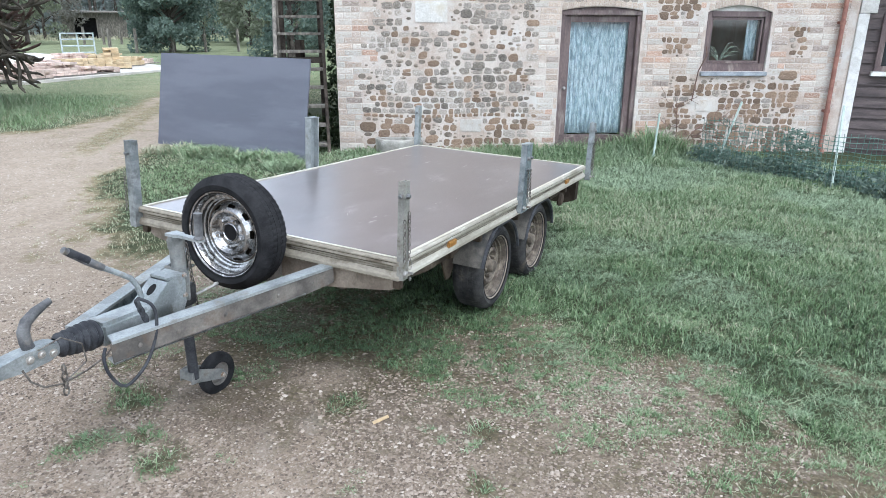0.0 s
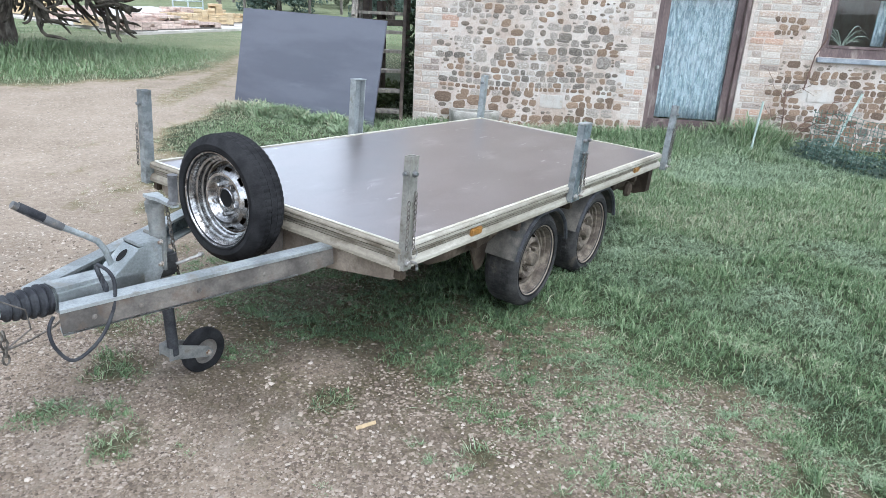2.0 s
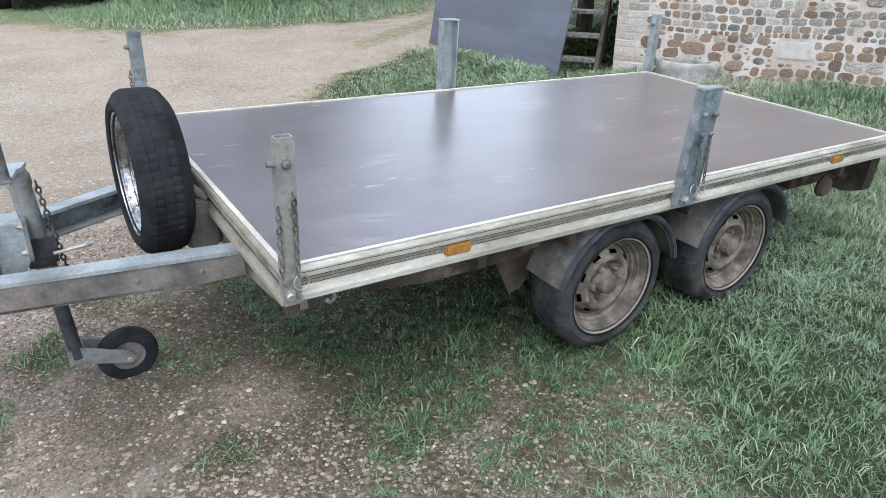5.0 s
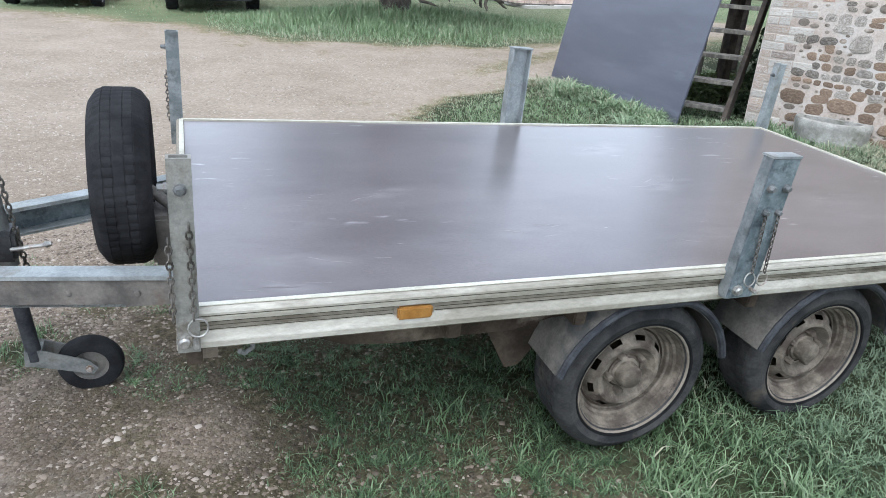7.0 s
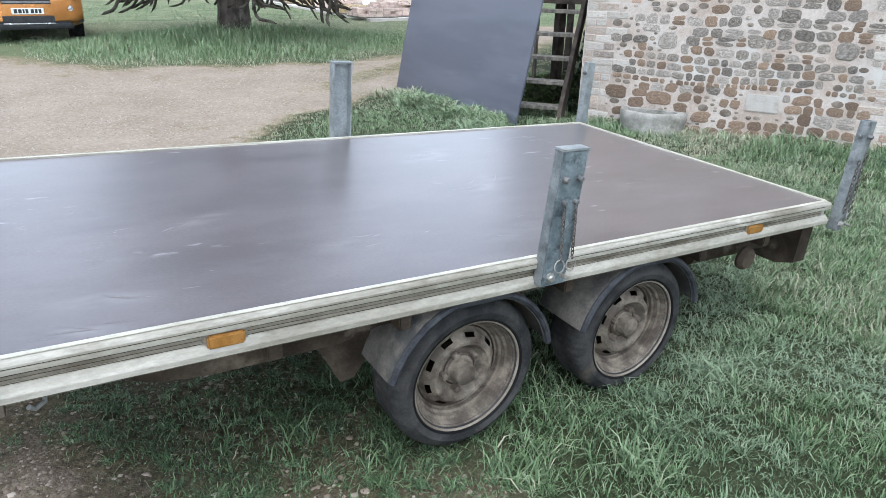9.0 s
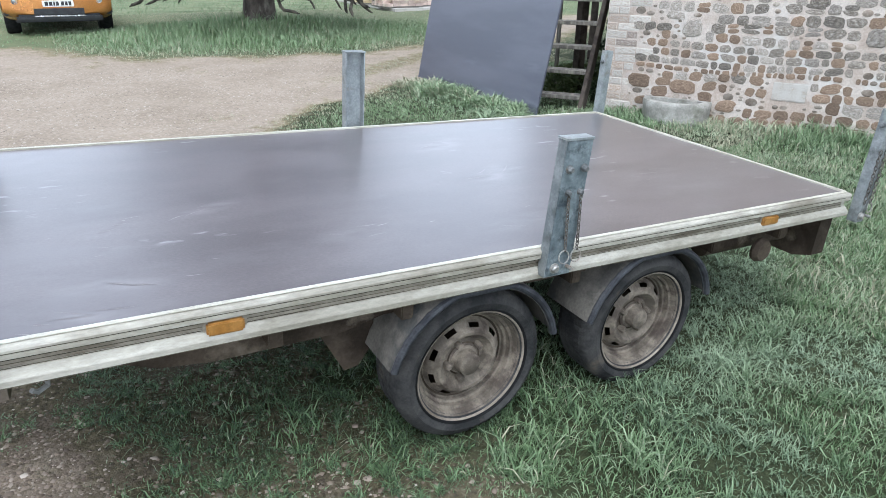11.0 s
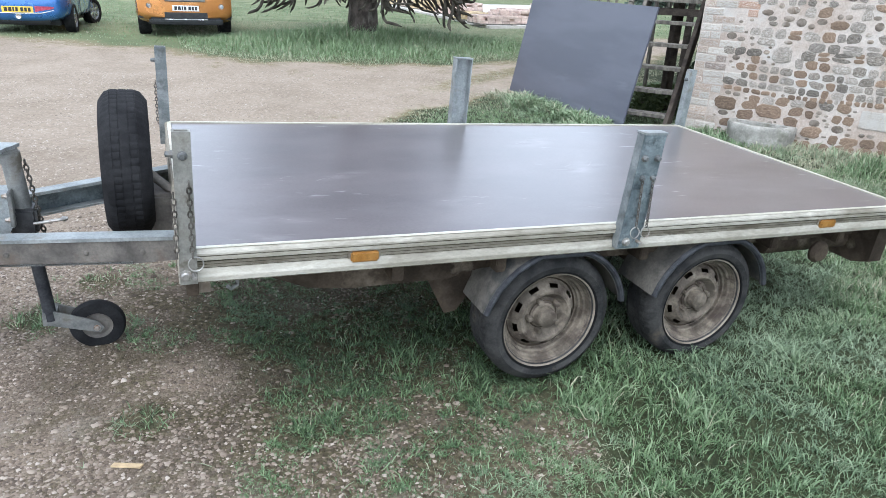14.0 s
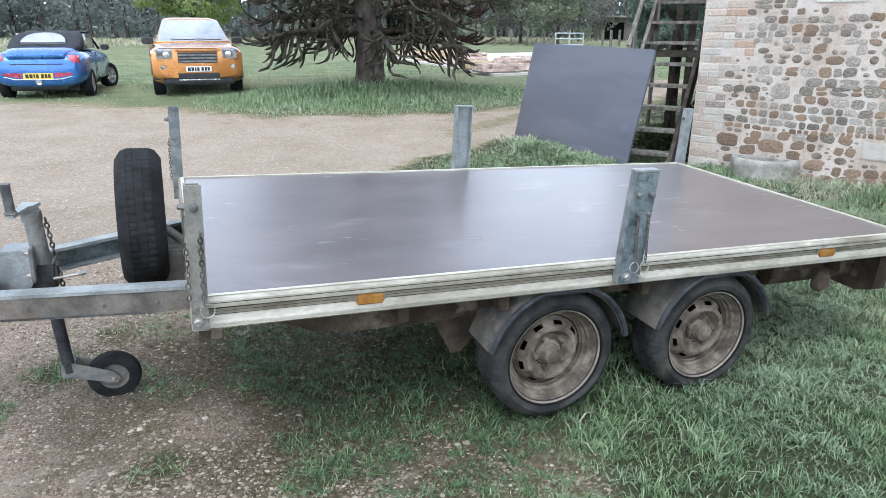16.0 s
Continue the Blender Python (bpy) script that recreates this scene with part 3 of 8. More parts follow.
def build_ground():
    gx, gy = axis(-5, 10, 0.09, 1500), axis(-5, 19, 0.09, 1500)
    X, Y = np.meshgrid(gx, gy, indexing="ij")
    Z = height(X, Y)
    nx, ny = len(gx), len(gy)
    idx = np.arange(nx * ny).reshape(nx, ny)
    faces = np.stack([idx[:-1, :-1], idx[1:, :-1], idx[1:, 1:], idx[:-1, 1:]], -1).reshape(-1, 4)
    ob = mesh_from("ground", np.stack([X, Y, Z], -1).reshape(-1, 3), faces, ground_material(), "gravel drive running into patchy worn grass", "ground", "structure", True)
    a = ob.data.attributes.new("cover", "FLOAT", "POINT")
    a.data.foreach_set("value", cover(X, Y).ravel().astype(np.float32))
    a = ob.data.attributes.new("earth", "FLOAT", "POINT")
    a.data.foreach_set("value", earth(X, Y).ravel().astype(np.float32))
    return ob


build_ground()
# ---------------------------------------------------------------- flatbed trailer, in its own frame: x to the rear, y across, z up
FRONT, LENGTH, WIDTH, TOP = -0.02, 3.042, 1.552, 0.655
trailer = thing("flatbed_trailer", "twin-axle flatbed trailer with brown plywood deck, parked on worn grass", "trailer", TRAILER)


def rail_bm(length, miter0=0.0, miter1=0.0, lip=0.022):
    """An extruded edge rail along x from 0, outer face at y = 0 looking to -y, top at z = 0: lips, grooves and ribs."""
    prof = [(lip, -0.006), (lip - 0.002, 0.0), (0.004, -0.001), (-0.004, -0.005), (-0.008, -0.012), (-0.008, -0.0175), (-0.0045, -0.0185), (-0.0045, -0.0205), (-0.008, -0.0215), (-0.008, -0.032), (0.007, -0.034), (0.007, -0.0585),
            (0.001, -0.061), (-0.009, -0.080), (-0.010, -0.083), (-0.010, -0.0965), (-0.006, -0.1), (lip, -0.1)]
    bm = bmesh.new()
    ends = []
    for k in (0, 1):
        ends.append([bm.verts.new(((miter0 * y if k == 0 else length - miter1 * y), y, z)) for y, z in prof])
    for i in range(len(prof)):
        j = (i + 1) % len(prof)
        bm.faces.new((ends[0][i], ends[0][j], ends[1][j], ends[1][i]))
    bm.faces.new(ends[0][::-1])
    bm.faces.new(ends[1])
    return bm


def turned(x, y, z, deg):
    return pose(x, y, z, 0, 0, deg)


rail_near = part("side_rail", rail_bm(LENGTH, 1, 1), M["rail"], trailer, "pale ribbed aluminium edge rail", matrix=turned(FRONT, 0, TOP, 0))
rail_far = part("side_rail", rail_bm(LENGTH, 1, 1), M["rail"], trailer, "pale ribbed aluminium edge rail", matrix=turned(FRONT + LENGTH, WIDTH, TOP, 180))
rail_front = part("end_rail", rail_bm(WIDTH, 1, 1), M["rail_dirty"], trailer, "grimy ribbed aluminium edge rail", matrix=turned(FRONT, WIDTH, TOP, -90))
rail_rear = part("end_rail", rail_bm(WIDTH, 1, 1), M["rail"], trailer, "pale ribbed aluminium edge rail", matrix=turned(FRONT + LENGTH, 0, TOP, 90))
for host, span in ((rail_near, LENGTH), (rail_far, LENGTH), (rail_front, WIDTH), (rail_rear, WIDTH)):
    # dark strips along the seam, recess and lower edge
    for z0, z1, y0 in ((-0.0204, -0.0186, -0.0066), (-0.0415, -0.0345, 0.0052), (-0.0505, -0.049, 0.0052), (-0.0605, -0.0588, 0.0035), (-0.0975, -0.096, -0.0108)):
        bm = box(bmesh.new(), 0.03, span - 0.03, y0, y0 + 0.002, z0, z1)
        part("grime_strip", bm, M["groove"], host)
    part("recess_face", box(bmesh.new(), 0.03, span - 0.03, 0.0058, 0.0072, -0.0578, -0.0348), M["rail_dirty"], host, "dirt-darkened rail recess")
    bm = box(bmesh.new(), 0.012, span - 0.012, 0.003, 0.019, 0.0003, 0.0022, 0.0008)
    part("cap_strip", bm, M["rail_top"], host)

bm = box(bmesh.new(), FRONT + 0.020, FRONT + LENGTH - 0.020, 0.0195, WIDTH - 0.0195, TOP - 0.022, TOP - 0.004, 0.001)
part("deck", bm, M["deck"], trailer, "smooth dark brown film-faced plywood deck with scuffs")

# scuffs worn into the film: thin pale scratches
rs = random.Random(5)
scratched = material("pale_scratched_film", (0.14, 0.122, 0.12), (0.225, 0.205, 0.20), 0.6)
for cx, cy, n, spread, slope, long in ((0.61, 0.66, 9, 0.045, 0.45, 0.05), (0.31, 0.56, 5, 0.06, 0.3, 0.03), (0.34, 0.66, 3, 0.03, 0.3, 0.03), (0.28, 0.44, 4, 0.05, -0.2, 0.03), (0.285, 0.20, 6, 0.035, -0.15, 0.06), (0.195, 0.07, 10, 0.04, -0.45, 0.06),
                                      (0.95, 0.31, 5, 0.07, 0.1, 0.04), (1.13, 0.32, 3, 0.05, 0.2, 0.03), (0.6, 0.2, 4, 0.08, 0.1, 0.04), (1.75, 0.70, 7, 0.07, 0.6, 0.07), (1.73, 1.15, 5, 0.07, 0.5, 0.05), (0.99, 1.42, 3, 0.05, 0.2, 0.03), (1.6, 0.2, 6, 0.15, 0.1, 0.05), (2.4, 0.5, 5, 0.15, 0.3, 0.05)):
    for _ in range((n + 1) // 2):
        bm = bmesh.new()
        x, y, a, ln, w = cx + rs.gauss(0, spread), cy + rs.gauss(0, spread * 0.4), slope + rs.gauss(0, 0.22), long * rs.uniform(0.25, 1.0), rs.uniform(0.0007, 0.0022)
        c, bend = Vector((x, y, TOP - 0.0036)), rs.uniform(-0.25, 0.25)
        line = [c + Vector((math.cos(a) * u - math.sin(a) * bend * u * u / long, math.sin(a) * u + math.cos(a) * bend * u * u / long, 0)) for u in (-ln, -ln * 0.4, ln * 0.3, ln)]
        e = Vector((-math.sin(a), math.cos(a), 0))
        lo, hi = [bm.verts.new(q - e * w * f) for q, f in zip(line, (0.2, 1, 0.8, 0.1))], [bm.verts.new(q + e * w * f) for q, f in zip(line, (0.2, 1, 0.8, 0.1))]
        for k in range(3):
            bm.faces.new((lo[k], lo[k + 1], hi[k + 1], hi[k]))
        part("scratch", bm, scratched, trailer)

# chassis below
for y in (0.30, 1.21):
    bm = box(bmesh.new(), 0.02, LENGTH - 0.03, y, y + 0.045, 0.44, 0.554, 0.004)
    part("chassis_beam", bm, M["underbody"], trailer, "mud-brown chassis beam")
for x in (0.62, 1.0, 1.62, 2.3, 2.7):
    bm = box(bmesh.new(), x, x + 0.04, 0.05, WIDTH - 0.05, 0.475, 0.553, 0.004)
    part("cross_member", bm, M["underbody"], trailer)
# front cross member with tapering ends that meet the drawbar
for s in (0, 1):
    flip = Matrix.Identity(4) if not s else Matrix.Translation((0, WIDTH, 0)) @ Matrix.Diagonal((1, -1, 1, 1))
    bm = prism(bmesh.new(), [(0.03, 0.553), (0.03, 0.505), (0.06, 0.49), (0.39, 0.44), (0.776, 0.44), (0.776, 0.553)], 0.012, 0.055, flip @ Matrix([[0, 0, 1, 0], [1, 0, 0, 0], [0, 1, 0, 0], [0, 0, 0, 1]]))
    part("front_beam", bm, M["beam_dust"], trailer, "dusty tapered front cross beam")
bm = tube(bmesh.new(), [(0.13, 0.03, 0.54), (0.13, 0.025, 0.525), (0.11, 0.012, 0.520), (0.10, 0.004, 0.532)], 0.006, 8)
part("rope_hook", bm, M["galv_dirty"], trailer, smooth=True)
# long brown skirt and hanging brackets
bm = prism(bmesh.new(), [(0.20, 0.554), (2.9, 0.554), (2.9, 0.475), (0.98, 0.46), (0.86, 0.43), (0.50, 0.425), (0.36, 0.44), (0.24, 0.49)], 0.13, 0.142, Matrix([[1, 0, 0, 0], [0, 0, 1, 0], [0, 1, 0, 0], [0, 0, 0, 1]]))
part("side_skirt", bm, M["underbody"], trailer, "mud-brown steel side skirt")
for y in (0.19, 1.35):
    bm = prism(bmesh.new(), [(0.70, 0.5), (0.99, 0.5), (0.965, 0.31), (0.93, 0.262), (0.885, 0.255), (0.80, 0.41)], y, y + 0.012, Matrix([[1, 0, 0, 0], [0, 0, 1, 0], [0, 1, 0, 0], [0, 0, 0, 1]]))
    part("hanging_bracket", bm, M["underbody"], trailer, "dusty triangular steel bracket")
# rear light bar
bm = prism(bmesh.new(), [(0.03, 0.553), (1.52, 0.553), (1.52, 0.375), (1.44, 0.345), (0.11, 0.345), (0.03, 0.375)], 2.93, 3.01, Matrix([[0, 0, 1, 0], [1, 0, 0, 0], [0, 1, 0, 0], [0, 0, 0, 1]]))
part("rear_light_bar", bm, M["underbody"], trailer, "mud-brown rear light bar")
bm = tube(bmesh.new(), [(2.42, 0.2, 0.43), (2.93, 0.2, 0.43)], 0.045, 12)
part("spare_tube", bm, M["underbody"], trailer, smooth=True)
bm = revolve(bmesh.new(), [(0.0, 0.0), (0.05, 0.0), (0.052, 0.012), (0.04, 0.03), (0.0, 0.032)], 16, Matrix.Translation((2.62, 0.075, 0.435)) @ pose(0, 0, 0, 90, 0, 0))
part("rear_reflector", bm, M["underbody"], trailer, smooth=True)


# wheels
def tyre_bm(r, rim, w):
    """A tyre round local z, its outer face at +z; tread grooves cut round and across."""
    h = w / 2
    prof = [(rim - 0.006, h - 0.022), (rim + 0.004, h - 0.008), (rim + 0.02, h - 0.001), (rim + 0.5 * (r - rim), h + 0.004), (r - 0.026, h - 0.004), (r - 0.009, h - 0.016), (r - 0.002, h - 0.032)]
    tread = []
    for a in (0.52, 0.2):
        tread += [(r, h * (a + 0.026)), (r - 0.0014, h * (a + 0.016)), (r - 0.0014, h * (a - 0.016)), (r, h * (a - 0.026))]
    prof = prof + tread + [(q, -z) for q, z in reversed(prof + tread)]
    n = 240
    bm = revolve(bmesh.new(), prof, n)
    bm.verts.ensure_lookup_table()
    for i, (q, z) in enumerate(prof):
        if q > r - 0.012 and abs(z) > h * 0.16:
            for k in range(n):
                if (k + (1 if z > 0 else 0) + (1 if abs(z) > h * 0.6 else 0)) % 4 == 0:
                    v = bm.verts[i * n + k]
                    nick = 0.004 if abs(z) > h * 0.6 else 0.0025
                    v.co.x *= 1 - nick / r
                    v.co.y *= 1 - nick / r
        if q > r - 0.005 and abs(z) < h * 0.7:
            # the grooves run in a shallow zigzag
            for k in range(n):
                bm.verts[i * n + k].co.z += h * 0.006 * (1 if (k // 4) % 2 else -1) * (1 if z > 0 else -1)
    return bm


def rim_bm(rim, w, slots=9):
    """A deep pressed steel wheel round local z: flange, barrel, and a dished disc with a ring of holes at its edge."""
    h = w / 2 - 0.012
    prof = [(rim - 0.004, -h), (rim + 0.008, -h), (rim - 0.02, -h + 0.03), (rim - 0.024, h - 0.055), (rim - 0.004, h - 0.03), (rim + 0.008, h - 0.012), (rim + 0.012, h), (rim + 0.004, h + 0.003),
            (rim - 0.005, h - 0.008), (rim - 0.010, h - 0.022), (rim - 0.010, h - 0.022), (rim - 0.012, h - 0.030), (rim - 0.021, h - 0.033), (rim - 0.023, h - 0.050), (rim * 0.835, h - 0.053), (rim * 0.825, h - 0.066), (rim * 0.77, h - 0.070)]
    bm = revolve(bmesh.new(), prof, 108)
    R = rim * 0.77
    up = 0.022
    disc = [(R, h - 0.092), (R * 0.97, h - 0.090), (R * 0.91, h - 0.072), (R * 0.82, h - 0.060), (R * 0.74, h - 0.050), (R * 0.67, h - 0.050), (R * 0.585, h - 0.066), (R * 0.50, h - 0.078), (R * 0.40, h - 0.078), (R * 0.33, h - 0.07), (0.0, h - 0.07)]
    n = slots * 7
    rings = [[bm.verts.new((max(q, 0.002) * math.cos(k * math.tau / n), max(q, 0.002) * math.sin(k * math.tau / n), z + up)) for k in range(n)] for q, z in disc]
    for i, (a, b) in enumerate(zip(rings, rings[1:])):
        for k in range(n):
            if i == 2 and k % 7 in (1, 2, 3):
                continue
            bm.faces.new((a[k], a[(k + 1) % n], b[(k + 1) % n], b[k]))
    return bm


def wheel(name, m, r, rim, w, tyre_mat, rim_mat, label, cap=True):
    hub = part(name, rim_bm(rim, w), rim_mat, trailer, label, True, m)
    part("tyre", tyre_bm(r, rim, w), tyre_mat, hub, "worn treaded rubber tyre", True)
    h = w / 2 - 0.012
    for k in range(5):
        a = k * math.tau / 5 + 0.3
        bm = revolve(bmesh.new(), [(0.0, h - 0.028), (0.009, h - 0.028), (0.0115, h - 0.031), (0.0125, h - 0.06)], 6, Matrix.Translation((0.064 * math.cos(a), 0.064 * math.sin(a), 0.0)))
        part("wheel_nut", bm, rim_mat, hub)
    o = w / 2
    # dark rings paint crease shade at the bead, disc edge and hub recess
    part("bead_gap", revolve(bmesh.new(), [(rim + 0.010, o - 0.006), (rim + 0.0115, o - 0.0015), (rim + 0.0165, o + 0.0005), (rim + 0.019, o - 0.005)], 64), M["gap_shade"], hub, "dark ring painting the crease shade between rim and tyre", True)
    part("rim_edge", revolve(bmesh.new(), [(rim + 0.0025, o - 0.010), (rim + 0.004, o - 0.0065), (rim + 0.0085, o - 0.005), (rim + 0.0105, o - 0.008)], 64), M["beam_dust"] if cap else rim_mat, hub, "pale rim edge", True)
    part("disc_seam", revolve(bmesh.new(), [(rim * 0.758, h - 0.0692), (rim * 0.795, h - 0.0672)], 64), M["underbody"], hub)
    if cap:
        part("hub_grime", revolve(bmesh.new(), [(0.0495, h - 0.0535), (0.0600, h - 0.0535)], 40), M["underbody"], hub, "dark ring in the recess round the hub cap")
    bm = revolve(bmesh.new(), [(0.0, -h + 0.02), (rim - 0.02, -h + 0.02)], 32)
    part("brake_drum", bm, M["underbody"], hub)
    if cap:
        bm = revolve(bmesh.new(), [(0.0, h - 0.002), (0.028, h - 0.003), (0.036, h - 0.008), (0.039, h - 0.02), (0.040, h - 0.044), (0.048, h - 0.046), (0.050, h - 0.06)], 24)
        part("hub_cap", bm, rim_mat, hub, "dusty round hub cap", True)
    else:
        bm = revolve(bmesh.new(), [(0.036, h - 0.044), (0.039, h - 0.040), (0.043, h - 0.042), (0.046, h - 0.054)], 24)
        part("hub_ring", bm, rim_mat, hub, smooth=True)
        # black disc paints the shade of the open hub
        bm = revolve(bmesh.new(), [(0.0, h - 0.045), (0.038, h - 0.045)], 24)
        part("hub_hole", bm, M["gap_shade"], hub)
    return hub


R_TYRE, R_RIM, W_TYRE = 0.265, 0.187, 0.188
AXLES = ((1.252, 0.262), (1.983, 0.262))
for ax_x, ax_z in AXLES:
    for y, flip in ((0.028, 0), (WIDTH - 0.028, 180)):
        m = Matrix.Translation((ax_x, y + (W_TYRE / 2 if not flip else -W_TYRE / 2), ax_z)) @ pose(0, 0, 0, 0, 0, flip) @ pose(0, 0, 0, 90, 0, 0) @ pose(0, 0, 0, 0, 0, 25 + 40 * (ax_x > 1.5))
        wheel("wheel", m, R_TYRE, R_RIM, W_TYRE, M["tyre_dusty"], M["rim_dusty"], "mud-caked steel road wheel")
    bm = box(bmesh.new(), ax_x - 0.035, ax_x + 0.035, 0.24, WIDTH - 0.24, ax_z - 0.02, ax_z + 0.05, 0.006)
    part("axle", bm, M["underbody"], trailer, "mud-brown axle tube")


def mudguard_bm(cx, cz, a0, a1, y0, y1, r=0.305):
    """A rounded guard over the wheel with a straight front flap and a turned-down outer lip."""
    bm = bmesh.new()
    n = 18
    rows = []
    for i in range(n + 1):
        a = radians(a0 + (a1 - a0) * i / n)
        c, s = math.cos(a), math.sin(a)
        row = []
        for y, q in ((y0, r - 0.022), (y0, r), (y0 + 0.006, r + 0.004), (y1, r + 0.004), (y1, r - 0.004), (y0 + 0.012, r - 0.004), (y0 + 0.005, r - 0.022)):
            row.append(bm.verts.new((cx + q * c, y, min(cz + q * s, 0.552))))
        rows.append(row)
    for p, q in zip(rows, rows[1:]):
        for k in range(7):
            bm.faces.new((p[k], p[(k + 1) % 7], q[(k + 1) % 7], q[k]))
    bm.faces.new(rows[0])
    bm.faces.new(rows[-1][::-1])
    return bm


for i, (cx, cz) in enumerate(AXLES):
    for y0, y1 in ((0.012, 0.232), (WIDTH - 0.012, WIDTH - 0.232)):
        guard = part("mudguard", mudguard_bm(cx, cz, 14, 166, y0, y1), M["mudguard"], trailer, "dusty rounded mudguard with dark lip", True)
        lip = []
        for k in range(17):
            a = radians(14 + 152 * k / 16)
            lip.append((cx + 0.297 * math.cos(a), y0 - (0.002 if y0 < 1 else -0.002), min(cz + 0.297 * math.sin(a), 0.545)))
        part("guard_lip", tube(bmesh.new(), lip, 0.012, 8), M["rubber"], guard, "dark rubbery edge", True)

# side marker lamps
for x, y in ((0.506, 0.005), (2.522, 0.005), (0.506, WIDTH - 0.005), (2.522, WIDTH - 0.005)):
    s = -1 if y < 1 else 1
    bm = box(bmesh.new(), x - 0.044, x + 0.044, min(y, y + s * 0.017), max(y, y + s * 0.017), 0.583, 0.617, 0.005)
    lens = part("marker_lamp", bm, M["orange"], trailer, "orange side marker lens")
    bm = box(bmesh.new(), x - 0.052, x + 0.052, min(y, y + s * 0.005), max(y, y + s * 0.005), 0.579, 0.6205, 0.001)
    part("lamp_base", bm, M["rail_dirty"], lens)


# six stake posts of folded steel with bolts, chains and pins
def chain_bm(p, q, sag=0.0, link=0.020, wire=0.0022):
    p, q = Vector(p), Vector(q)
    n = max(3, int((q - p).length / (link * 0.74)))
    bm = bmesh.new()
    d = (q - p).normalized()
    for i in range(n):
        t = (i + 0.5) / n
        c = p.lerp(q, t) - Vector((0, 0, 1)) * sag * 4 * t * (1 - t)
        u, v = ring_frame(p, q)
        if i % 2:
            u, v = v, u
        pts = []
        for k in range(8):
            a = k * math.tau / 8
            pts.append(c + d * math.sin(a) * link * 0.5 + u * math.cos(a) * link * 0.28)
        tube(bm, pts, wire, 4, closed=True)
    return bm


def ring_bm(c, r, wire, tilt):
    m = Matrix.Translation(c) @ tilt
    return tube(bmesh.new(), [m @ Vector((r * math.cos(k * math.tau / 16), r * math.sin(k * math.tau / 16), 0)) for k in range(16)], wire, 6, closed=True)


def bolt_bm(c, axis_y=-1.0, r=0.010, ln=0.012):
    m = Matrix.Translation(c) @ pose(0, 0, 0, 90 if axis_y < 0 else -90, 0, 0)
    bm = revolve(bmesh.new(), [(r * 1.35, 0.0), (r * 1.35, 0.002), (r, 0.002), (r, ln * 0.7), (r * 0.7, ln), (0.0, ln)], 8, m)
    return bm


def post(x, y, w, d, z0, z1, lean, mat, label, side, chains=True):
    """A channel post on the rail's outside at (x, y): its width along x is w, its depth d, open to the deck; lean shifts its top along x."""
    q = Vector((lean, 0.0 if side > 0 else 0.014, 1.0))
    m = frame_of((x, y, 0), (1, 0, 0), (0, side, 0), (q.x, q.y, 1.0))
    t = 0.006
    out = [(-w / 2, 0), (-w / 2, d), (w / 2, d), (w / 2, 0), (w / 2 - t, 0), (w / 2 - t, d - t), (-w / 2 + t, d - t), (-w / 2 + t, 0)]
    bm = prism(bmesh.new(), out, z0, z1, m)
    if w < 0.07:
        prism(bm, [(-w / 2 + t, 0.0), (-w / 2 + t, t), (w / 2 - t, t), (w / 2 - t, 0.0)], z0, z1, m)
    body = part("post", bm, mat, trailer, label)
    if w > 0.07:
        part("cap", prism(bmesh.new(), [(-w / 2 - 0.002, -0.004), (-w / 2 - 0.002, d + 0.004), (w / 2 + 0.002, d + 0.004), (w / 2 + 0.002, -0.004)], z1, z1 + 0.006, m), M["galvanised"], body)
    face = d
    if w > 0.07 and chains:
        e = w / 2 - 0.003
        # added sheet darkens the outer face: its shading and stains in one colour
        part("face_plate", prism(bmesh.new(), [(-e, d), (-e, d + 0.004), (e, d + 0.004), (e, d)], z0 + 0.004, z1 - 0.003, m), M["galv_green"], body, "added dark sheet carrying the post face's shading and blue-grey stains")
        face = d + 0.004
        for u in (-0.17 * w, 0.30 * w):
            part("chain_eye", bolt_bm(m @ Vector((u, face, z1 - 0.152)), -1, 0.008, 0.014), M["bolt"], body, smooth=True)
    for u, v in (((-0.27 * w, z1 - 0.082), (0.29 * w, z1 - 0.082)) if w > 0.07 else ((0.0, z1 - 0.062),)):
        part("bolt", bolt_bm(m @ Vector((u, face, v)), -1 if side < 0 else 1, 0.010, 0.016), M["bolt"], body, smooth=True)
    if w <= 0.07:
        c = m @ Vector((-w / 2, d * 0.5, z1 - 0.062))
        part("bolt", revolve(bmesh.new(), [(0.011, 0.0), (0.011, 0.006), (0.008, 0.006), (0.008, 0.018), (0.0, 0.02)], 8, Matrix.Translation(c) @ pose(0, 0, 0, 0, -90, 0)), M["bolt"], body, smooth=True)
    part("bolt", bolt_bm(m @ Vector((-0.18 * w, face, z0 + 0.028)), -1 if side < 0 else 1, 0.013, 0.014), M["steel"], body, smooth=True)
    if chains:
        for u, top in (((-0.17 * w, z1 - 0.15), (0.30 * w, z1 - 0.15)) if w > 0.07 else ((0.012, z1 - 0.13), (-0.6 * w, z1 - 0.16))):
            out_y = face + 0.007
            part("chain", chain_bm(m @ Vector((u, out_y, top)), m @ Vector((u + (0.02 if w > 0.07 else 0.0), out_y + 0.004, z0 + 0.085)), 0.0, 0.021 if w < 0.07 else 0.016), M["chain"], body, "thin rusty chain")
            if w > 0.07 or u > 0:
                part("split_ring", ring_bm(m @ Vector((u + (0.02 if w > 0.07 else 0.008), out_y + 0.004, z0 + 0.065)), 0.020, 0.0022, pose(0, 0, 0, 80, 20, 0)), M["steel"], body)
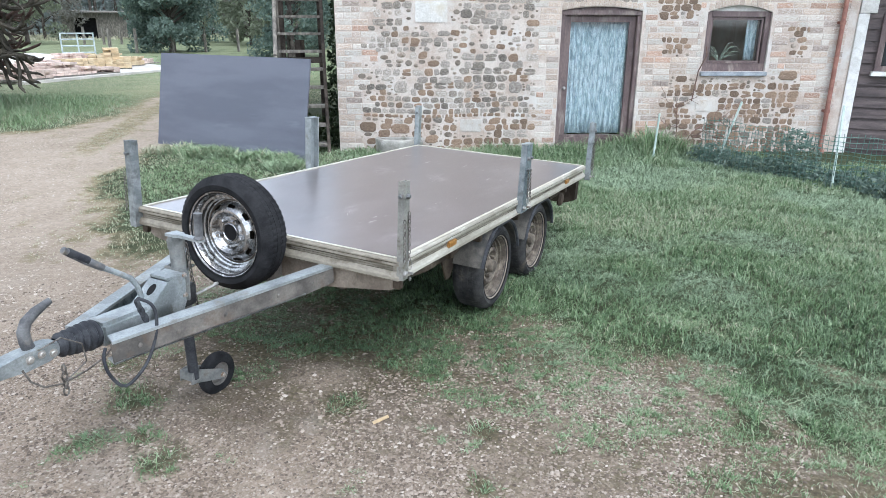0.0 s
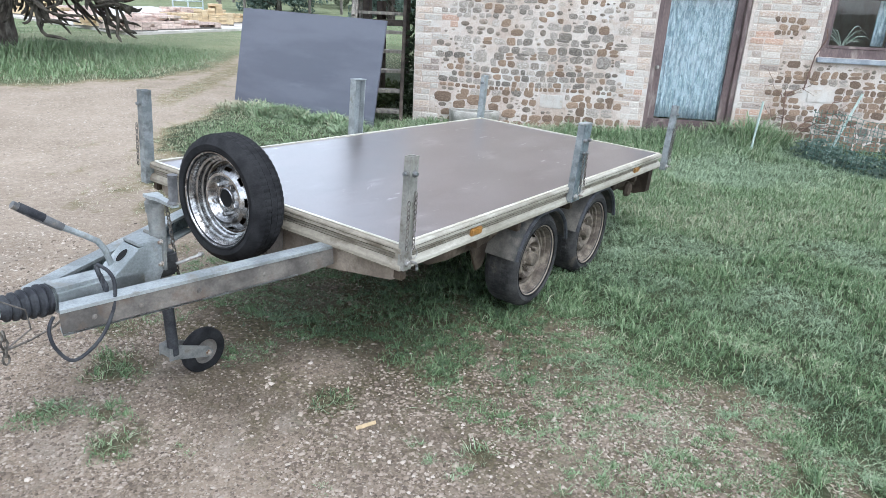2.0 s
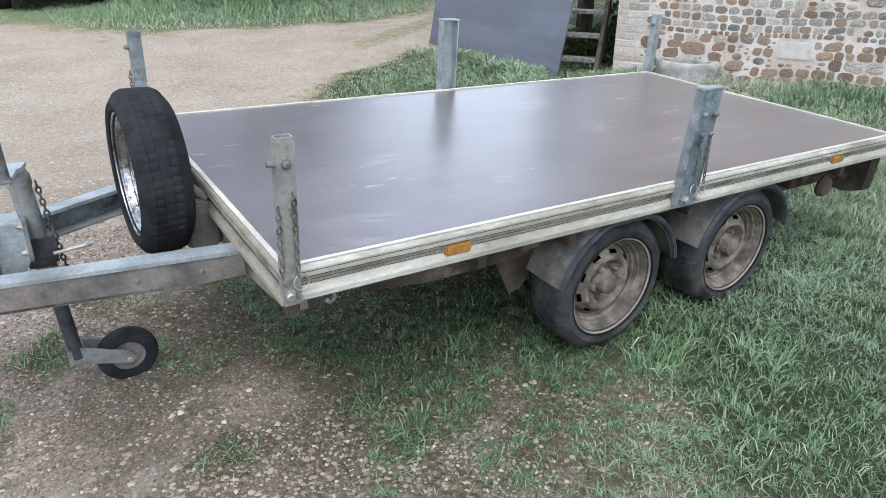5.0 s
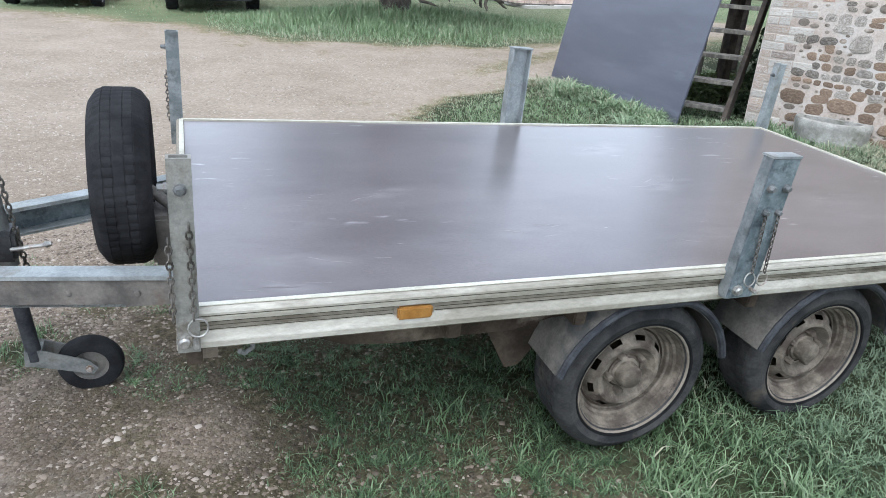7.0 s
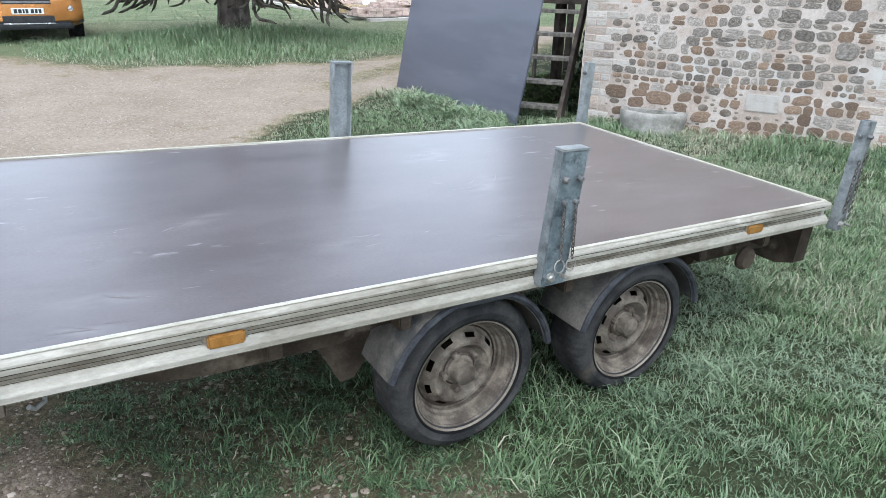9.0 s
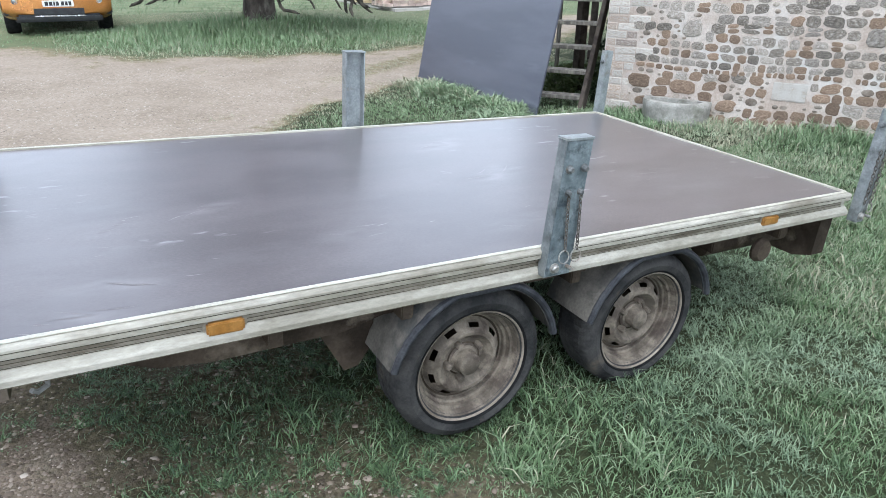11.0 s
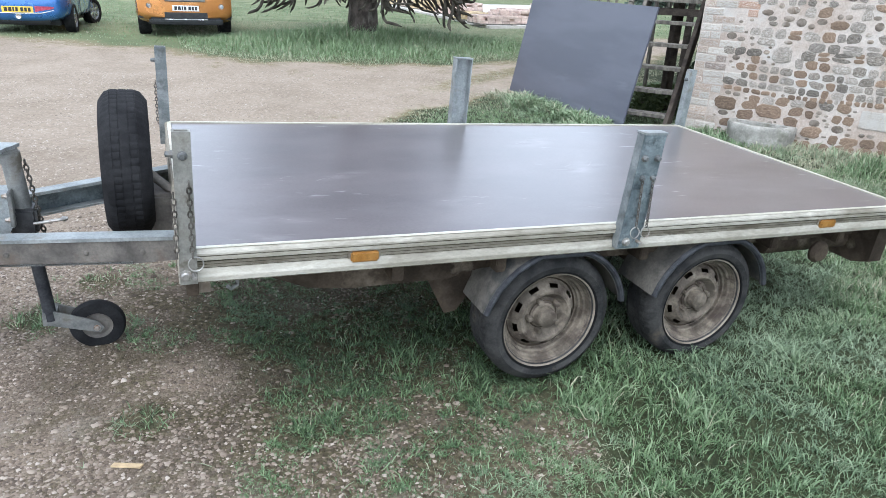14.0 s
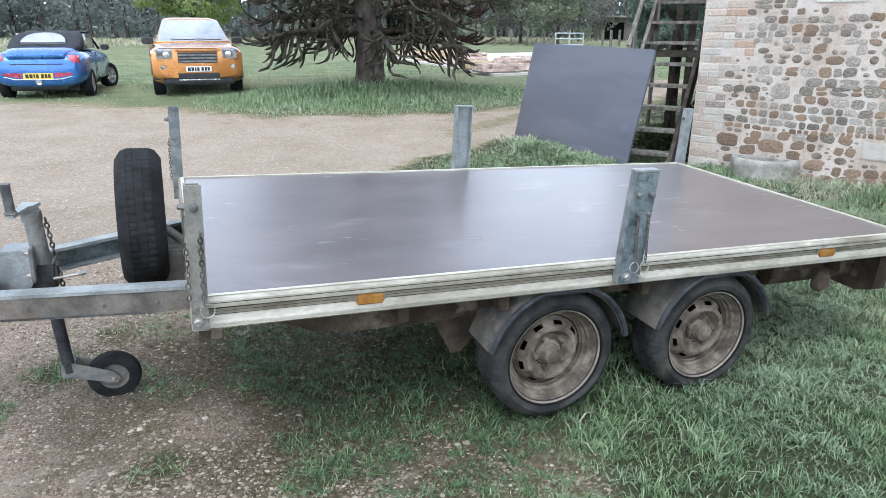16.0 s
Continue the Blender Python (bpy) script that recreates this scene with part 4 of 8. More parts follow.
        part("pin", tube(bmesh.new(), [m @ Vector((0.3 * w, face - 0.002, z0 + 0.03)), m @ Vector((0.3 * w, face + 0.03, z0 + 0.03))], 0.006, 8), M["steel"], body, smooth=True)
    return body


GREY_POST = "weathered galvanised steel stake post with chain"
post(-0.004, -0.005, 0.046, 0.030, 0.562, 0.992, 0.0, material("dusty_galvanised_post", (0.175, 0.172, 0.152), (0.30, 0.293, 0.262), 0.6, 0.35, 11, 110, 0.14, (0.12, 0.105, 0.08), 0.4, 11), GREY_POST, -1)
post(1.444, -0.009, 0.096, 0.034, 0.572, 0.988, 0.056, M["galv_post"], "wide green-grey galvanised steel stake post with chains and pins", -1)
post(3.06, -0.004, 0.048, 0.042, 0.53, 0.995, 0.05, M["galv_post"], GREY_POST, -1)
post(-0.026, WIDTH + 0.004, 0.048, 0.042, 0.545, 0.993, 0.0, M["galv_post"], GREY_POST, 1)
post(1.486, WIDTH + 0.005, 0.096, 0.045, 0.585, 1.0, 0.0, M["galvanised"], "wide galvanised steel stake post", 1, chains=False)
post(3.06, WIDTH + 0.004, 0.048, 0.042, 0.53, 1.0, 0.0, M["galvanised"], "weathered galvanised steel stake post", 1, chains=False)
# front corner plates under the posts
for y in (0.012, WIDTH - 0.012):
    bm = box(bmesh.new(), -0.012, 0.022, y - 0.018, y + 0.020, 0.512, 0.556, 0.004)
    part("corner_plate", bm, M["underbody"], trailer)


# A-frame drawbar
def beam(p, q, h, flange, inward, name, label):
    """A channel from p to q (its top outer edge), with a web and two flanges."""
    p, q = Vector(p), Vector(q)
    d = q - p
    ln = d.length
    d.normalize()
    side = Vector((0, inward, 0))
    side = (side - d * side.dot(d)).normalized()
    up = d.cross(side) * (1 if d.cross(side).z > 0 else -1)
    m = frame_of(p, d, side, up)
    t = 0.007
    web = bmesh.new()
    prism(web, [(0, -0.012), (ln, -0.012), (ln, -h), (ln * 0.16, -h), (0, -h * 0.88)], 0.0, t, m @ Matrix([[1, 0, 0, 0], [0, 0, 1, 0], [0, 1, 0, 0], [0, 0, 0, 1]]))
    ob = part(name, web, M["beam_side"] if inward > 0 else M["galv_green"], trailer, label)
    top = prism(bmesh.new(), [(0.002, -0.004), (ln - 0.004, -0.004), (ln - 0.012, flange), (0.012, flange)], -0.012, 0.0, m)
    part("top_flange", top, M["galvanised"], ob, "bare galvanised top flange")
    bot = prism(bmesh.new(), [(ln * 0.16, 0.0), (ln, 0.0), (ln, flange), (ln * 0.16, flange)], -h, -h + 0.008, m)
    part("bottom_flange", bot, M["galvanised"], ob)
    for k in (0.12, 0.3, 0.55, 0.75, 0.9):
        c = m @ Vector((ln * k, -0.001, -h * 0.55))
        part("bolt", bolt_bm(c, -inward, 0.007, 0.006), M["beam_side"], ob)
    return ob


HITCH_Y = 0.745
beam((-0.02, 0.336, 0.562), (-0.955, 0.625, 0.478), 0.094, 0.055, 1, "drawbar_beam", "galvanised drawbar beam, dusty on its face")
beam((-0.02, 2 * HITCH_Y - 0.336, 0.562), (-0.955, 2 * HITCH_Y - 0.625, 0.478), 0.094, 0.055, -1, "drawbar_beam", "galvanised drawbar beam, dusty on its face")

# overrun coupling: housing, bracket, bellows, head and handle
Y = HITCH_Y
bm = box(bmesh.new(), -0.93, -0.60, Y - 0.052, Y + 0.052, 0.425, 0.515, 0.014)
housing = part("coupling_housing", bm, M["galvanised"], trailer, "galvanised overrun coupling housing", True)
bm = bmesh.new()
for s in (-1, 1):
    prism(bm, [(-0.72, 0.505), (-0.625, 0.59), (-0.545, 0.605), (-0.53, 0.585), (-0.53, 0.50), (-0.56, 0.44), (-0.72, 0.44)], Y + s * 0.048 - 0.004, Y + s * 0.048 + 0.004, Matrix([[1, 0, 0, 0], [0, 0, 1, 0], [0, 1, 0, 0], [0, 0, 0, 1]]))
prism(bm, [(-0.725, Y - 0.05), (-0.725, Y + 0.05), (-0.628, Y + 0.05), (-0.628, Y - 0.05)], 0.0, 0.006, Matrix([[1, 0, 0, 0], [0, 1, 0, 0], [0.87, 0, 1, 0.5 + 0.63], [0, 0, 0, 1]]))
box(bm, -0.628, -0.54, Y - 0.05, Y + 0.05, 0.592, 0.604, 0.003)
bracket = part("coupling_bracket", bm, M["galvanised"], housing, "angled galvanised bracket with an oval hole")
bm = box(bmesh.new(), -0.540, -0.528, Y - 0.066, Y + 0.066, 0.485, 0.612, 0.003)
flange = part("rear_flange", bm, M["galv_dirty"], housing, "bolted galvanised plate")
for fy, fz in ((-0.05, 0.595), (-0.05, 0.51)):
    part("bolt", revolve(bmesh.new(), [(0.012, 0.0), (0.012, 0.006), (0.008, 0.006), (0.008, 0.016), (0.0, 0.018)], 8, Matrix.Translation((-0.540, Y + fy, fz)) @ pose(0, 0, 0, 0, -90, 0)), M["steel"], housing, smooth=True)
# black disc paints the hole's shade; the plate is not cut
bm = revolve(bmesh.new(), [(0.0, 0.0), (0.017, 0.0)], 20, Matrix.Translation((-0.665, Y, 0.559)) @ pose(0, 0, 0, 0, -41, 0) @ Matrix.Diagonal((1.6, 1, 1, 1)))
part("oval_hole", bm, M["gap_shade"], housing)
prof = [(0.030, 0.0)]
for k in range(5):
    z = 0.010 + k * 0.026
    prof += [(0.034 + 0.003 * k, z), (0.044 + 0.003 * k, z + 0.008), (0.044 + 0.003 * k, z + 0.015), (0.034 + 0.003 * k, z + 0.023)]
prof += [(0.053, 0.143), (0.053, 0.152), (0.0, 0.152)]
bm = revolve(bmesh.new(), prof, 24, Matrix.Translation((-1.080, Y, 0.478)) @ pose(0, 0, 0, 0, 93, 0))
part("bellows", bm, M["rubber"], housing, "black ribbed rubber bellows", True)
bm = bmesh.new()
prism(bm, [(-1.34, 0.448), (-1.34, 0.490), (-1.24, 0.501), (-1.20, 0.506), (-1.12, 0.514), (-1.075, 0.502), (-1.075, 0.458), (-1.12, 0.448), (-1.20, 0.442)], Y - 0.030, Y + 0.030, Matrix([[1, 0, 0, 0], [0, 0, 1, 0], [0, 1, 0, 0], [0, 0, 0, 1]]))
bmesh.ops.bevel(bm, geom=bm.edges[:], offset=0.007, segments=2, affect="EDGES")
revolve(bm, [(0.029, 0.430), (0.034, 0.433), (0.035, 0.468), (0.031, 0.490), (0.018, 0.501), (0.002, 0.504)], 24, Matrix.Translation((-1.345, Y, -0.006)))
head = part("coupling_head", bm, M["galvanised"], trailer, "galvanised ball coupling head", True)
for x, z in ((-1.185, 0.480), (-1.145, 0.484), (-1.105, 0.474)):
    part("bolt", bolt_bm((x, Y - 0.030, z), -1, 0.011, 0.010), M["steel"], head, smooth=True)
bm = tube(bmesh.new(), [(-1.165, Y, 0.50), (-1.175, Y, 0.535), (-1.178, Y, 0.57), (-1.165, Y, 0.60), (-1.13, Y, 0.625), (-1.075, Y, 0.648)], [0.021, 0.021, 0.021, 0.020, 0.018, 0.012], 12)
bmesh.ops.scale(bm, vec=(1, 0.8, 1), space=Matrix.Translation((0, -Y, 0)), verts=bm.verts[:])
part("coupling_handle", bm, M["grey_handle"], head, "worn grey hooked coupling handle", True)
bm = tube(bmesh.new(), [(-0.69, Y + 0.02, 0.50), (-0.695, Y + 0.02, 0.53), (-0.712, Y + 0.02, 0.585), (-0.735, Y + 0.022, 0.622), (-0.775, Y + 0.025, 0.65), (-0.86, Y + 0.03, 0.704)], 0.011, 10)
lever = part("handbrake_lever", bm, M["galvanised"], trailer, "bent steel handbrake lever", True)
bm = tube(bmesh.new(), [(-0.845, Y + 0.03, 0.694), (-0.90, Y + 0.033, 0.733), (-0.985, Y + 0.037, 0.795)], [0.014, 0.016, 0.013], 10)
part("grip", bm, M["grey_handle"], lever, "worn grey and black grip", True)
bm = tube(bmesh.new(), [(-0.90, Y + 0.033, 0.735), (-0.97, Y + 0.037, 0.786)], [0.0168, 0.0155], 10)
part("grip_sleeve", bm, M["rubber"], lever, smooth=True)

# jockey wheel
jx, jy = -0.52, Y + 0.005
lean_j = Vector((0.036, 0.0, -0.43)).normalized()
top_j = Vector((-0.528, jy, 0.748))
bm = tube(bmesh.new(), [top_j, top_j + lean_j * 0.02, top_j + lean_j * 0.33], [0.027, 0.030, 0.030], 16)
bm = tube(bm, [top_j + lean_j * 0.015, top_j + lean_j * 0.05], 0.034, 16)
jock = part("jockey_wheel_tube", bm, M["galv_dirty"], trailer, "grey jockey wheel tube with crank handle", True)
bm = tube(bmesh.new(), [top_j + lean_j * 0.30, top_j + lean_j * 0.665], 0.022, 14)
part("inner_tube", bm, M["rubber"], jock, "dark inner tube", True)
bm = prism(bmesh.new(), [(-0.028, -0.025), (0.028, -0.028), (0.024, 0.03), (0.014, 0.05), (0.013, 0.178), (-0.013, 0.178), (-0.015, 0.05), (-0.024, 0.03)], 0.0, 0.012, frame_of(top_j, (0.986, -0.166, 0), (-0.166, -0.985, 0.05), (0, 0.05, 1)))
part("crank_arm", bm, M["galvanised"], jock, "pale flat crank arm")
hb = top_j + Vector((-0.027, -0.160, 0.018))
bm = tube(bmesh.new(), [hb, hb + Vector((0, 0, 0.004)), hb + Vector((0.0, 0, 0.014)), hb + Vector((-0.004, -0.004, 0.098)), hb + Vector((-0.004, -0.004, 0.106))], [0.018, 0.022, 0.0155, 0.016, 0.018], 12)
part("crank_grip", bm, M["grey_handle"], jock, "dark grey crank grip", True)
cc = top_j + lean_j * 0.255
bm = box(bmesh.new(), cc.x - 0.05, cc.x + 0.042, jy - 0.042, jy + 0.042, cc.z - 0.05, cc.z + 0.045, 0.010)
clamp = part("jockey_clamp", bm, M["dark_steel"], trailer, "bolted steel clamp round the jockey tube")
bm = tube(bmesh.new(), [cc + Vector((0.03, -0.045, -0.005)), cc + Vector((0.12, -0.06, 0.012))], [0.006, 0.006], 8)
bm = tube(bm, [cc + Vector((0.115, -0.06, 0.011)), cc + Vector((0.125, -0.06, 0.014)), cc + Vector((0.138, -0.06, 0.016))], [0.006, 0.011, 0.006], 8)
part("clamp_handle", bm, M["steel"], clamp, smooth=True)
part("chain", chain_bm(top_j + Vector((0.045, -0.01, -0.04)), cc + Vector((0.06, -0.02, -0.10)), 0.0, 0.024, 0.003), M["chain"], clamp, "rusty safety chain")
part("split_ring", ring_bm(cc + Vector((0.062, -0.03, -0.12)), 0.022, 0.004, pose(0, 0, 0, 80, 25, 0)), M["steel"], clamp)
fork = top_j + lean_j * 0.66
jw = Vector((-0.322, jy + 0.02, 0.040))
bm = bmesh.new()
for s in (-0.034, 0.034):
    prism(bm, [(fork.x - 0.028, fork.z - 0.022), (fork.x - 0.026, fork.z + 0.03), (fork.x + 0.01, fork.z + 0.035), (jw.x + 0.0, jw.z + 0.03), (jw.x + 0.025, jw.z), (jw.x + 0.01, jw.z - 0.022), (fork.x, fork.z - 0.025)],
          jw.y + s - 0.003, jw.y + s + 0.003, Matrix([[1, 0, 0, 0], [0, 0, 1, 0], [0, 1, 0, 0], [0, 0, 0, 1]]))
box(bm, fork.x - 0.026, fork.x + 0.022, jw.y - 0.034, jw.y + 0.034, fork.z - 0.01, fork.z + 0.03)
part("jockey_fork", bm, M["galv_dirty"], jock, "grey steel wheel fork")
bm = revolve(bmesh.new(), [(0.055, -0.024), (0.075, -0.027), (0.094, -0.020), (0.100, -0.008), (0.100, 0.008), (0.094, 0.020), (0.075, 0.027), (0.055, 0.024)], 32, Matrix.Translation(jw) @ pose(0, 0, 0, 90, 0, 0), True)
part("jockey_tyre", bm, M["tyre"], jock, "small black solid tyre", True)
bm = revolve(bmesh.new(), [(0.0, 0.026), (0.016, 0.026), (0.018, 0.012), (0.045, 0.010), (0.058, 0.022), (0.058, -0.022), (0.045, -0.010), (0.018, -0.012), (0.0, -0.026)], 24, Matrix.Translation(jw) @ pose(0, 0, 0, 90, 0, 0))
part("jockey_rim", bm, M["beam_side"], jock, "dull grey cast rim", smooth=True)
part("bolt", bolt_bm((jw.x, jw.y - 0.037, jw.z), -1, 0.010, 0.012), M["steel"], jock, smooth=True)

# spare wheel on its bracket in front of the deck
m = Matrix.Translation((-0.166, 0.782, 0.678)) @ pose(0, 0, 0, 0, 0, 1) @ pose(0, 0, 0, 0, -90, 0) @ pose(0, 0, 0, 0, 0, 20)
wheel("spare_wheel", m, 0.263, 0.187, 0.150, M["tyre"], M["rim_chrome"], "spare wheel with pitted silver steel rim", cap=False)
bm = box(bmesh.new(), -0.10, 0.005, 0.64, 0.80, 0.44, 0.60, 0.01)
part("spare_bracket", bm, M["beam_side"], trailer, "dusty steel spare wheel bracket")
bm = tube(bmesh.new(), [(-0.02, 0.68, 0.60), (-0.10, 0.72, 0.66)], 0.017, 10)
part("spare_arm", bm, M["beam_side"], trailer, smooth=True)

# breakaway cable, electric cable and safety hook
bm = tube(bmesh.new(), [(-1.215, 0.715, 0.455), (-1.205, 0.695, 0.415), (-1.165, 0.69, 0.378), (-1.10, 0.69, 0.362), (-1.02, 0.68, 0.378), (-0.95, 0.67, 0.405), (-0.90, 0.68, 0.43)], 0.0036, 6)
part("breakaway_cable", bm, M["chain"], trailer, "thin grey breakaway cable", True)
part("cable_clip", chain_bm((-1.095, Y - 0.06, 0.43), (-1.095, Y - 0.06, 0.32), 0.0, 0.035, 0.004), M["chain"], trailer)
bm = tube(bmesh.new(), [(-1.16, Y - 0.036, 0.505), (-1.09, Y - 0.055, 0.53), (-1.03, Y - 0.075, 0.49), (-1.02, Y - 0.075, 0.42), (-1.09, Y - 0.06, 0.37)], 0.0028, 6)
part("breakaway_cable", bm, M["chain"], trailer, smooth=True)
loop = [Vector(p) for p in ((-0.80, 0.66, 0.585), (-0.795, 0.60, 0.575), (-0.788, 0.583, 0.531), (-0.801, 0.580, 0.447), (-0.85, 0.583, 0.355), (-0.936, 0.588, 0.307), (-0.985, 0.60, 0.365), (-0.990, 0.62, 0.425), (-0.955, 0.65, 0.455))]
pts = []
for k in range(len(loop) - 1):
    a, b, c, e = loop[max(0, k - 1)], loop[k], loop[k + 1], loop[min(len(loop) - 1, k + 2)]
    for j in range(4):
        u = j / 4
        pts.append(0.5 * (2 * b + (c - a) * u + (2 * a - 5 * b + 4 * c - e) * u * u + (3 * b - a - 3 * c + e) * u ** 3))
bm = tube(bmesh.new(), pts, 0.0062, 8)
part("electric_cable", bm, M["rubber"], trailer, "looping black electric cable", True)
for k in range(3):
    part("cable_loop", ring_bm((-0.800 + 0.006 * k, Y - 0.085 - 0.008 * k, 0.560 - 0.026 * k), 0.017, 0.007, pose(0, 0, 0, 80, 20 * k, 70)), M["rubber"], trailer)
# ---------------------------------------------------------------- stone and brick barn
CORNER = Vector((5.32, 3.977, 0.0))
ALONG = Vector((0.4695, -0.8829, 0.0)).normalized()
OUT = Vector((-0.8829, -0.4695, 0.0)).normalized()
FACE = frame_of(CORNER, ALONG, OUT, (0, 0, 1))      # local: s along the wall, depth towards the yard, z up
EAVES, WALL_END = 4.6, 6.92
DOOR = (2.967, 4.035, -0.05, 1.86)
WINDOW = (4.90, 5.765, 1.095, 1.85)


def arch(s0, s1, z, rise, n=8):
    return [(s0 + (s1 - s0) * k / n, z + rise * (1 - (2 * k / n - 1) ** 2)) for k in range(n + 1)]


def wall_panel(bm, outline, d0, d1):
    prism(bm, outline, d0, d1, FACE @ Matrix([[1, 0, 0, 0], [0, 0, 1, 0], [0, 1, 0, 0], [0, 0, 0, 1]]))


def build_front_wall():
    """The front wall in mortar, with the door and window openings cut through."""
    bm = bmesh.new()
    z0, z1 = -0.4, EAVES
    wall_panel(bm, [(0, z0), (DOOR[0], z0), (DOOR[0], DOOR[3]), (DOOR[0], z1), (0, z1)], -0.42, 0.0)
    wall_panel(bm, [(DOOR[0], z1)] + arch(DOOR[0], DOOR[1], DOOR[3], 0.05) + [(DOOR[1], z1)], -0.42, 0.0)
    wall_panel(bm, [(DOOR[1], z0), (WINDOW[0], z0), (WINDOW[0], z1), (DOOR[1], z1)], -0.42, 0.0)
    wall_panel(bm, [(WINDOW[0], z0), (WINDOW[1], z0), (WINDOW[1], WINDOW[2]), (WINDOW[0], WINDOW[2])], -0.42, 0.0)
    wall_panel(bm, [(WINDOW[0], z1)] + arch(WINDOW[0], WINDOW[1], WINDOW[3], 0.085) + [(WINDOW[1], z1)], -0.42, 0.0)
    wall_panel(bm, [(WINDOW[1], z0), (WALL_END, z0), (WALL_END, z1), (WINDOW[1], z1)], -0.42, 0.0)
    return tagged(part("wall_front", bm, M["mortar"]), "barn wall of brown fieldstone and pale brick in lime mortar", "wall", kind="structure")


wall_front = build_front_wall()
bm = bmesh.new()
box(bm, 0, 0.42, -7, -0.42, -0.4, EAVES, 0, FACE)
tagged(part("wall_side", bm, M["mortar"]), "barn side wall in pale lime mortar", "wall", kind="structure")
bm = bmesh.new()
box(bm, 0.42, WALL_END, -7, -6.6, -0.4, EAVES, 0, FACE)
tagged(part("wall_back", bm, M["mortar"]), "barn back wall in pale lime mortar", "wall", kind="structure")
bm = bmesh.new()
box(bm, WALL_END - 0.42, WALL_END, -6.6, -0.42, -0.4, EAVES, 0, FACE)
tagged(part("wall_end", bm, M["mortar"]), "barn end wall in pale lime mortar", "wall", kind="structure")
bm = bmesh.new()
prism(bm, [(0.35, EAVES - 0.1), (0.35, EAVES + 0.02), (-3.5, EAVES + 2.6), (-7.35, EAVES + 0.02), (-7.35, EAVES - 0.1), (-3.5, EAVES + 2.45)], -0.25, WALL_END + 0.2, FACE @ Matrix([[0, 0, 1, 0], [1, 0, 0, 0], [0, 1, 0, 0], [0, 0, 0, 1]]))
tagged(part("barn_roof", bm, M["brick_red"]), "red-brown tiled barn roof", "roof", kind="structure")
bm = box(bmesh.new(), 0.42, WALL_END - 0.42, -6.6, -0.42, -0.02, 0.0, 0, FACE)
tagged(part("barn_floor", bm, M["concrete"]), "bare concrete barn floor", "floor", kind="structure")

# leaning dark board
def quad_board():
    b0, b1, up = Vector((4.46, 6.51, 0.0)), Vector((4.42, 3.90, 0.0)), Vector((0.27, 0.03, 1.235))
    x = (b1 - b0)
    m = frame_of(b0 + Vector((0, 0, 0.045)), x.normalized(), up.normalized(), x.cross(up).normalized()) @ pose(0, 0, 0, 0, 0, -0.4)
    bm = prism(bmesh.new(), [(0, 0), (x.length, 0), (x.length, up.length), (0, up.length)], -0.018, 0.0, m)
    return tagged(part("leaning_board", bm, M["board"]), "large dark blue-black sheet board leaning beside the timber steps", "board")


quad_board()


# door: frame, leaf, glass and lace curtain
def face_box(s0, s1, d0, d1, z0, z1, bevel=0.004):
    return box(bmesh.new(), s0, s1, d0, d1, z0, z1, bevel, FACE)


door = tagged(part("door_1", face_box(DOOR[0] + 0.06, DOOR[1] - 0.055, -0.135, -0.095, 0.03, 0.225), M["door_paint"]), "dull maroon door with one large glass pane and lace curtain", "door", kind="structure")
s0, s1 = DOOR[0] + 0.06, DOOR[1] - 0.055
for a, b, z0, z1 in ((s0, s0 + 0.085, 0.225, 1.80), (s1 - 0.085, s1, 0.225, 1.80), (s0 + 0.085, s1 - 0.085, 1.715, 1.80)):
    part("door_stile", face_box(a, b, -0.135, -0.095, z0, z1), M["door_paint"], door)
part("kick_panel", face_box(s0 + 0.09, s1 - 0.09, -0.098, -0.088, 0.06, 0.19, 0.003), M["door_paint"], door)
for a, b, z0, z1 in ((DOOR[0], s0 - 0.003, -0.05, 1.80), (s1 + 0.003, DOOR[1], -0.05, 1.80), (DOOR[0], DOOR[1], 1.803, 1.862)):
    part("door_frame", face_box(a, b, -0.16, -0.03, z0, z1), M["door_paint"], door, "maroon door frame")
bm = bmesh.new()
wall_panel(bm, arch(DOOR[0], DOOR[1], 1.862, 0.042) , -0.12, -0.05)
part("door_head", bm, M["door_paint"], door)
pane = part("door_pane", face_box(s0 + 0.085, s1 - 0.085, -0.122, -0.118, 0.225, 1.715, 0), M["glass"], door, "door glass")
pane.visible_shadow = False
bm = bmesh.new()
n = 90
rows = []
for k in range(n + 1):
    s = s0 + 0.07 + (s1 - s0 - 0.14) * k / n
    d = -0.165 + 0.012 * math.sin(k * 0.9) + 0.006 * math.sin(k * 2.3 + 1)
    rows.append([bm.verts.new(FACE @ Vector((s, d + 0.004 * math.sin(k * 0.7 + j), 0.24 + (1.74 - 0.24) * j / 6))) for j in range(7)])
for a, b in zip(rows, rows[1:]):
    for j in range(6):
        bm.faces.new((a[j], b[j], b[j + 1], a[j + 1]))
cur = part("lace_curtain", bm, M["lace"], None, smooth=True)
cur.modifiers.new("thick", "SOLIDIFY").thickness = 0.002
tagged(cur, "grey-blue patterned lace curtain hanging behind door glass", "curtain")
bm = revolve(bmesh.new(), [(0.0, 0.05), (0.018, 0.045), (0.022, 0.03), (0.012, 0.015), (0.014, 0.0), (0.028, 0.0)], 16, FACE @ Matrix.Translation((s0 + 0.035, -0.095, 0.86)) @ pose(0, 0, 0, -90, 0, 0))
part("door_knob", bm, M["steel"], door, "dull metal door knob", True)
bm = face_box(DOOR[0], DOOR[1], -0.42, 0.05, -0.15, 0.02, 0.006)
tagged(part("door_step", bm, M["stone_trough"]), "worn grey stone door step", "step", kind="structure")

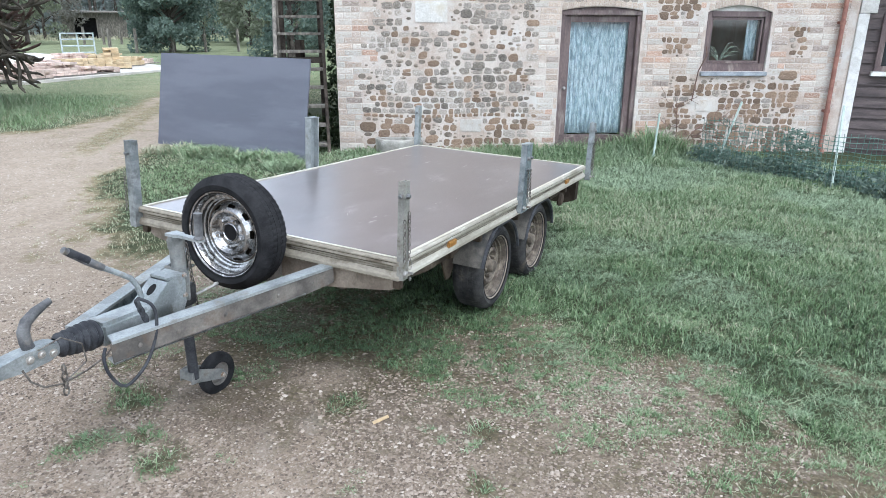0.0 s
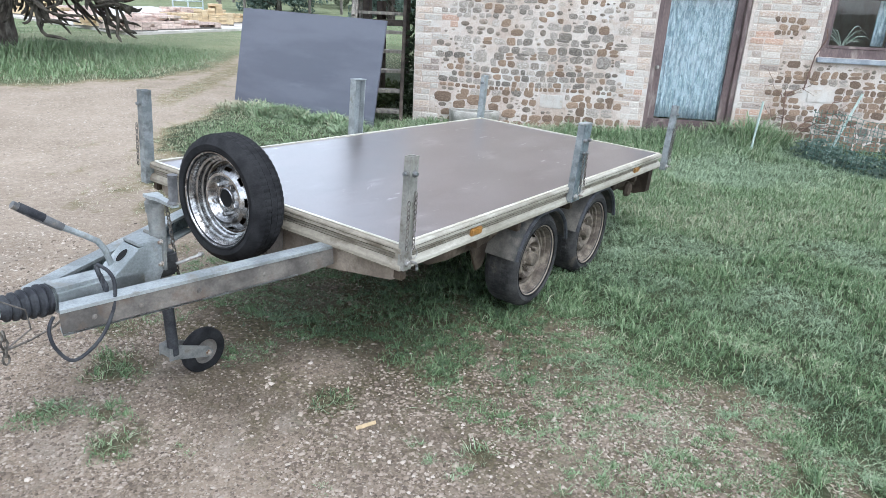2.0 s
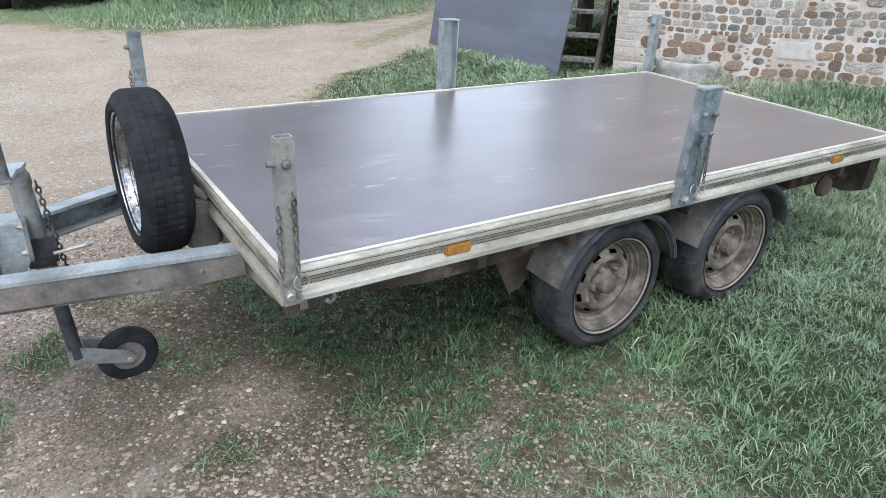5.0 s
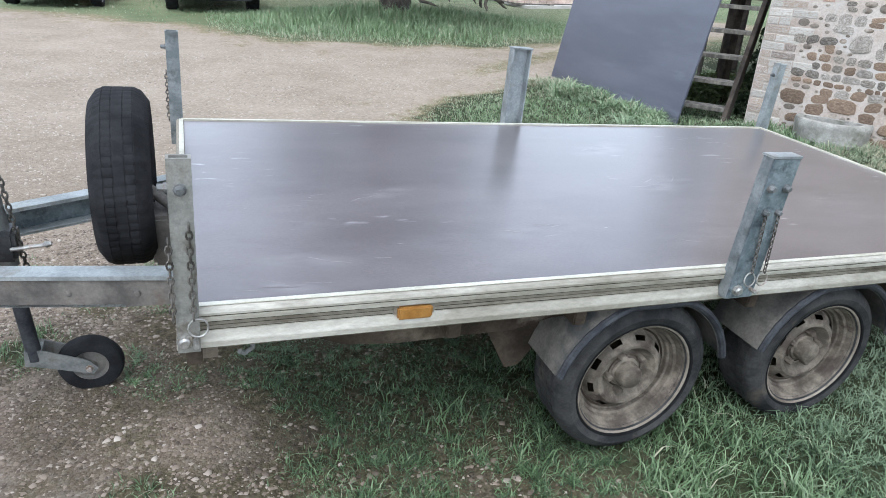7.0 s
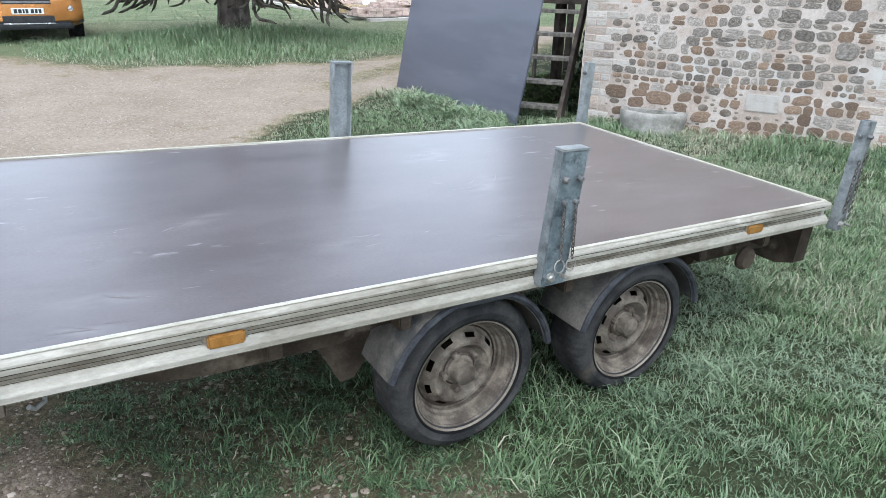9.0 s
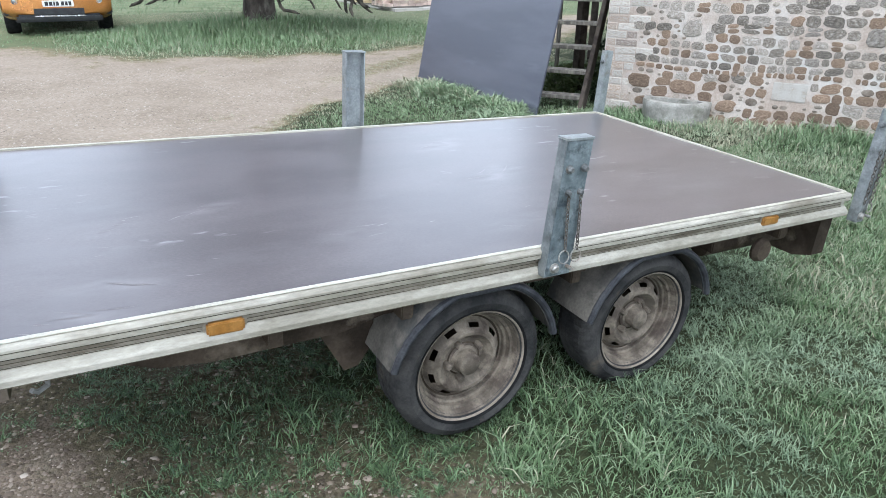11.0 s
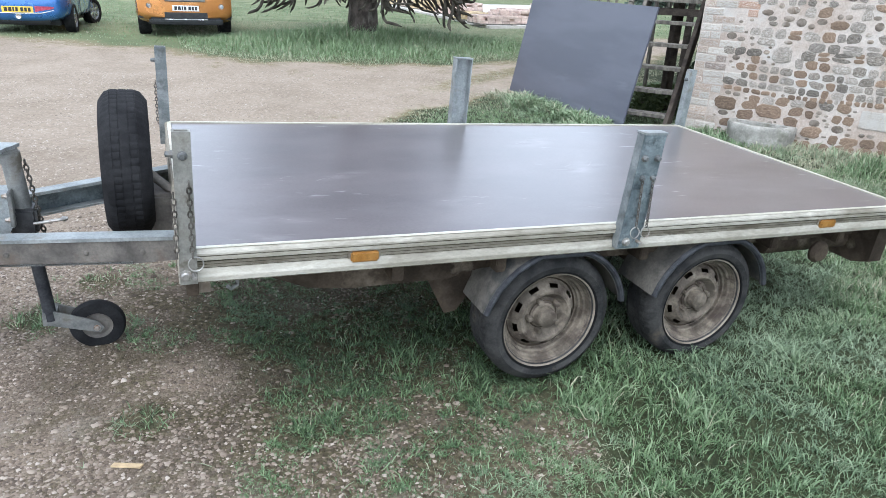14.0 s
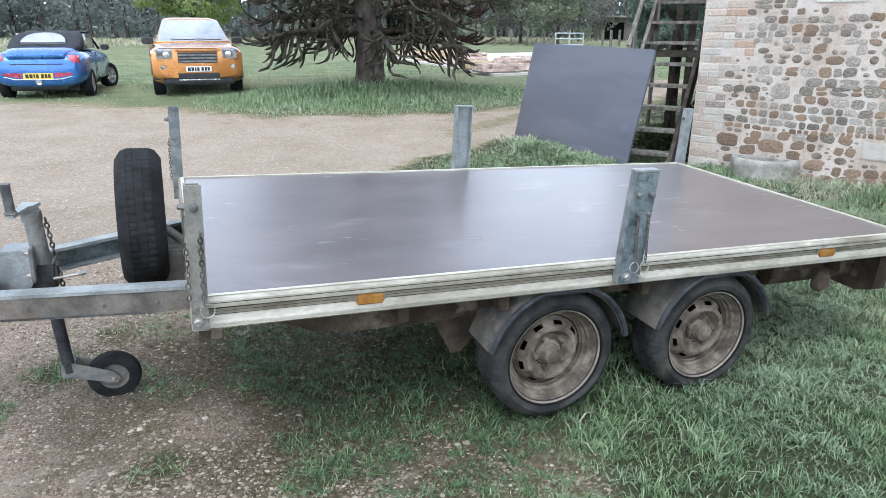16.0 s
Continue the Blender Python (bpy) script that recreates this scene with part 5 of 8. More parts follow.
# window
window = tagged(part("window_1", face_box(WINDOW[0], WINDOW[1], -0.13, -0.035, WINDOW[2], WINDOW[2] + 0.10), M["door_paint"]), "small maroon timber window under a brick arch", "window", kind="structure")
for a, b, z0, z1 in ((WINDOW[0], WINDOW[0] + 0.07, WINDOW[2] + 0.10, 1.86), (WINDOW[1] - 0.07, WINDOW[1], WINDOW[2] + 0.10, 1.86), (WINDOW[0] + 0.07, WINDOW[1] - 0.07, 1.79, 1.86)):
    part("window_frame", face_box(a, b, -0.13, -0.035, z0, z1), M["door_paint"], window)
bm = bmesh.new()
wall_panel(bm, arch(WINDOW[0], WINDOW[1], 1.862, 0.072), -0.12, -0.06)
part("window_head", bm, M["limewash"], window, "pale plastered arch above the window")
for a, b, z0, z1 in ((4.98, 5.005, 1.20, 1.785), (5.66, 5.685, 1.20, 1.785), (5.005, 5.66, 1.755, 1.785), (5.005, 5.66, 1.20, 1.23)):
    part("sash_bar", face_box(a, b, -0.12, -0.06, z0, z1, 0.003), M["door_paint"], window)
pane = part("window_pane", face_box(5.005, 5.66, -0.098, -0.094, 1.23, 1.755, 0), M["glass"], window, "window glass")
pane.visible_shadow = False
part("window_sill", face_box(WINDOW[0] - 0.02, WINDOW[1] + 0.02, -0.10, 0.045, 1.035, 1.092, 0.006), M["sill"], window, "grey window sill")
bm = bmesh.new()
rs = random.Random(8)
for k in range(15):
    a, ln, up = rs.uniform(0, math.tau), rs.uniform(0.16, 0.42), rs.uniform(0.12, 0.36)
    pts = [Vector((5.25 + math.cos(a) * ln * t, -0.30 + math.sin(a) * ln * t * 0.5, 1.18 + up * 4 * t * (1 - 0.75 * t) * 0.6)) for t in (0, 0.25, 0.5, 0.75, 1.0)]
    tube(bm, [FACE @ p for p in pts], [0.004, 0.005, 0.005, 0.004, 0.001], 4)
plant = tagged(part("spider_plant", bm, material("pale_green_leaf", (0.33, 0.38, 0.30), (0.52, 0.56, 0.48), 0.5)), "spider plant with thin arching leaves inside the window", "plant")
bm = revolve(bmesh.new(), [(0.0, 1.06), (0.05, 1.06), (0.07, 1.19), (0.06, 1.19), (0.055, 1.17), (0.0, 1.17)], 20, FACE @ Matrix.Translation((5.25, -0.30, 0)))
part("pot", bm, M["brick_red"], plant, "plain clay pot", True)
bm = face_box(WINDOW[0] - 0.1, WINDOW[1] + 0.1, -0.55, -0.135, 1.02, 1.055, 0.004)
tagged(part("inner_sill", bm, M["white_paint"]), "painted inner window board", "sill", kind="structure")

bm = bmesh.new()
rows = [[bm.verts.new(FACE @ Vector((5.515 + 0.14 * k / 12, -0.17 + 0.012 * math.sin(k * 1.1), z))) for z in (1.24, 1.5, 1.77)] for k in range(13)]
for a, b in zip(rows, rows[1:]):
    for j in range(2):
        bm.faces.new((a[j], b[j], b[j + 1], a[j + 1]))
side_curtain = part("window_curtain", bm, M["lace"], None, smooth=True)
side_curtain.modifiers.new("thick", "SOLIDIFY").thickness = 0.002
tagged(side_curtain, "pale net curtain drawn aside within the window", "curtain")

# downpipe
bm = tube(bmesh.new(), [FACE @ Vector(p) for p in ((6.69, 0.06, EAVES - 0.2), (6.69, 0.06, 0.12), (6.69, 0.07, 0.05), (6.69, 0.13, 0.0))], 0.029, 14)
pipe = tagged(part("downpipe", bm, M["pipe"], smooth=True), "red-brown painted iron downpipe on the barn wall", "pipe")
for z in (1.70, 3.4, 0.55):
    bm = tube(bmesh.new(), [FACE @ Vector((6.69, 0.06, z)), FACE @ Vector((6.69, 0.06, z + 0.05))], 0.038, 14)
    collar = part("collar", bm, M["pipe"], pipe, smooth=True)
    part("pipe_bracket", face_box(6.645, 6.735, 0.0, 0.045, z + 0.01, z + 0.04, 0.002), M["pipe"], pipe)

# tarred weatherboard outbuilding beyond the barn
SHED = frame_of(FACE @ Vector((7.03, 0.02, 0)), (0.06, -0.998, 0), (-0.998, -0.06, 0), (0, 0, 1))
outhouse = thing("outhouse", "black weatherboarded outhouse with white corner board beside barn", "outhouse")
part("corner_board", box(bmesh.new(), -0.11, 0.02, -0.08, 0.05, -0.1, 1.84, 0.006, SHED), M["white_paint"], outhouse, "flaking white corner board")
part("corner_pier", box(bmesh.new(), -0.10, 0.10, -0.10, 0.045, 1.845, 4.0, 0.006, SHED), M["limewash"], outhouse, "pale rendered pier")
for k in range(19):
    z = 0.05 + k * 0.145
    bm = prism(bmesh.new(), [(0.03, z), (0.008, z + 0.16), (0.0, z + 0.16), (0.012, z)], 0.025, 3.6, SHED @ Matrix([[0, 0, 1, 0], [1, 0, 0, 0], [0, 1, 0, 0], [0, 0, 0, 1]]))
    part("board", bm, M["weatherboard"], outhouse)
part("backing", box(bmesh.new(), 0.02, 3.6, -3.0, -0.001, -0.1, 2.95, 0, SHED), M["weatherboard"], outhouse)
part("roof", prism(bmesh.new(), [(0.35, 2.8), (0.35, 2.9), (-1.5, 4.2), (-3.3, 2.9), (-3.3, 2.8), (-1.5, 4.05)], -0.1, 3.8, SHED @ Matrix([[0, 0, 1, 0], [1, 0, 0, 0], [0, 1, 0, 0], [0, 0, 0, 1]])), M["brick_red"], outhouse)
win2 = part("window", box(bmesh.new(), 0.18, 1.0, 0.02, 0.075, 1.11, 1.18, 0.004, SHED), M["door_paint"], outhouse)
part("jamb", box(bmesh.new(), 0.18, 0.25, 0.02, 0.075, 1.18, 1.85, 0.004, SHED), M["door_paint"], win2)
part("pane", box(bmesh.new(), 0.25, 1.0, 0.02, 0.045, 1.18, 1.85, 0, SHED), M["dark_glass"], win2)
part("sill", box(bmesh.new(), 0.15, 1.05, 0.02, 0.11, 1.05, 1.108, 0.004, SHED), M["white_paint"], win2, "pale window sill")


# bare climber stems on the wall
def climber():
    rs = random.Random(21)
    bm = bmesh.new()

    def grow(s, z, a, r, n):
        pts = [(s, z)]
        for k in range(n):
            a += rs.uniform(-0.45, 0.45)
            s, z = s + math.sin(a) * 0.06, z + math.cos(a) * 0.06
            pts.append((s, z))
            if r > 0.004 and rs.random() < 0.45:
                grow(s, z, a + rs.choice((-0.9, 0.9)), r * 0.6, n // 2)
        tube(bm, [FACE @ Vector((u, 0.03 + rs.uniform(0, 0.02), v)) for u, v in pts], [r * (1 - 0.7 * k / n) for k in range(n + 1)], 6)
    for s, a in ((4.68, 0.1), (4.74, -0.25), (4.77, 0.2), (4.82, 0.35)):
        grow(s, 0.05, a, 0.011, 12)
    tube(bm, [FACE @ Vector(p) for p in ((4.80, 0.04, 0.7), (4.84, 0.05, 1.1), (4.93, 0.05, 1.3), (4.91, 0.05, 1.42))], 0.008, 6)
    return tagged(part("climber", bm, material("red_brown_climber_bark", (0.10, 0.062, 0.047), (0.20, 0.125, 0.095), 0.9, 0.0, 8, 60, 0.4), smooth=True), "bare brown climber stems trained on the barn wall", "climber")


climber()
# ---------------------------------------------------------------- timber steps beside the barn
def build_steps():
    up_dir, across = Vector((0.80, 0.60, 0.0)), Vector((-0.60, 0.80, 0.0))
    foot, width, rise, run, n = Vector((5.07, 3.98, 0.0)), 0.66, 0.235, 0.185, 14
    steps = thing("timber_steps", "weathered open timber steps climbing beside the barn", "steps")
    slope = (up_dir * run + Vector((0, 0, rise))).normalized()
    normal = slope.cross(across).normalized()
    for k, side in enumerate((0.0, width)):
        m = frame_of(foot + across * side, slope, across, normal)
        part("stringer", box(bmesh.new(), -0.05, n * math.hypot(run, rise), -0.022, 0.022, -0.10, 0.09, 0.004, m), M["dark_wood"] if k == 0 else M["old_wood"], steps, "dark timber stringer" if k == 0 else "")
    for k in range(n):
        c = foot + up_dir * (run * (k + 0.55)) + Vector((0, 0, rise * (k + 0.55)))
        m = frame_of(c, up_dir, across, (0, 0, 1))
        part("tread", box(bmesh.new(), -0.10, 0.10, 0.02, width - 0.02, -0.018, 0.018, 0.004, m), M["old_wood"], steps, "grey timber tread")
    top = foot + up_dir * run * n + Vector((0, 0, rise * n))
    m = frame_of(top, up_dir, across, (0, 0, 1))
    part("landing", box(bmesh.new(), 0, 1.0, -0.05, width + 0.25, -0.06, 0.0, 0.004, m), M["old_wood"], steps)
    for u, v in ((0.06, 0.0), (0.06, width), (0.9, 0.0), (0.9, width)):
        part("landing_post", box(bmesh.new(), u - 0.045, u + 0.045, v - 0.045, v + 0.045, -rise * n, -0.06, 0.004, m), M["dark_wood"], steps)
    mid = foot + up_dir * run * 6.5 + across * 0.33
    part("support_post", box(bmesh.new(), mid.x - 0.05, mid.x + 0.05, mid.y - 0.05, mid.y + 0.05, 0, rise * 6.2, 0.004), M["dark_wood"], steps)
    part("beam", box(bmesh.new(), -0.04, 0.04, 0.0, width, -0.08, 0.0, 0.003, frame_of(foot + up_dir * run * 5.6 + Vector((0, 0, rise * 5.2)), up_dir, across, (0, 0, 1))), M["dark_wood"], steps)
    # pale handrail on its own posts
    r0 = Vector((4.86, 4.61, 1.28))
    part("handrail", tube(bmesh.new(), [r0, r0 + (up_dir * run + Vector((0, 0, rise))) * 10], 0.028, 10), M["old_wood"], steps, "grey slanting handrail", True)
    for k in (0.0, 6.0):
        p = r0 + (up_dir * run + Vector((0, 0, rise))) * k
        part("rail_post", tube(bmesh.new(), [(p.x, p.y, 0.0), p], 0.026, 8), M["old_wood"], steps, smooth=True)
    return steps


build_steps()


# ---------------------------------------------------------------- stone trough by the wall
def build_trough():
    outer, inner = [], []
    for k in range(21):
        a = math.pi * k / 20
        outer.append((0.33 * math.cos(a), 0.34 * math.sin(a) ** 0.8))
        inner.append((0.25 * math.cos(a), 0.06 + 0.20 * math.sin(a) ** 0.8))
    bm = bmesh.new()
    m = FACE @ Matrix.Translation((0.82, 0.045, -0.035))

    def ring(pts, z, f=1.0):
        return [bm.verts.new(m @ Vector((u * f, v * f, z))) for u, v in pts]
    r = [ring(outer, -0.05, 0.94), ring(outer, 0.17, 0.98), ring(outer, 0.225, 1.0), ring(outer, 0.245, 0.97), ring(inner, 0.245), ring(inner, 0.22, 0.97), ring(inner, 0.05, 0.85)]
    for a, b in zip(r, r[1:]):
        for k in range(20):
            bm.faces.new((a[k], a[k + 1], b[k + 1], b[k]))
        bm.faces.new((a[20], a[0], b[0], b[20]))
    bm.faces.new(r[-1])
    bm.faces.new(r[0][::-1])
    return tagged(part("stone_trough", bm, M["stone_trough"], smooth=True), "low rounded grey stone trough against the barn wall", "trough")


build_trough()


# ---------------------------------------------------------------- leaves, bushes and trees
def leaf_material(name, dark, light, rough=0.6):
    m = bpy.data.materials.new(name)
    m.use_nodes = True
    n, l = m.node_tree.nodes, m.node_tree.links
    p = n["Principled BSDF"]
    g = n.new("ShaderNodeNewGeometry")
    r = n.new("ShaderNodeValToRGB")
    for e, (pos, c) in zip(r.color_ramp.elements, ((0.0, dark), (1.0, light))):
        e.position, e.color = pos, (*c, 1)
    l.new(g.outputs["Random Per Island"], r.inputs[0])
    l.new(r.outputs[0], p.inputs["Base Color"])
    p.inputs["Roughness"].default_value = rough
    p.inputs["Specular IOR Level"].default_value = 0.25
    thin = n.new("ShaderNodeBsdfTranslucent")
    l.new(r.outputs[0], thin.inputs["Color"])
    blend = n.new("ShaderNodeMixShader")
    blend.inputs[0].default_value = 0.45
    l.new(p.outputs[0], blend.inputs[1])
    l.new(thin.outputs[0], blend.inputs[2])
    l.new(blend.outputs[0], n["Material Output"].inputs["Surface"])
    return m


M["leaf_dark"] = leaf_material("dark_green_leaf", (0.020, 0.034, 0.018), (0.06, 0.085, 0.042))
M["leaf_mid"] = leaf_material("mid_green_leaf", (0.045, 0.065, 0.026), (0.12, 0.15, 0.065))
M["leaf_light"] = leaf_material("fresh_green_leaf", (0.17, 0.23, 0.075), (0.36, 0.43, 0.18))
# leaf_grey, leaf_bush and leaf_far are paled: distance haze mixed into their colours
M["leaf_grey"] = leaf_material("haze_paled_grey_green_leaf", (0.14, 0.165, 0.11), (0.30, 0.325, 0.23))
M["leaf_bush"] = leaf_material("blue_green_bush_leaf", (0.085, 0.125, 0.105), (0.22, 0.28, 0.23))
M["leaf_far"] = leaf_material("haze_paled_far_leaf", (0.20, 0.23, 0.22), (0.27, 0.30, 0.285))
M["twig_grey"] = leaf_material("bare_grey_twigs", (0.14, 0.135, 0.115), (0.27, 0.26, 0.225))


def leaf_cloud(centres, radii, per, size, seed, flat=0.75):
    """Small leaf quads scattered through a set of clumps; returns vertices and faces."""
    rg = np.random.default_rng(seed)
    c = np.repeat(np.asarray(centres, float), per, 0)
    r = np.repeat(np.asarray(radii, float), per)
    d = rg.normal(size=(len(c), 3))
    d /= np.linalg.norm(d, axis=1)[:, None]
    d[:, 2] *= flat
    p = c + d * (r * rg.uniform(0.35, 1.0, len(c)) ** 0.5)[:, None]
    u = rg.normal(size=(len(c), 3))
    u /= np.linalg.norm(u, axis=1)[:, None]
    v = np.cross(u, rg.normal(size=(len(c), 3)))
    v /= np.linalg.norm(v, axis=1)[:, None]
    s = size * rg.uniform(0.5, 1.4, len(c))[:, None]
    q = np.stack([p - u * s, p + v * s * 0.55, p + u * s, p - v * s * 0.55], 1).reshape(-1, 3)
    f = np.arange(len(q)).reshape(-1, 4)
    return q, f


def tree(name, label, base, h, spread, seed, mat, clumps=60, per=90, leaf=0.14, bare=0.22, trunk=0.16):
    """A tapered trunk with limbs and a crown of many small leaves in uneven clumps."""
    rs = random.Random(seed)
    ob = thing(name, label, "tree" if h > 3.2 else "bush", Matrix.Translation(base))
    bm = bmesh.new()
    tube(bm, [(0, 0, -0.1), (rs.uniform(-.1, .1), rs.uniform(-.1, .1), h * 0.35), (rs.uniform(-.2, .2), rs.uniform(-.2, .2), h * 0.85)], [trunk, trunk * 0.75, trunk * 0.2], 8)
    part("trunk", bm, M["bark"], ob, smooth=True)
    centres, radii = [], []
    for k in range(clumps):
        z = h * (bare + (1 - bare) * rs.random() ** 0.8)
        t = (z / h - bare) / (1 - bare)
        w = spread * math.sqrt(max(0.05, math.sin(math.pi * min(0.97, 0.18 + 0.8 * t)))) * rs.uniform(0.35, 1.0)
        a = rs.uniform(0, math.tau)
        c = (math.cos(a) * w, math.sin(a) * w, z)
        centres.append(c)
        radii.append(spread * rs.uniform(0.16, 0.34))
        if k % 4 == 0:
            bm = tube(bmesh.new(), [(0, 0, z * 0.55), (c[0] * 0.5, c[1] * 0.5, z * 0.8), c], [trunk * 0.35, trunk * 0.2, trunk * 0.06], 5)
            part("limb", bm, M["bark"], ob)
    q, f = leaf_cloud(centres, radii, per, leaf, seed)
    crown = mesh_from("crown", q, f, mat)
    crown.parent = ob
    return ob


# ivy and scrub in the gap between the steps and the barn
q, f = leaf_cloud([(5.62 + 0.12 * k, 4.22 + 0.06 * k, 0.15 + 0.22 * (k % 9)) for k in range(12)], [0.22] * 12, 260, 0.035, 3)
tagged(mesh_from("ivy", q, f, M["leaf_dark"]), "dark ivy growing up the barn's side behind the steps", "ivy", kind="stuff")
q, f = leaf_cloud([(5.45 + 0.25 * k, 4.9 + 0.10 * k, 0.15) for k in range(5)], [0.28] * 5, 260, 0.04, 4, 0.6)
tagged(mesh_from("scrub", q, f, M["leaf_mid"]), "low green scrub beneath the timber steps", "scrub", kind="stuff")


# ---------------------------------------------------------------- monkey puzzle tree
def monkey_puzzle():
    rs = random.Random(12)
    ob = thing("monkey_puzzle_tree", "large monkey puzzle tree with drooping rope-like branches on grass", "tree", Matrix.Translation((4.15, 12.8, 0.16)) @ Matrix.Diagonal((0.88, 0.88, 0.88, 1)))
    bm = bmesh.new()
    tube(bm, [(0, 0, -0.1), (0, 0, 0.12), (0.01, 0, 0.6), (0.0, 0.02, 2.0), (-0.05, 0, 5.0), (0, 0, 9.5), (0, 0, 12)], [0.46, 0.38, 0.335, 0.31, 0.26, 0.16, 0.03], 20)
    for v in bm.verts:
        k = 1 + 0.06 * math.sin(9 * math.atan2(v.co.y, v.co.x) + 3 * v.co.z) + 0.03 * math.sin(21 * v.co.z)
        v.co.x *= k
        v.co.y *= k
    part("trunk", bm, M["bark"], ob, "thick grey-brown scaly trunk", True)

    def rope(bm, pts, r):
        tube(bm, pts, [r * (0.8 + 0.35 * math.sin(3.1 * k / len(pts))) for k in range(len(pts) - 1)] + [r * 0.3], 6)

    def branch(z, a, reach, mat, fans, sag):
        bm = bmesh.new()
        d, e = Vector((math.cos(a), math.sin(a), 0)), Vector((-math.sin(a), math.cos(a), 0))
        lift, bend = rs.uniform(0.1, 0.35), rs.uniform(-0.3, 0.3)
        spine = []
        for k in range(13):
            t = k / 12
            spine.append(d * (0.25 + reach * t) + e * bend * math.sin(2.6 * t) + Vector((0, 0, z + lift * math.sin(2.4 * t) - sag * t * t + 0.22 * max(0, t - 0.75) * 4 * (t - 0.75))))
        rope(bm, spine, 0.052)
        for k in range(fans):
            t = rs.uniform(0.30, 1.0)
            base = spine[int(t * 12)] + Vector((rs.uniform(-.05, .05), rs.uniform(-.05, .05), rs.uniform(-.05, .03)))
            side = rs.choice((-1, 1)) * rs.uniform(0.1, 1.1)
            ln = rs.uniform(0.4, 1.0)
            hang = rs.random() < 0.55 and t < 0.9
            out = rs.uniform(0.1, 0.4) if hang else rs.uniform(0.45, 0.95)
            sway, curl, twist = rs.uniform(-0.55, 0.55), rs.uniform(0.2, 1.3), rs.uniform(0, 6)
            pts = []
            for j in range(10):
                u = j / 9
                flat = (d * out + e * side * (0.45 if hang else 0.8)) * ln * (u if hang else u - 0.12 * u * u) + e * sway * ln * u * u + d * curl * 0.5 * ln * max(0, u - 0.6) * (1.2 if hang else 0.2)
                drop = -(0.95 * u ** 0.85 * ln) + curl * 0.5 * ln * max(0, u - 0.65) if hang else ln * (-0.55 * u + (0.35 + 0.45 * curl) * u * u)
                pts.append(base + flat + Vector((0.05 * u * math.sin(7 * u + twist), 0.05 * u * math.cos(6 * u + twist), drop + 0.03 * math.sin(8 * u + twist) * u)))
            low = min(p.z for p in pts)
            floor = 0.26 + 0.25 * rs.random()
            if low < floor:
                k2 = (base.z - floor) / max(0.05, base.z - low)
                pts = [Vector((p.x, p.y, base.z + (p.z - base.z) * k2)) if p.z < base.z else p for p in pts]
            rope(bm, pts, rs.uniform(0.020, 0.032))
        part("branch", bm, mat, ob, "drooping rope-like branch", True)

    z = 1.35
    k = 0
    while z < 10.5:
        n = 7 if z < 4 else 8
        for j in range(n):
            a = j * math.tau / n + k * 0.47 + rs.uniform(-0.22, 0.22)
            top = min(1.0, (11.5 - z) / 5)
            dead = z < 1.8 and -0.6 < math.atan2(math.sin(a + 0.25), math.cos(a + 0.25)) < 0.55
            branch(z + rs.uniform(-.15, .15), a, (rs.uniform(1.8, 2.9) if z < 2.4 else rs.uniform(2.6, 3.7)) * top, M["needle_dead"] if dead else M["needle"], (28 if z < 3.4 else 16 if z < 7.5 else 8), rs.uniform(0.25, 0.6))
        z += rs.uniform(0.42, 0.55) if z < 4 else 0.9
        k += 1
    return ob


monkey_puzzle()

# ---------------------------------------------------------------- bushes, trees and far woods
def bearing(az, dist, z=0.0):
    return Vector((-0.1 + math.sin(radians(az)) * dist, -1.9 + math.cos(radians(az)) * dist, z + 0.18))


tree("ivy_bush", "big blue-green evergreen bush beside the old shed", Vector((25.4, 28.8, 0.16)), 4.6, 2.5, 31, M["leaf_bush"], 100, 270, 0.085, 0.02, 0.2)
tree("young_tree", "grey-green young tree behind the yard", Vector((37.0, 33.5, 0.16)), 6.2, 3.2, 32, M["leaf_grey"], 70, 200, 0.11, 0.01, 0.14)
tree("young_tree", "grey-green young tree behind the yard", Vector((34.0, 27.0, 0.16)), 6.8, 3.2, 33, M["leaf_grey"], 70, 200, 0.11, 0.01, 0.15)
tree("hedge_tree", "dense dark hedge tree behind the steps", Vector((24.5, 20.0, 0.16)), 5.6, 2.4, 34, M["leaf_bush"], 80, 230, 0.085, 0.01, 0.2)
tree("maple_tree", "fresh yellow-green spring tree at the field's edge", bearing(2.4, 58), 7.5, 3.6, 35, M["leaf_light"], 70, 240, 0.14, 0.22, 0.2)
tree("bramble_bush", "small dark thorny bush at the car park's edge", Vector((-4.9, 16.6, 0.18)), 1.5, 0.9, 36, M["leaf_mid"], 26, 80, 0.06, 0.05, 0.04)
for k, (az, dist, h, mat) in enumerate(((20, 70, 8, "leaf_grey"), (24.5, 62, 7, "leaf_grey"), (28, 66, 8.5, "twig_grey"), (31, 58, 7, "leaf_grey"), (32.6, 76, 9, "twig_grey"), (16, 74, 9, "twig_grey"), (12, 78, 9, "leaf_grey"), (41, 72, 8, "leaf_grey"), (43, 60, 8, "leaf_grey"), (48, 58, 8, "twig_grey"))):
    tree("field_tree", "grey-green tree across the field, haze painted into its colour", bearing(az, dist), h, h * 0.5, 50 + k, M[mat], 50, 150, 0.14, 0.12, 0.16)


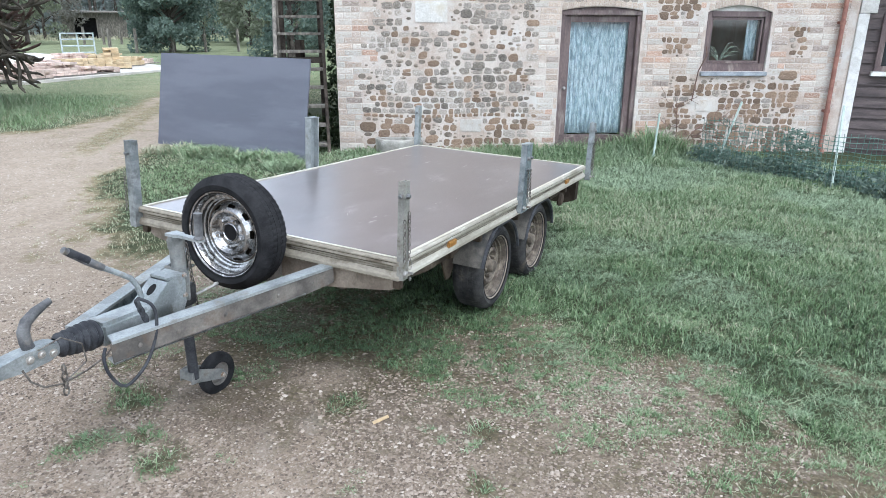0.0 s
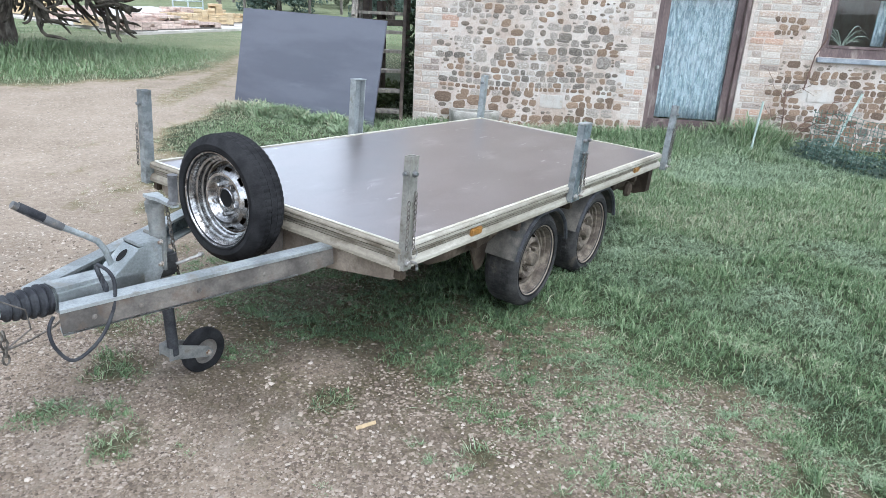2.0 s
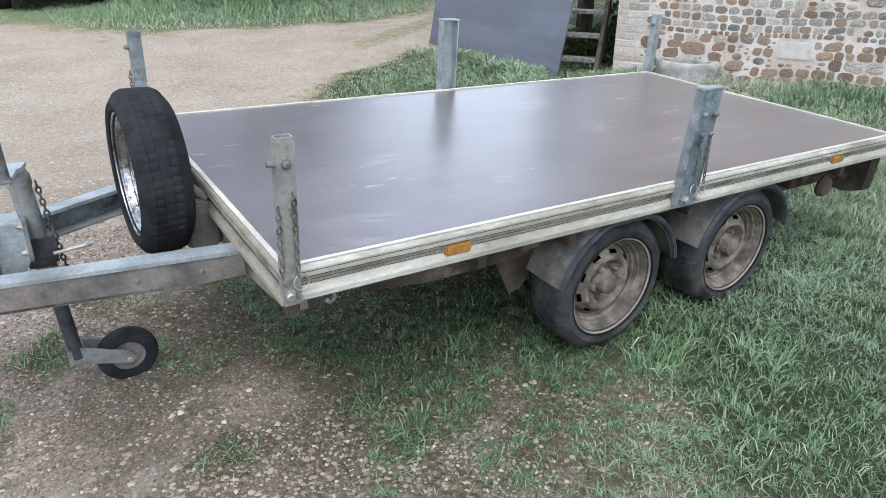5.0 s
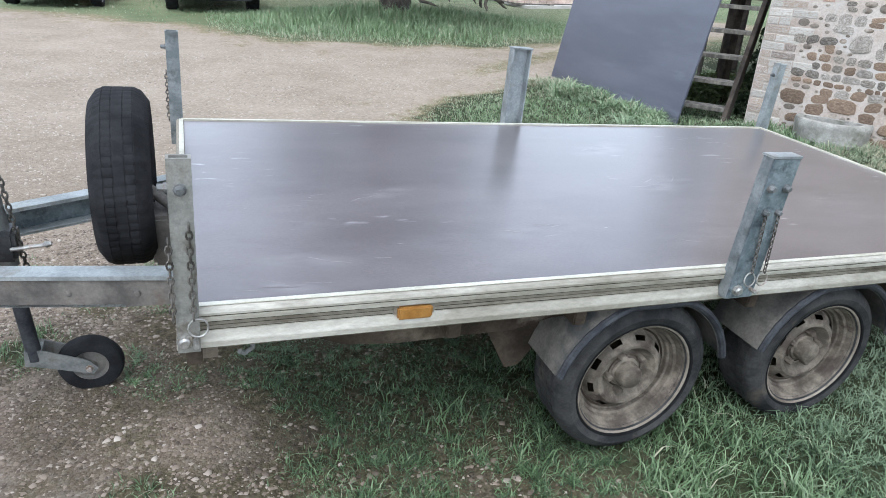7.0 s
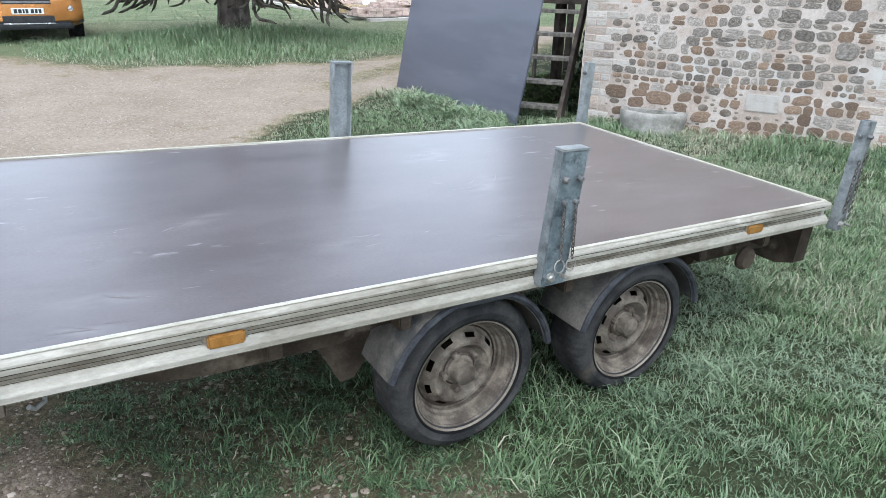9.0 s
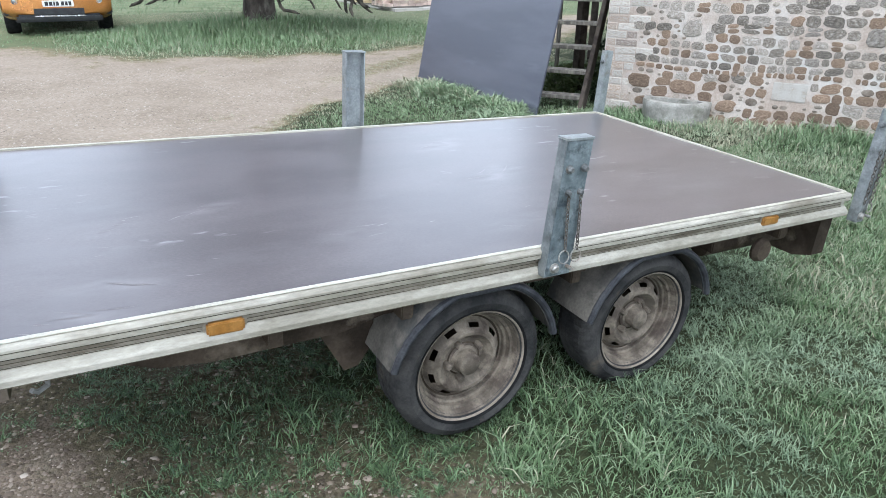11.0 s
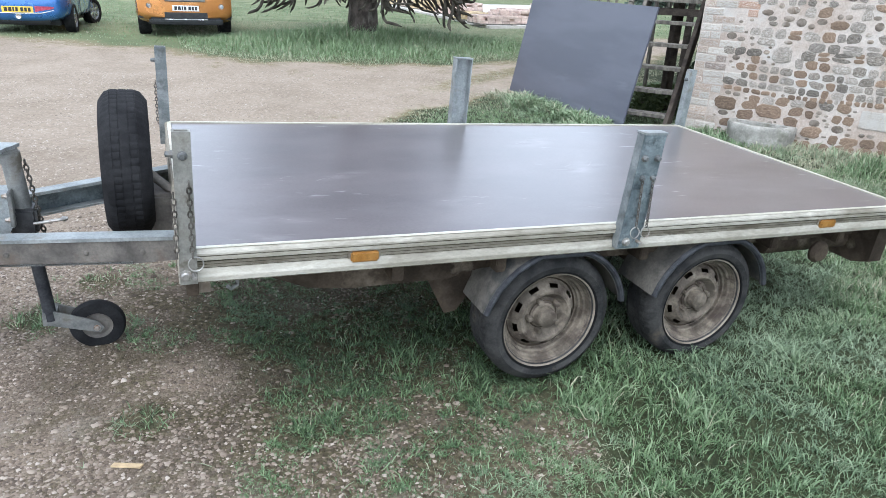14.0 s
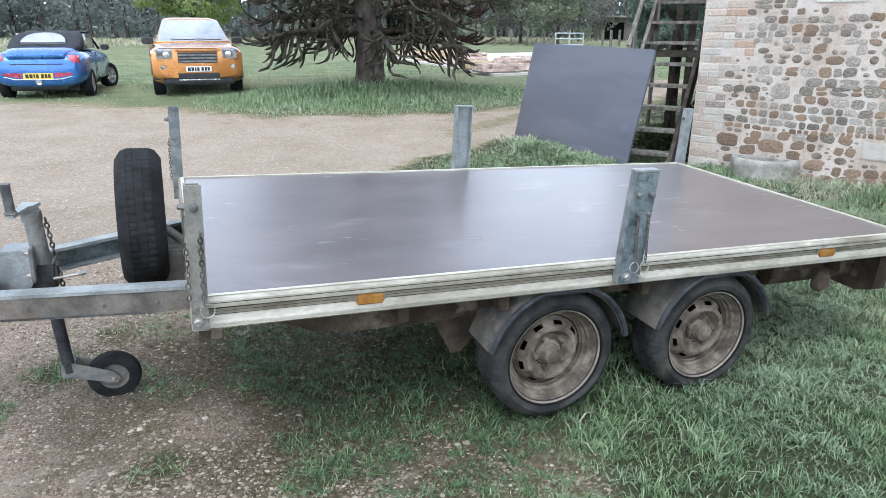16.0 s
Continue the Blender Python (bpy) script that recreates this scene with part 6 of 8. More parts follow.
def far_woods():
    """A belt of wood along the far side of the fields."""
    rs = random.Random(90)
    centres, radii, behind = [], [], []
    trunks = bmesh.new()
    for k in range(260):
        az = -60 + 150 * k / 260 + rs.uniform(-.3, .3)
        d = rs.uniform(88, 108)
        h = rs.uniform(9, 15)
        p = bearing(az, d)
        tube(trunks, [p + Vector((0, 0, -0.2)), p + Vector((rs.uniform(-.3, .3), 0, h * 0.8))], [0.22, 0.08], 5)
        for _ in range(13):
            t = rs.uniform(0.03, 1.0)
            centres.append(p + Vector((rs.uniform(-1, 1) * 2.4, rs.uniform(-1, 1) * 1.8, h * t)))
            radii.append(rs.uniform(0.9, 1.9) * (1.25 - 0.6 * t))
    tagged(part("far_woods_trunks", trunks, M["bark"]), "thin grey trunks of the far wood", "wood", kind="stuff")
    # a denser back row closes the wood
    for k in range(240):
        p = bearing(-60 + 150 * k / 240 + rs.uniform(-.3, .3), rs.uniform(114, 126))
        for j in range(12):
            behind.append(p + Vector((rs.uniform(-3, 3), rs.uniform(-2, 2), 0.4 + 11.5 * j / 12 + rs.uniform(-.5, .5))))
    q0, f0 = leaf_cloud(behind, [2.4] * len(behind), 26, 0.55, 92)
    tagged(mesh_from("back_woods", q0, f0, M["leaf_far"]), "rear belt of the woodland beyond the field, haze painted into its colour", "wood", kind="stuff")
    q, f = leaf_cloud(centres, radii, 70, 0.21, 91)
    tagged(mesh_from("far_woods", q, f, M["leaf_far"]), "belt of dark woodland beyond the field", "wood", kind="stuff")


far_woods()

# ---------------------------------------------------------------- concrete slab with stacks of bricks
bm = prism(bmesh.new(), [(8.69, 15.95), (15.11, 17.09), (19.95, 32.4), (9.57, 29.76)], 0.10, 0.235)
tagged(part("concrete_slab", bm, M["concrete"]), "pale concrete slab beyond the grass", "slab", kind="structure")
M["stack_pink"] = material("stacked_pink_brick", (0.46, 0.35, 0.30), (0.62, 0.50, 0.43), 0.9, 0.0, 4, 40, 0.3, by_object=0.12, by_island=0.22)
M["stack_buff"] = material("stacked_buff_brick", (0.48, 0.36, 0.21), (0.60, 0.48, 0.31), 0.9, 0.0, 4, 40, 0.3, by_object=0.10, by_island=0.2)


def brick_stack(base, turn, nx, ny, nz, mat, seed, ragged=0.0):
    rs = random.Random(seed)
    m = Matrix.Translation(base) @ pose(0, 0, 0, 0, 0, turn)
    ob = thing("brick_stack", "stack of %s bricks on the concrete slab" % ("pale buff" if mat == "stack_buff" else "pinkish red"), "bricks", m, "stacked bricks")
    bm = bmesh.new()
    for k in range(nz):
        for i in range(nx):
            for j in range(ny):
                if k > nz - 3 and rs.random() < ragged:
                    continue
                if 0 < k < nz - 2 and 0 < i < nx - 1 and 0 < j < ny - 1:
                    continue
                x, y = (i - nx / 2) * 0.225, (j - ny / 2) * 0.112
                box(bm, x + 0.004, x + 0.218, y + 0.004, y + 0.106, 0.04 + k * 0.07, 0.04 + k * 0.07 + 0.064, 0, pose(rs.uniform(-.008, .008), rs.uniform(-.008, .008), 0))
    rest = part("brick_pile", bm, M[mat], ob)
    tagged(rest, kind="stuff")
    part("pallet", box(bmesh.new(), -nx * 0.1125, nx * 0.1125, -ny * 0.056, ny * 0.056, 0.0, 0.035), M["old_wood"], ob, "low timber pallet")
    return ob


rs = random.Random(14)
STACKS = [(9.13, 16.74, 3, 5, 9, 3, "stack_pink", 0.5), (10.01, 17.0, -1, 6, 8, 5, "stack_pink", 0.6), (10.89, 17.09, 11, 4, 8, 3, "stack_pink", 0.6), (10.62, 18.24, 0, 4, 8, 5, "stack_pink", 0.4), (11.68, 17.18, -2, 5, 7, 2, "stack_pink", 0.6),
          (11.86, 18.24, 17, 4, 8, 5, "stack_buff", 0.2), (12.95, 18.55, -35, 3, 7, 6, "stack_buff", 0.2), (13.36, 18.5, -37, 2, 5, 9, "stack_buff", 0.2), (13.64, 18.3, -37, 2, 6, 5, "stack_buff", 0.2), (12.25, 18.9, 5, 4, 7, 7, "stack_pink", 0.5), (13.79, 19.38, 7, 4, 8, 6, "stack_buff", 0.6), (14.58, 19.56, 8, 5, 9, 4, "stack_buff", 0.6), (9.3, 18.32, 22, 5, 9, 3, "stack_buff", 0.5),
          (9.92, 21.4, 1, 5, 9, 3, "stack_pink", 0.5), (10.01, 22.9, -7, 5, 9, 4, "stack_buff", 0.4), (10.1, 24.48, 18, 5, 9, 4, "stack_buff", 0.5), (10.18, 26.07, -1, 5, 9, 3, "stack_pink", 0.4), (10.27, 27.65, 2, 5, 9, 4, "stack_buff", 0.5),
          (11.42, 26.6, 13, 5, 9, 5, "stack_buff", 0.4), (11.5, 23.96, -5, 5, 9, 4, "stack_pink", 0.5), (15.9, 20.26, 21, 5, 9, 2, "stack_pink", 0.6)]
for k, (x, y, a, nx, ny, nz, mat, rag) in enumerate(STACKS):
    brick_stack((x, y, 0.236), a + rs.uniform(-4, 4), nx, ny, nz, mat, 200 + k, rag)


# ---------------------------------------------------------------- old shed, field gate and fence
def old_shed():
    m = Matrix.Translation((45.0, 62.0, 0.16)) @ pose(0, 0, 0, 0, 0, -38) @ Matrix.Diagonal((1.8, 1.8, 1.3, 1))
    ob = thing("old_shed", "old grey boarded shed with a dark open doorway", "shed", m)
    for k in range(12):
        z = k * 0.155
        for a, b in ((-1.05, -0.45), (0.65, 2.2)):
            part("board", box(bmesh.new(), a, b, -0.03, 0.0, z, z + 0.148), M["old_wood"], ob)
    # black sheet paints the unlit inside of the shed
    part("doorway", box(bmesh.new(), -0.45, 0.65, 0.3, 0.35, 0, 1.5), M["gap_shade"], ob)
    part("lintel", box(bmesh.new(), -0.5, 0.7, -0.04, 0.02, 1.5, 1.86), M["old_wood"], ob)
    part("wall", box(bmesh.new(), -1.05, 2.2, 2.9, 3.0, 0, 1.86), M["old_wood"], ob)
    for x in (-1.05, 2.12):
        part("side_wall", box(bmesh.new(), x, x + 0.08, 0.01, 2.9, 0, 1.86), M["old_wood"], ob)
    part("roof", prism(bmesh.new(), [(-0.3, 1.87), (-0.3, 1.95), (3.2, 2.1), (3.2, 2.0)], -1.2, 2.35, Matrix([[0, 0, 1, 0], [1, 0, 0, 0], [0, 1, 0, 0], [0, 0, 0, 1]])), M["old_wood"], ob)
    return ob


old_shed()


M["gate_paint"] = material("dull_grey_green_gate_paint", (0.26, 0.31, 0.30), (0.40, 0.45, 0.44), 0.6)


def yard_gate():
    ob = thing("yard_gate", "dull grey-green tubular metal gate standing near the shed", "gate", Matrix.Translation((15.3, 22.7, 0.24)) @ pose(0, 0, 0, 0, 0, -34))
    for z in (0.12, 0.36, 0.6, 0.84, 1.05):
        part("bar", tube(bmesh.new(), [(-0.55, 0, z), (0.55, 0, z)], 0.028, 6), M["gate_paint"], ob)
    for x in (-0.55, 0.0, 0.55):
        part("upright", tube(bmesh.new(), [(x, 0, 0.0), (x, 0, 1.08)], 0.032, 6), M["gate_paint"], ob)
    return ob


yard_gate()
for az in (26, 27.3, 28.6, 29.9, 34.5, 35.8, 37, 38.5, 40):
    p = bearing(az, 56)
    tagged(part("fence_post", box(bmesh.new(), p.x - 0.07, p.x + 0.07, p.y - 0.07, p.y + 0.07, 0.05, 1.4, 0.01), M["old_wood"]), "weathered timber fence post in the field", "post", "field fence posts")
for k, x in enumerate((22.2, 23.3, 24.9, 26.4, 28.0)):
    p = Vector((x, 29.8 - 0.55 * (x - 22), 0.18))
    tagged(part("fence_post", box(bmesh.new(), p.x - 0.06, p.x + 0.06, p.y - 0.06, p.y + 0.06, 0.05, 1.4, 0.01), M["old_wood"]), "weathered timber fence post in front of the shed", "post", "yard fence posts")


# ---------------------------------------------------------------- green netting by the barn wall
M["net"] = material("green_netting", (0.055, 0.12, 0.095), (0.11, 0.19, 0.155), 0.6, 0.0, 20, 80, 0.0)
M["net_post"] = material("pale_green_stake", (0.30, 0.38, 0.34), (0.45, 0.52, 0.47), 0.6)


def netting():
    a, b, c = Vector((6.75, -0.55, 0)), Vector((5.95, -1.95, 0)), Vector((5.65, -3.4, 0))
    bm = bmesh.new()
    for p, q in ((a, b), (b, c)):
        n = int((q - p).length / 0.05)
        for i in range(n + 1):
            u = p.lerp(q, i / n)
            sway = 0.02 * math.sin(i * 0.9)
            tube(bm, [u + Vector((0, 0, 0.0)), u + Vector((sway, 0, 0.28)), u + Vector((0, sway, 0.58 + 0.03 * math.sin(i * 0.35)))], 0.0036, 3, False)
        for k in range(12):
            z = 0.02 + k * 0.05
            tube(bm, [p.lerp(q, t / 8) + Vector((0.015 * math.sin(t * 2 + k), 0, z + 0.012 * math.sin(t * 1.7 + k))) for t in range(9)], 0.0036, 3, False)
    net = tagged(part("garden_netting", bm, M["net"]), "green plastic garden netting strung between thin stakes", "netting", kind="stuff")
    for foot, top in (((6.62, -0.72, -0.1), (6.78, -0.95, 0.80)), ((5.86, -2.0, -0.1), (6.25, -2.0, 0.86)), ((6.55, 0.0, -0.1), (6.62, -0.02, 0.62))):
        tagged(part("garden_stake", tube(bmesh.new(), [foot, top], 0.013, 8), M["net_post"], smooth=True), "pale green leaning garden stake in the grass", "stake", "garden stakes")


netting()
q, f = leaf_cloud([(6.95 - 0.10 * k + 0.12 * math.sin(k * 2.1), -0.55 - 0.17 * k, 0.08 + 0.04 * math.sin(k * 1.3)) for k in range(18)], [0.19] * 18, 230, 0.028, 6, 0.8)
tagged(mesh_from("weeds", q, f, M["leaf_bush"]), "low green weeds behind the netting by the wall", "weeds", kind="stuff")
q, f = leaf_cloud([(6.45, -1.45, 0.30), (6.5, -1.6, 0.42), (6.42, -1.7, 0.25)], [0.2, 0.16, 0.2], 260, 0.022, 7, 0.9)
tagged(mesh_from("garden_shrub", q, f, M["leaf_bush"]), "small dark green shrub behind the netting", "shrub")
# ---------------------------------------------------------------- parked cars
M["car_orange"] = material("orange_car_paint", (0.56, 0.24, 0.065), (0.62, 0.28, 0.085), 0.24, 0.5, 2, 60, 0.0, (0.5, 0.2, 0.06), 0.1, 3, coat=0.8)
M["car_blue"] = material("bright_blue_car_paint", (0.035, 0.14, 0.42), (0.055, 0.185, 0.50), 0.26, 0.4, 2, 60, 0.0, coat=0.8)
M["car_black"] = material("black_car_trim", (0.015, 0.016, 0.018), (0.03, 0.032, 0.034), 0.6, 0.0, 10, 80, 0.1)
M["soft_top"] = material("black_fabric_hood", (0.018, 0.019, 0.024), (0.035, 0.037, 0.045), 0.9, 0.0, 8, 120, 0.3)
M["chrome"] = material("silver_trim", (0.55, 0.56, 0.58), (0.72, 0.73, 0.75), 0.25, 0.9, 8, 80, 0.0)
M["lamp_clear"] = material("clear_headlamp", (0.20, 0.21, 0.22), (0.50, 0.52, 0.53), 0.12, 0.6, 9, 12, 0.0)
M["pale_glass"] = material("tinted_pale_glass", (0.50, 0.53, 0.55), (0.66, 0.69, 0.71), 0.08, 0.6, 1.5, 2, 0.0, rough_spread=0.03)
M["rim_grey"] = material("grey_alloy", (0.16, 0.165, 0.17), (0.28, 0.285, 0.29), 0.35, 0.7, 8, 80, 0.0)
M["lamp_red"] = material("red_tail_lens", (0.30, 0.03, 0.06), (0.45, 0.08, 0.12), 0.2, 0.0, 12, 60, 0.0)
M["plate_white"] = material("white_number_plate", (0.72, 0.73, 0.70), (0.8, 0.8, 0.78), 0.4, 0.0, 10, 60, 0.0)
M["plate_yellow"] = material("yellow_number_plate", (0.75, 0.50, 0.05), (0.82, 0.58, 0.08), 0.4, 0.0, 10, 60, 0.0)


def section(bm, y, hw, z0, z1, e=0.4, n=28, cx=0.0):
    out = []
    for k in range(n):
        a = math.tau * k / n
        c, s = math.cos(a), math.sin(a)
        out.append(bm.verts.new((cx + hw * math.copysign(abs(c) ** e, c), y, (z0 + z1) / 2 + (z1 - z0) / 2 * math.copysign(abs(s) ** e, s))))
    return out


def loft(stations, e=0.4, n=28):
    bm = bmesh.new()
    rows = [section(bm, *st, e=e, n=n) for st in stations]
    for a, b in zip(rows, rows[1:]):
        for k in range(n):
            bm.faces.new((a[k], a[(k + 1) % n], b[(k + 1) % n], b[k]))
    bm.faces.new(rows[0])
    bm.faces.new(rows[-1][::-1])
    return bm


def car_wheel(car, x, y, r, w, mat, turn=0):
    s = 1 if x > 0 else -1
    m = Matrix.Translation((x, y, r)) @ pose(0, 0, 0, 0, 0, turn) @ pose(0, 0, 0, 0, 90 * s, 0)
    prof = [(r * 0.62, w / 2 - 0.02), (r * 0.70, w / 2), (r * 0.93, w / 2 - 0.005), (r, w / 2 - 0.04), (r, -w / 2 + 0.04), (r * 0.93, -w / 2), (r * 0.5, -w / 2)]
    wh = part("wheel", revolve(bmesh.new(), [(0.0, w / 2 - 0.05), (r * 0.15, w / 2 - 0.04), (r * 0.2, w / 2 - 0.06), (r * 0.55, w / 2 - 0.05), (r * 0.63, w / 2 - 0.015), (r * 0.66, w / 2 - 0.03), (r * 0.6, -w / 2)], 28, m), M["rim_grey"], car, "silver alloy car wheel", True)
    part("tyre", revolve(bmesh.new(), prof, 32, m), M["tyre"], wh, smooth=True)
    for k in range(6):
        part("spoke", box(bmesh.new(), r * 0.12, r * 0.62, -0.028, 0.028, w / 2 - 0.055, w / 2 - 0.025, 0.006, m @ pose(0, 0, 0, 0, 0, 60 * k)), mat, wh)
    return wh


def cut_arches(ob, wheels, r):
    """Round wheel arches cut out of a car body."""
    for x, y in wheels:
        cut = revolve(bmesh.new(), [(0.0, -0.32), (r, -0.32), (r, 0.32), (0.0, 0.32)], 28, Matrix.Translation((x, y, r * 0.88)) @ pose(0, 0, 0, 0, 90, 0))
        me = bpy.data.meshes.new("cutter")
        bmesh.ops.remove_doubles(cut, verts=cut.verts[:], dist=1e-5)
        bmesh.ops.recalc_face_normals(cut, faces=cut.faces[:])
        cut.to_mesh(me)
        cut.free()
        tool = bpy.data.objects.new("cutter", me)
        scene.collection.objects.link(tool)
        mod = ob.modifiers.new("arch", "BOOLEAN")
        mod.object, mod.operation, mod.solver = tool, "DIFFERENCE", "EXACT"
        bpy.context.view_layer.update()
        baked = bpy.data.meshes.new_from_object(ob.evaluated_get(bpy.context.evaluated_depsgraph_get()))
        ob.modifiers.clear()
        ob.data = baked
        bpy.data.objects.remove(tool)


def plate_bars(parent, m, w, mat):
    """A number plate whose characters are plain bars."""
    pl = part("number_plate", box(bmesh.new(), -w / 2, w / 2, -0.012, 0.0, -0.055, 0.055, 0.004, m), mat, parent, "number plate")
    for x0, x1 in ((-0.22, -0.165), (-0.15, -0.095), (-0.08, -0.05), (-0.035, 0.01), (0.05, 0.1), (0.115, 0.16), (0.175, 0.22)):
        part("bar", box(bmesh.new(), x0, x1, -0.015, -0.0125, -0.036, 0.036, 0, m), M["car_black"], pl)


def build_suv():
    # local: +y is the nose, x across, origin on the ground under the front axle
    nose = Vector((0.005, -1.0, 0)).normalized()
    m = frame_of((0.60, 13.48, 0.15), (nose.y, -nose.x, 0), nose, (0, 0, 1)) @ Matrix.Diagonal((0.93, 0.93, 0.93, 1))
    car = thing("off_road_car", "orange compact off-road car parked on grass, nose to the drive", "car", m)
    body = part("body", loft([(0.885, 0.70, 0.41, 0.90), (0.872, 0.83, 0.40, 0.955), (0.82, 0.915, 0.38, 0.99), (0.66, 0.945, 0.28, 1.025), (0.3, 0.958, 0.26, 1.065), (-0.1, 0.96, 0.26, 1.10), (-0.6, 0.955, 0.26, 1.125), (-2.6, 0.955, 0.26, 1.15), (-3.3, 0.93, 0.30, 1.15), (-3.5, 0.86, 0.36, 1.08)], 0.34, 44), M["car_orange"], car, "orange painted body", True)
    cut_arches(body, ((0.84, 0.0), (-0.84, 0.0), (0.84, -2.66), (-0.84, -2.66)), 0.40)
    part("cabin", loft([(-0.36, 0.81, 1.04, 1.125), (-0.98, 0.655, 1.04, 1.585), (-1.15, 0.64, 1.04, 1.635), (-2.2, 0.65, 1.04, 1.665), (-3.1, 0.64, 1.04, 1.64), (-3.42, 0.70, 1.04, 1.2)], 0.36, 36), M["car_orange"], car, "orange cabin and roof", True)
    # windscreen set just proud of the cabin's sloping front
    def pane(name, pts, th=0.012, mat=M["dark_glass"]):
        bm = bmesh.new()
        vs = [Vector(p) for p in pts]
        nn = (vs[1] - vs[0]).cross(vs[2] - vs[0]).normalized()
        a, b = [bm.verts.new(v) for v in vs], [bm.verts.new(v + nn * th) for v in vs]
        bm.faces.new(a[::-1])
        bm.faces.new(b)
        for i in range(len(a)):
            j = (i + 1) % len(a)
            bm.faces.new((a[i], a[j], b[j], b[i]))
        return part(name, bm, mat, car)
    pane("windscreen", [(-0.755, -0.345, 1.135), (0.755, -0.345, 1.135), (0.60, -0.96, 1.59), (-0.60, -0.96, 1.59)], 0.026, material("tinted_reflecting_windscreen", (0.50, 0.53, 0.55), (0.74, 0.77, 0.79), 0.07, 0.8, 0.7, 1.5, 0.0, rough_spread=0.03))
    for s in (-1, 1):
        pane("side_window", [(s * 0.735, -0.75, 1.16), (s * 0.735, -2.0, 1.16), (s * 0.675, -2.0, 1.52), (s * 0.675, -1.15, 1.52)], 0.01 * s)
        head = part("headlamp", loft([(0.882, 0.15, 0.80, 0.965), (0.84, 0.165, 0.79, 0.99), (0.66, 0.175, 0.785, 1.005)], 0.3, 20), M["lamp_clear"], car, "clear rectangular headlamp", True, Matrix.Translation((s * 0.655, 0.008, 0)))
        part("lamp_surround", box(bmesh.new(), s * 0.655 - 0.165, s * 0.655 + 0.165, 0.70, 0.887, 0.77, 0.788, 0.006), M["car_black"], car)
        part("bulb", revolve(bmesh.new(), [(0.0, 0.904), (0.062, 0.897), (0.066, 0.86)], 16, Matrix.Translation((-s * 0.03, 0, 0.885)) @ pose(0, 0, 0, -90, 0, 0)), M["chrome"], head, smooth=True)
        part("fog_lamp", revolve(bmesh.new(), [(0.0, 0.0), (0.04, -0.004), (0.05, 0.01), (0.055, -0.02)], 16, Matrix.Translation((s * 0.70, 0.888, 0.63)) @ pose(0, 0, 0, -90, 0, 0)), M["lamp_clear"], car, smooth=True)
        part("mirror", loft([(-0.36, 0.10, 1.085, 1.20), (-0.46, 0.125, 1.07, 1.225), (-0.52, 0.115, 1.08, 1.215)], 0.5, 16), M["car_black"], car, "black door mirror", True, Matrix.Translation((s * 0.965, 0, 0)))
        part("arch_trim", box(bmesh.new(), min(s * 0.66, s * 0.935), max(s * 0.66, s * 0.935), 0.42, 0.80, 0.37, 0.44, 0.03), M["car_black"], car, "black bumper corner")
        for y in (0.0, -2.66):
            car_wheel(car, s * 0.815, y, 0.355, 0.25, M["chrome"])
    part("grille", box(bmesh.new(), -0.415, 0.415, 0.80, 0.897, 0.69, 0.945, 0.02), M["car_black"], car, "dark grille with silver bars")
    for z in (0.725, 0.79, 0.855):
        part("grille_bar", box(bmesh.new(), -0.385, 0.385, 0.89, 0.912, z, z + 0.034, 0.006), M["rim_grey"], car)
    part("grille_surround", box(bmesh.new(), -0.44, 0.44, 0.82, 0.905, 0.947, 0.985, 0.012), M["car_orange"], car)
    part("lower_intake", box(bmesh.new(), -0.43, 0.43, 0.80, 0.894, 0.385, 0.515, 0.012), M["car_black"], car)
    part("bumper_skid", box(bmesh.new(), -0.72, 0.72, 0.60, 0.888, 0.27, 0.40, 0.04), M["car_black"], car, "black lower bumper")
    part("skid_plate", box(bmesh.new(), -0.42, 0.42, 0.74, 0.902, 0.355, 0.378, 0.008), M["chrome"], car)
    part("underbody", box(bmesh.new(), -0.75, 0.75, -3.3, 0.6, 0.24, 0.4, 0.02), M["car_black"], car)
    plate_bars(car, Matrix.Translation((0, 0.888, 0.585)) @ pose(0, 0, 0, 0, 0, 180), 0.52, M["plate_white"])
    for s in (-0.35, 0.2):
        part("wiper", tube(bmesh.new(), [(s - 0.25, -0.335, 1.165), (s + 0.28, -0.355, 1.178)], 0.012, 6), M["car_black"], car)
    part("bonnet_line", tube(bmesh.new(), [(-0.76, 0.70, 1.008), (-0.3, 0.78, 1.004), (0.3, 0.78, 1.004), (0.76, 0.70, 1.008)], 0.006, 6), M["car_black"], car)
    return car


build_suv()


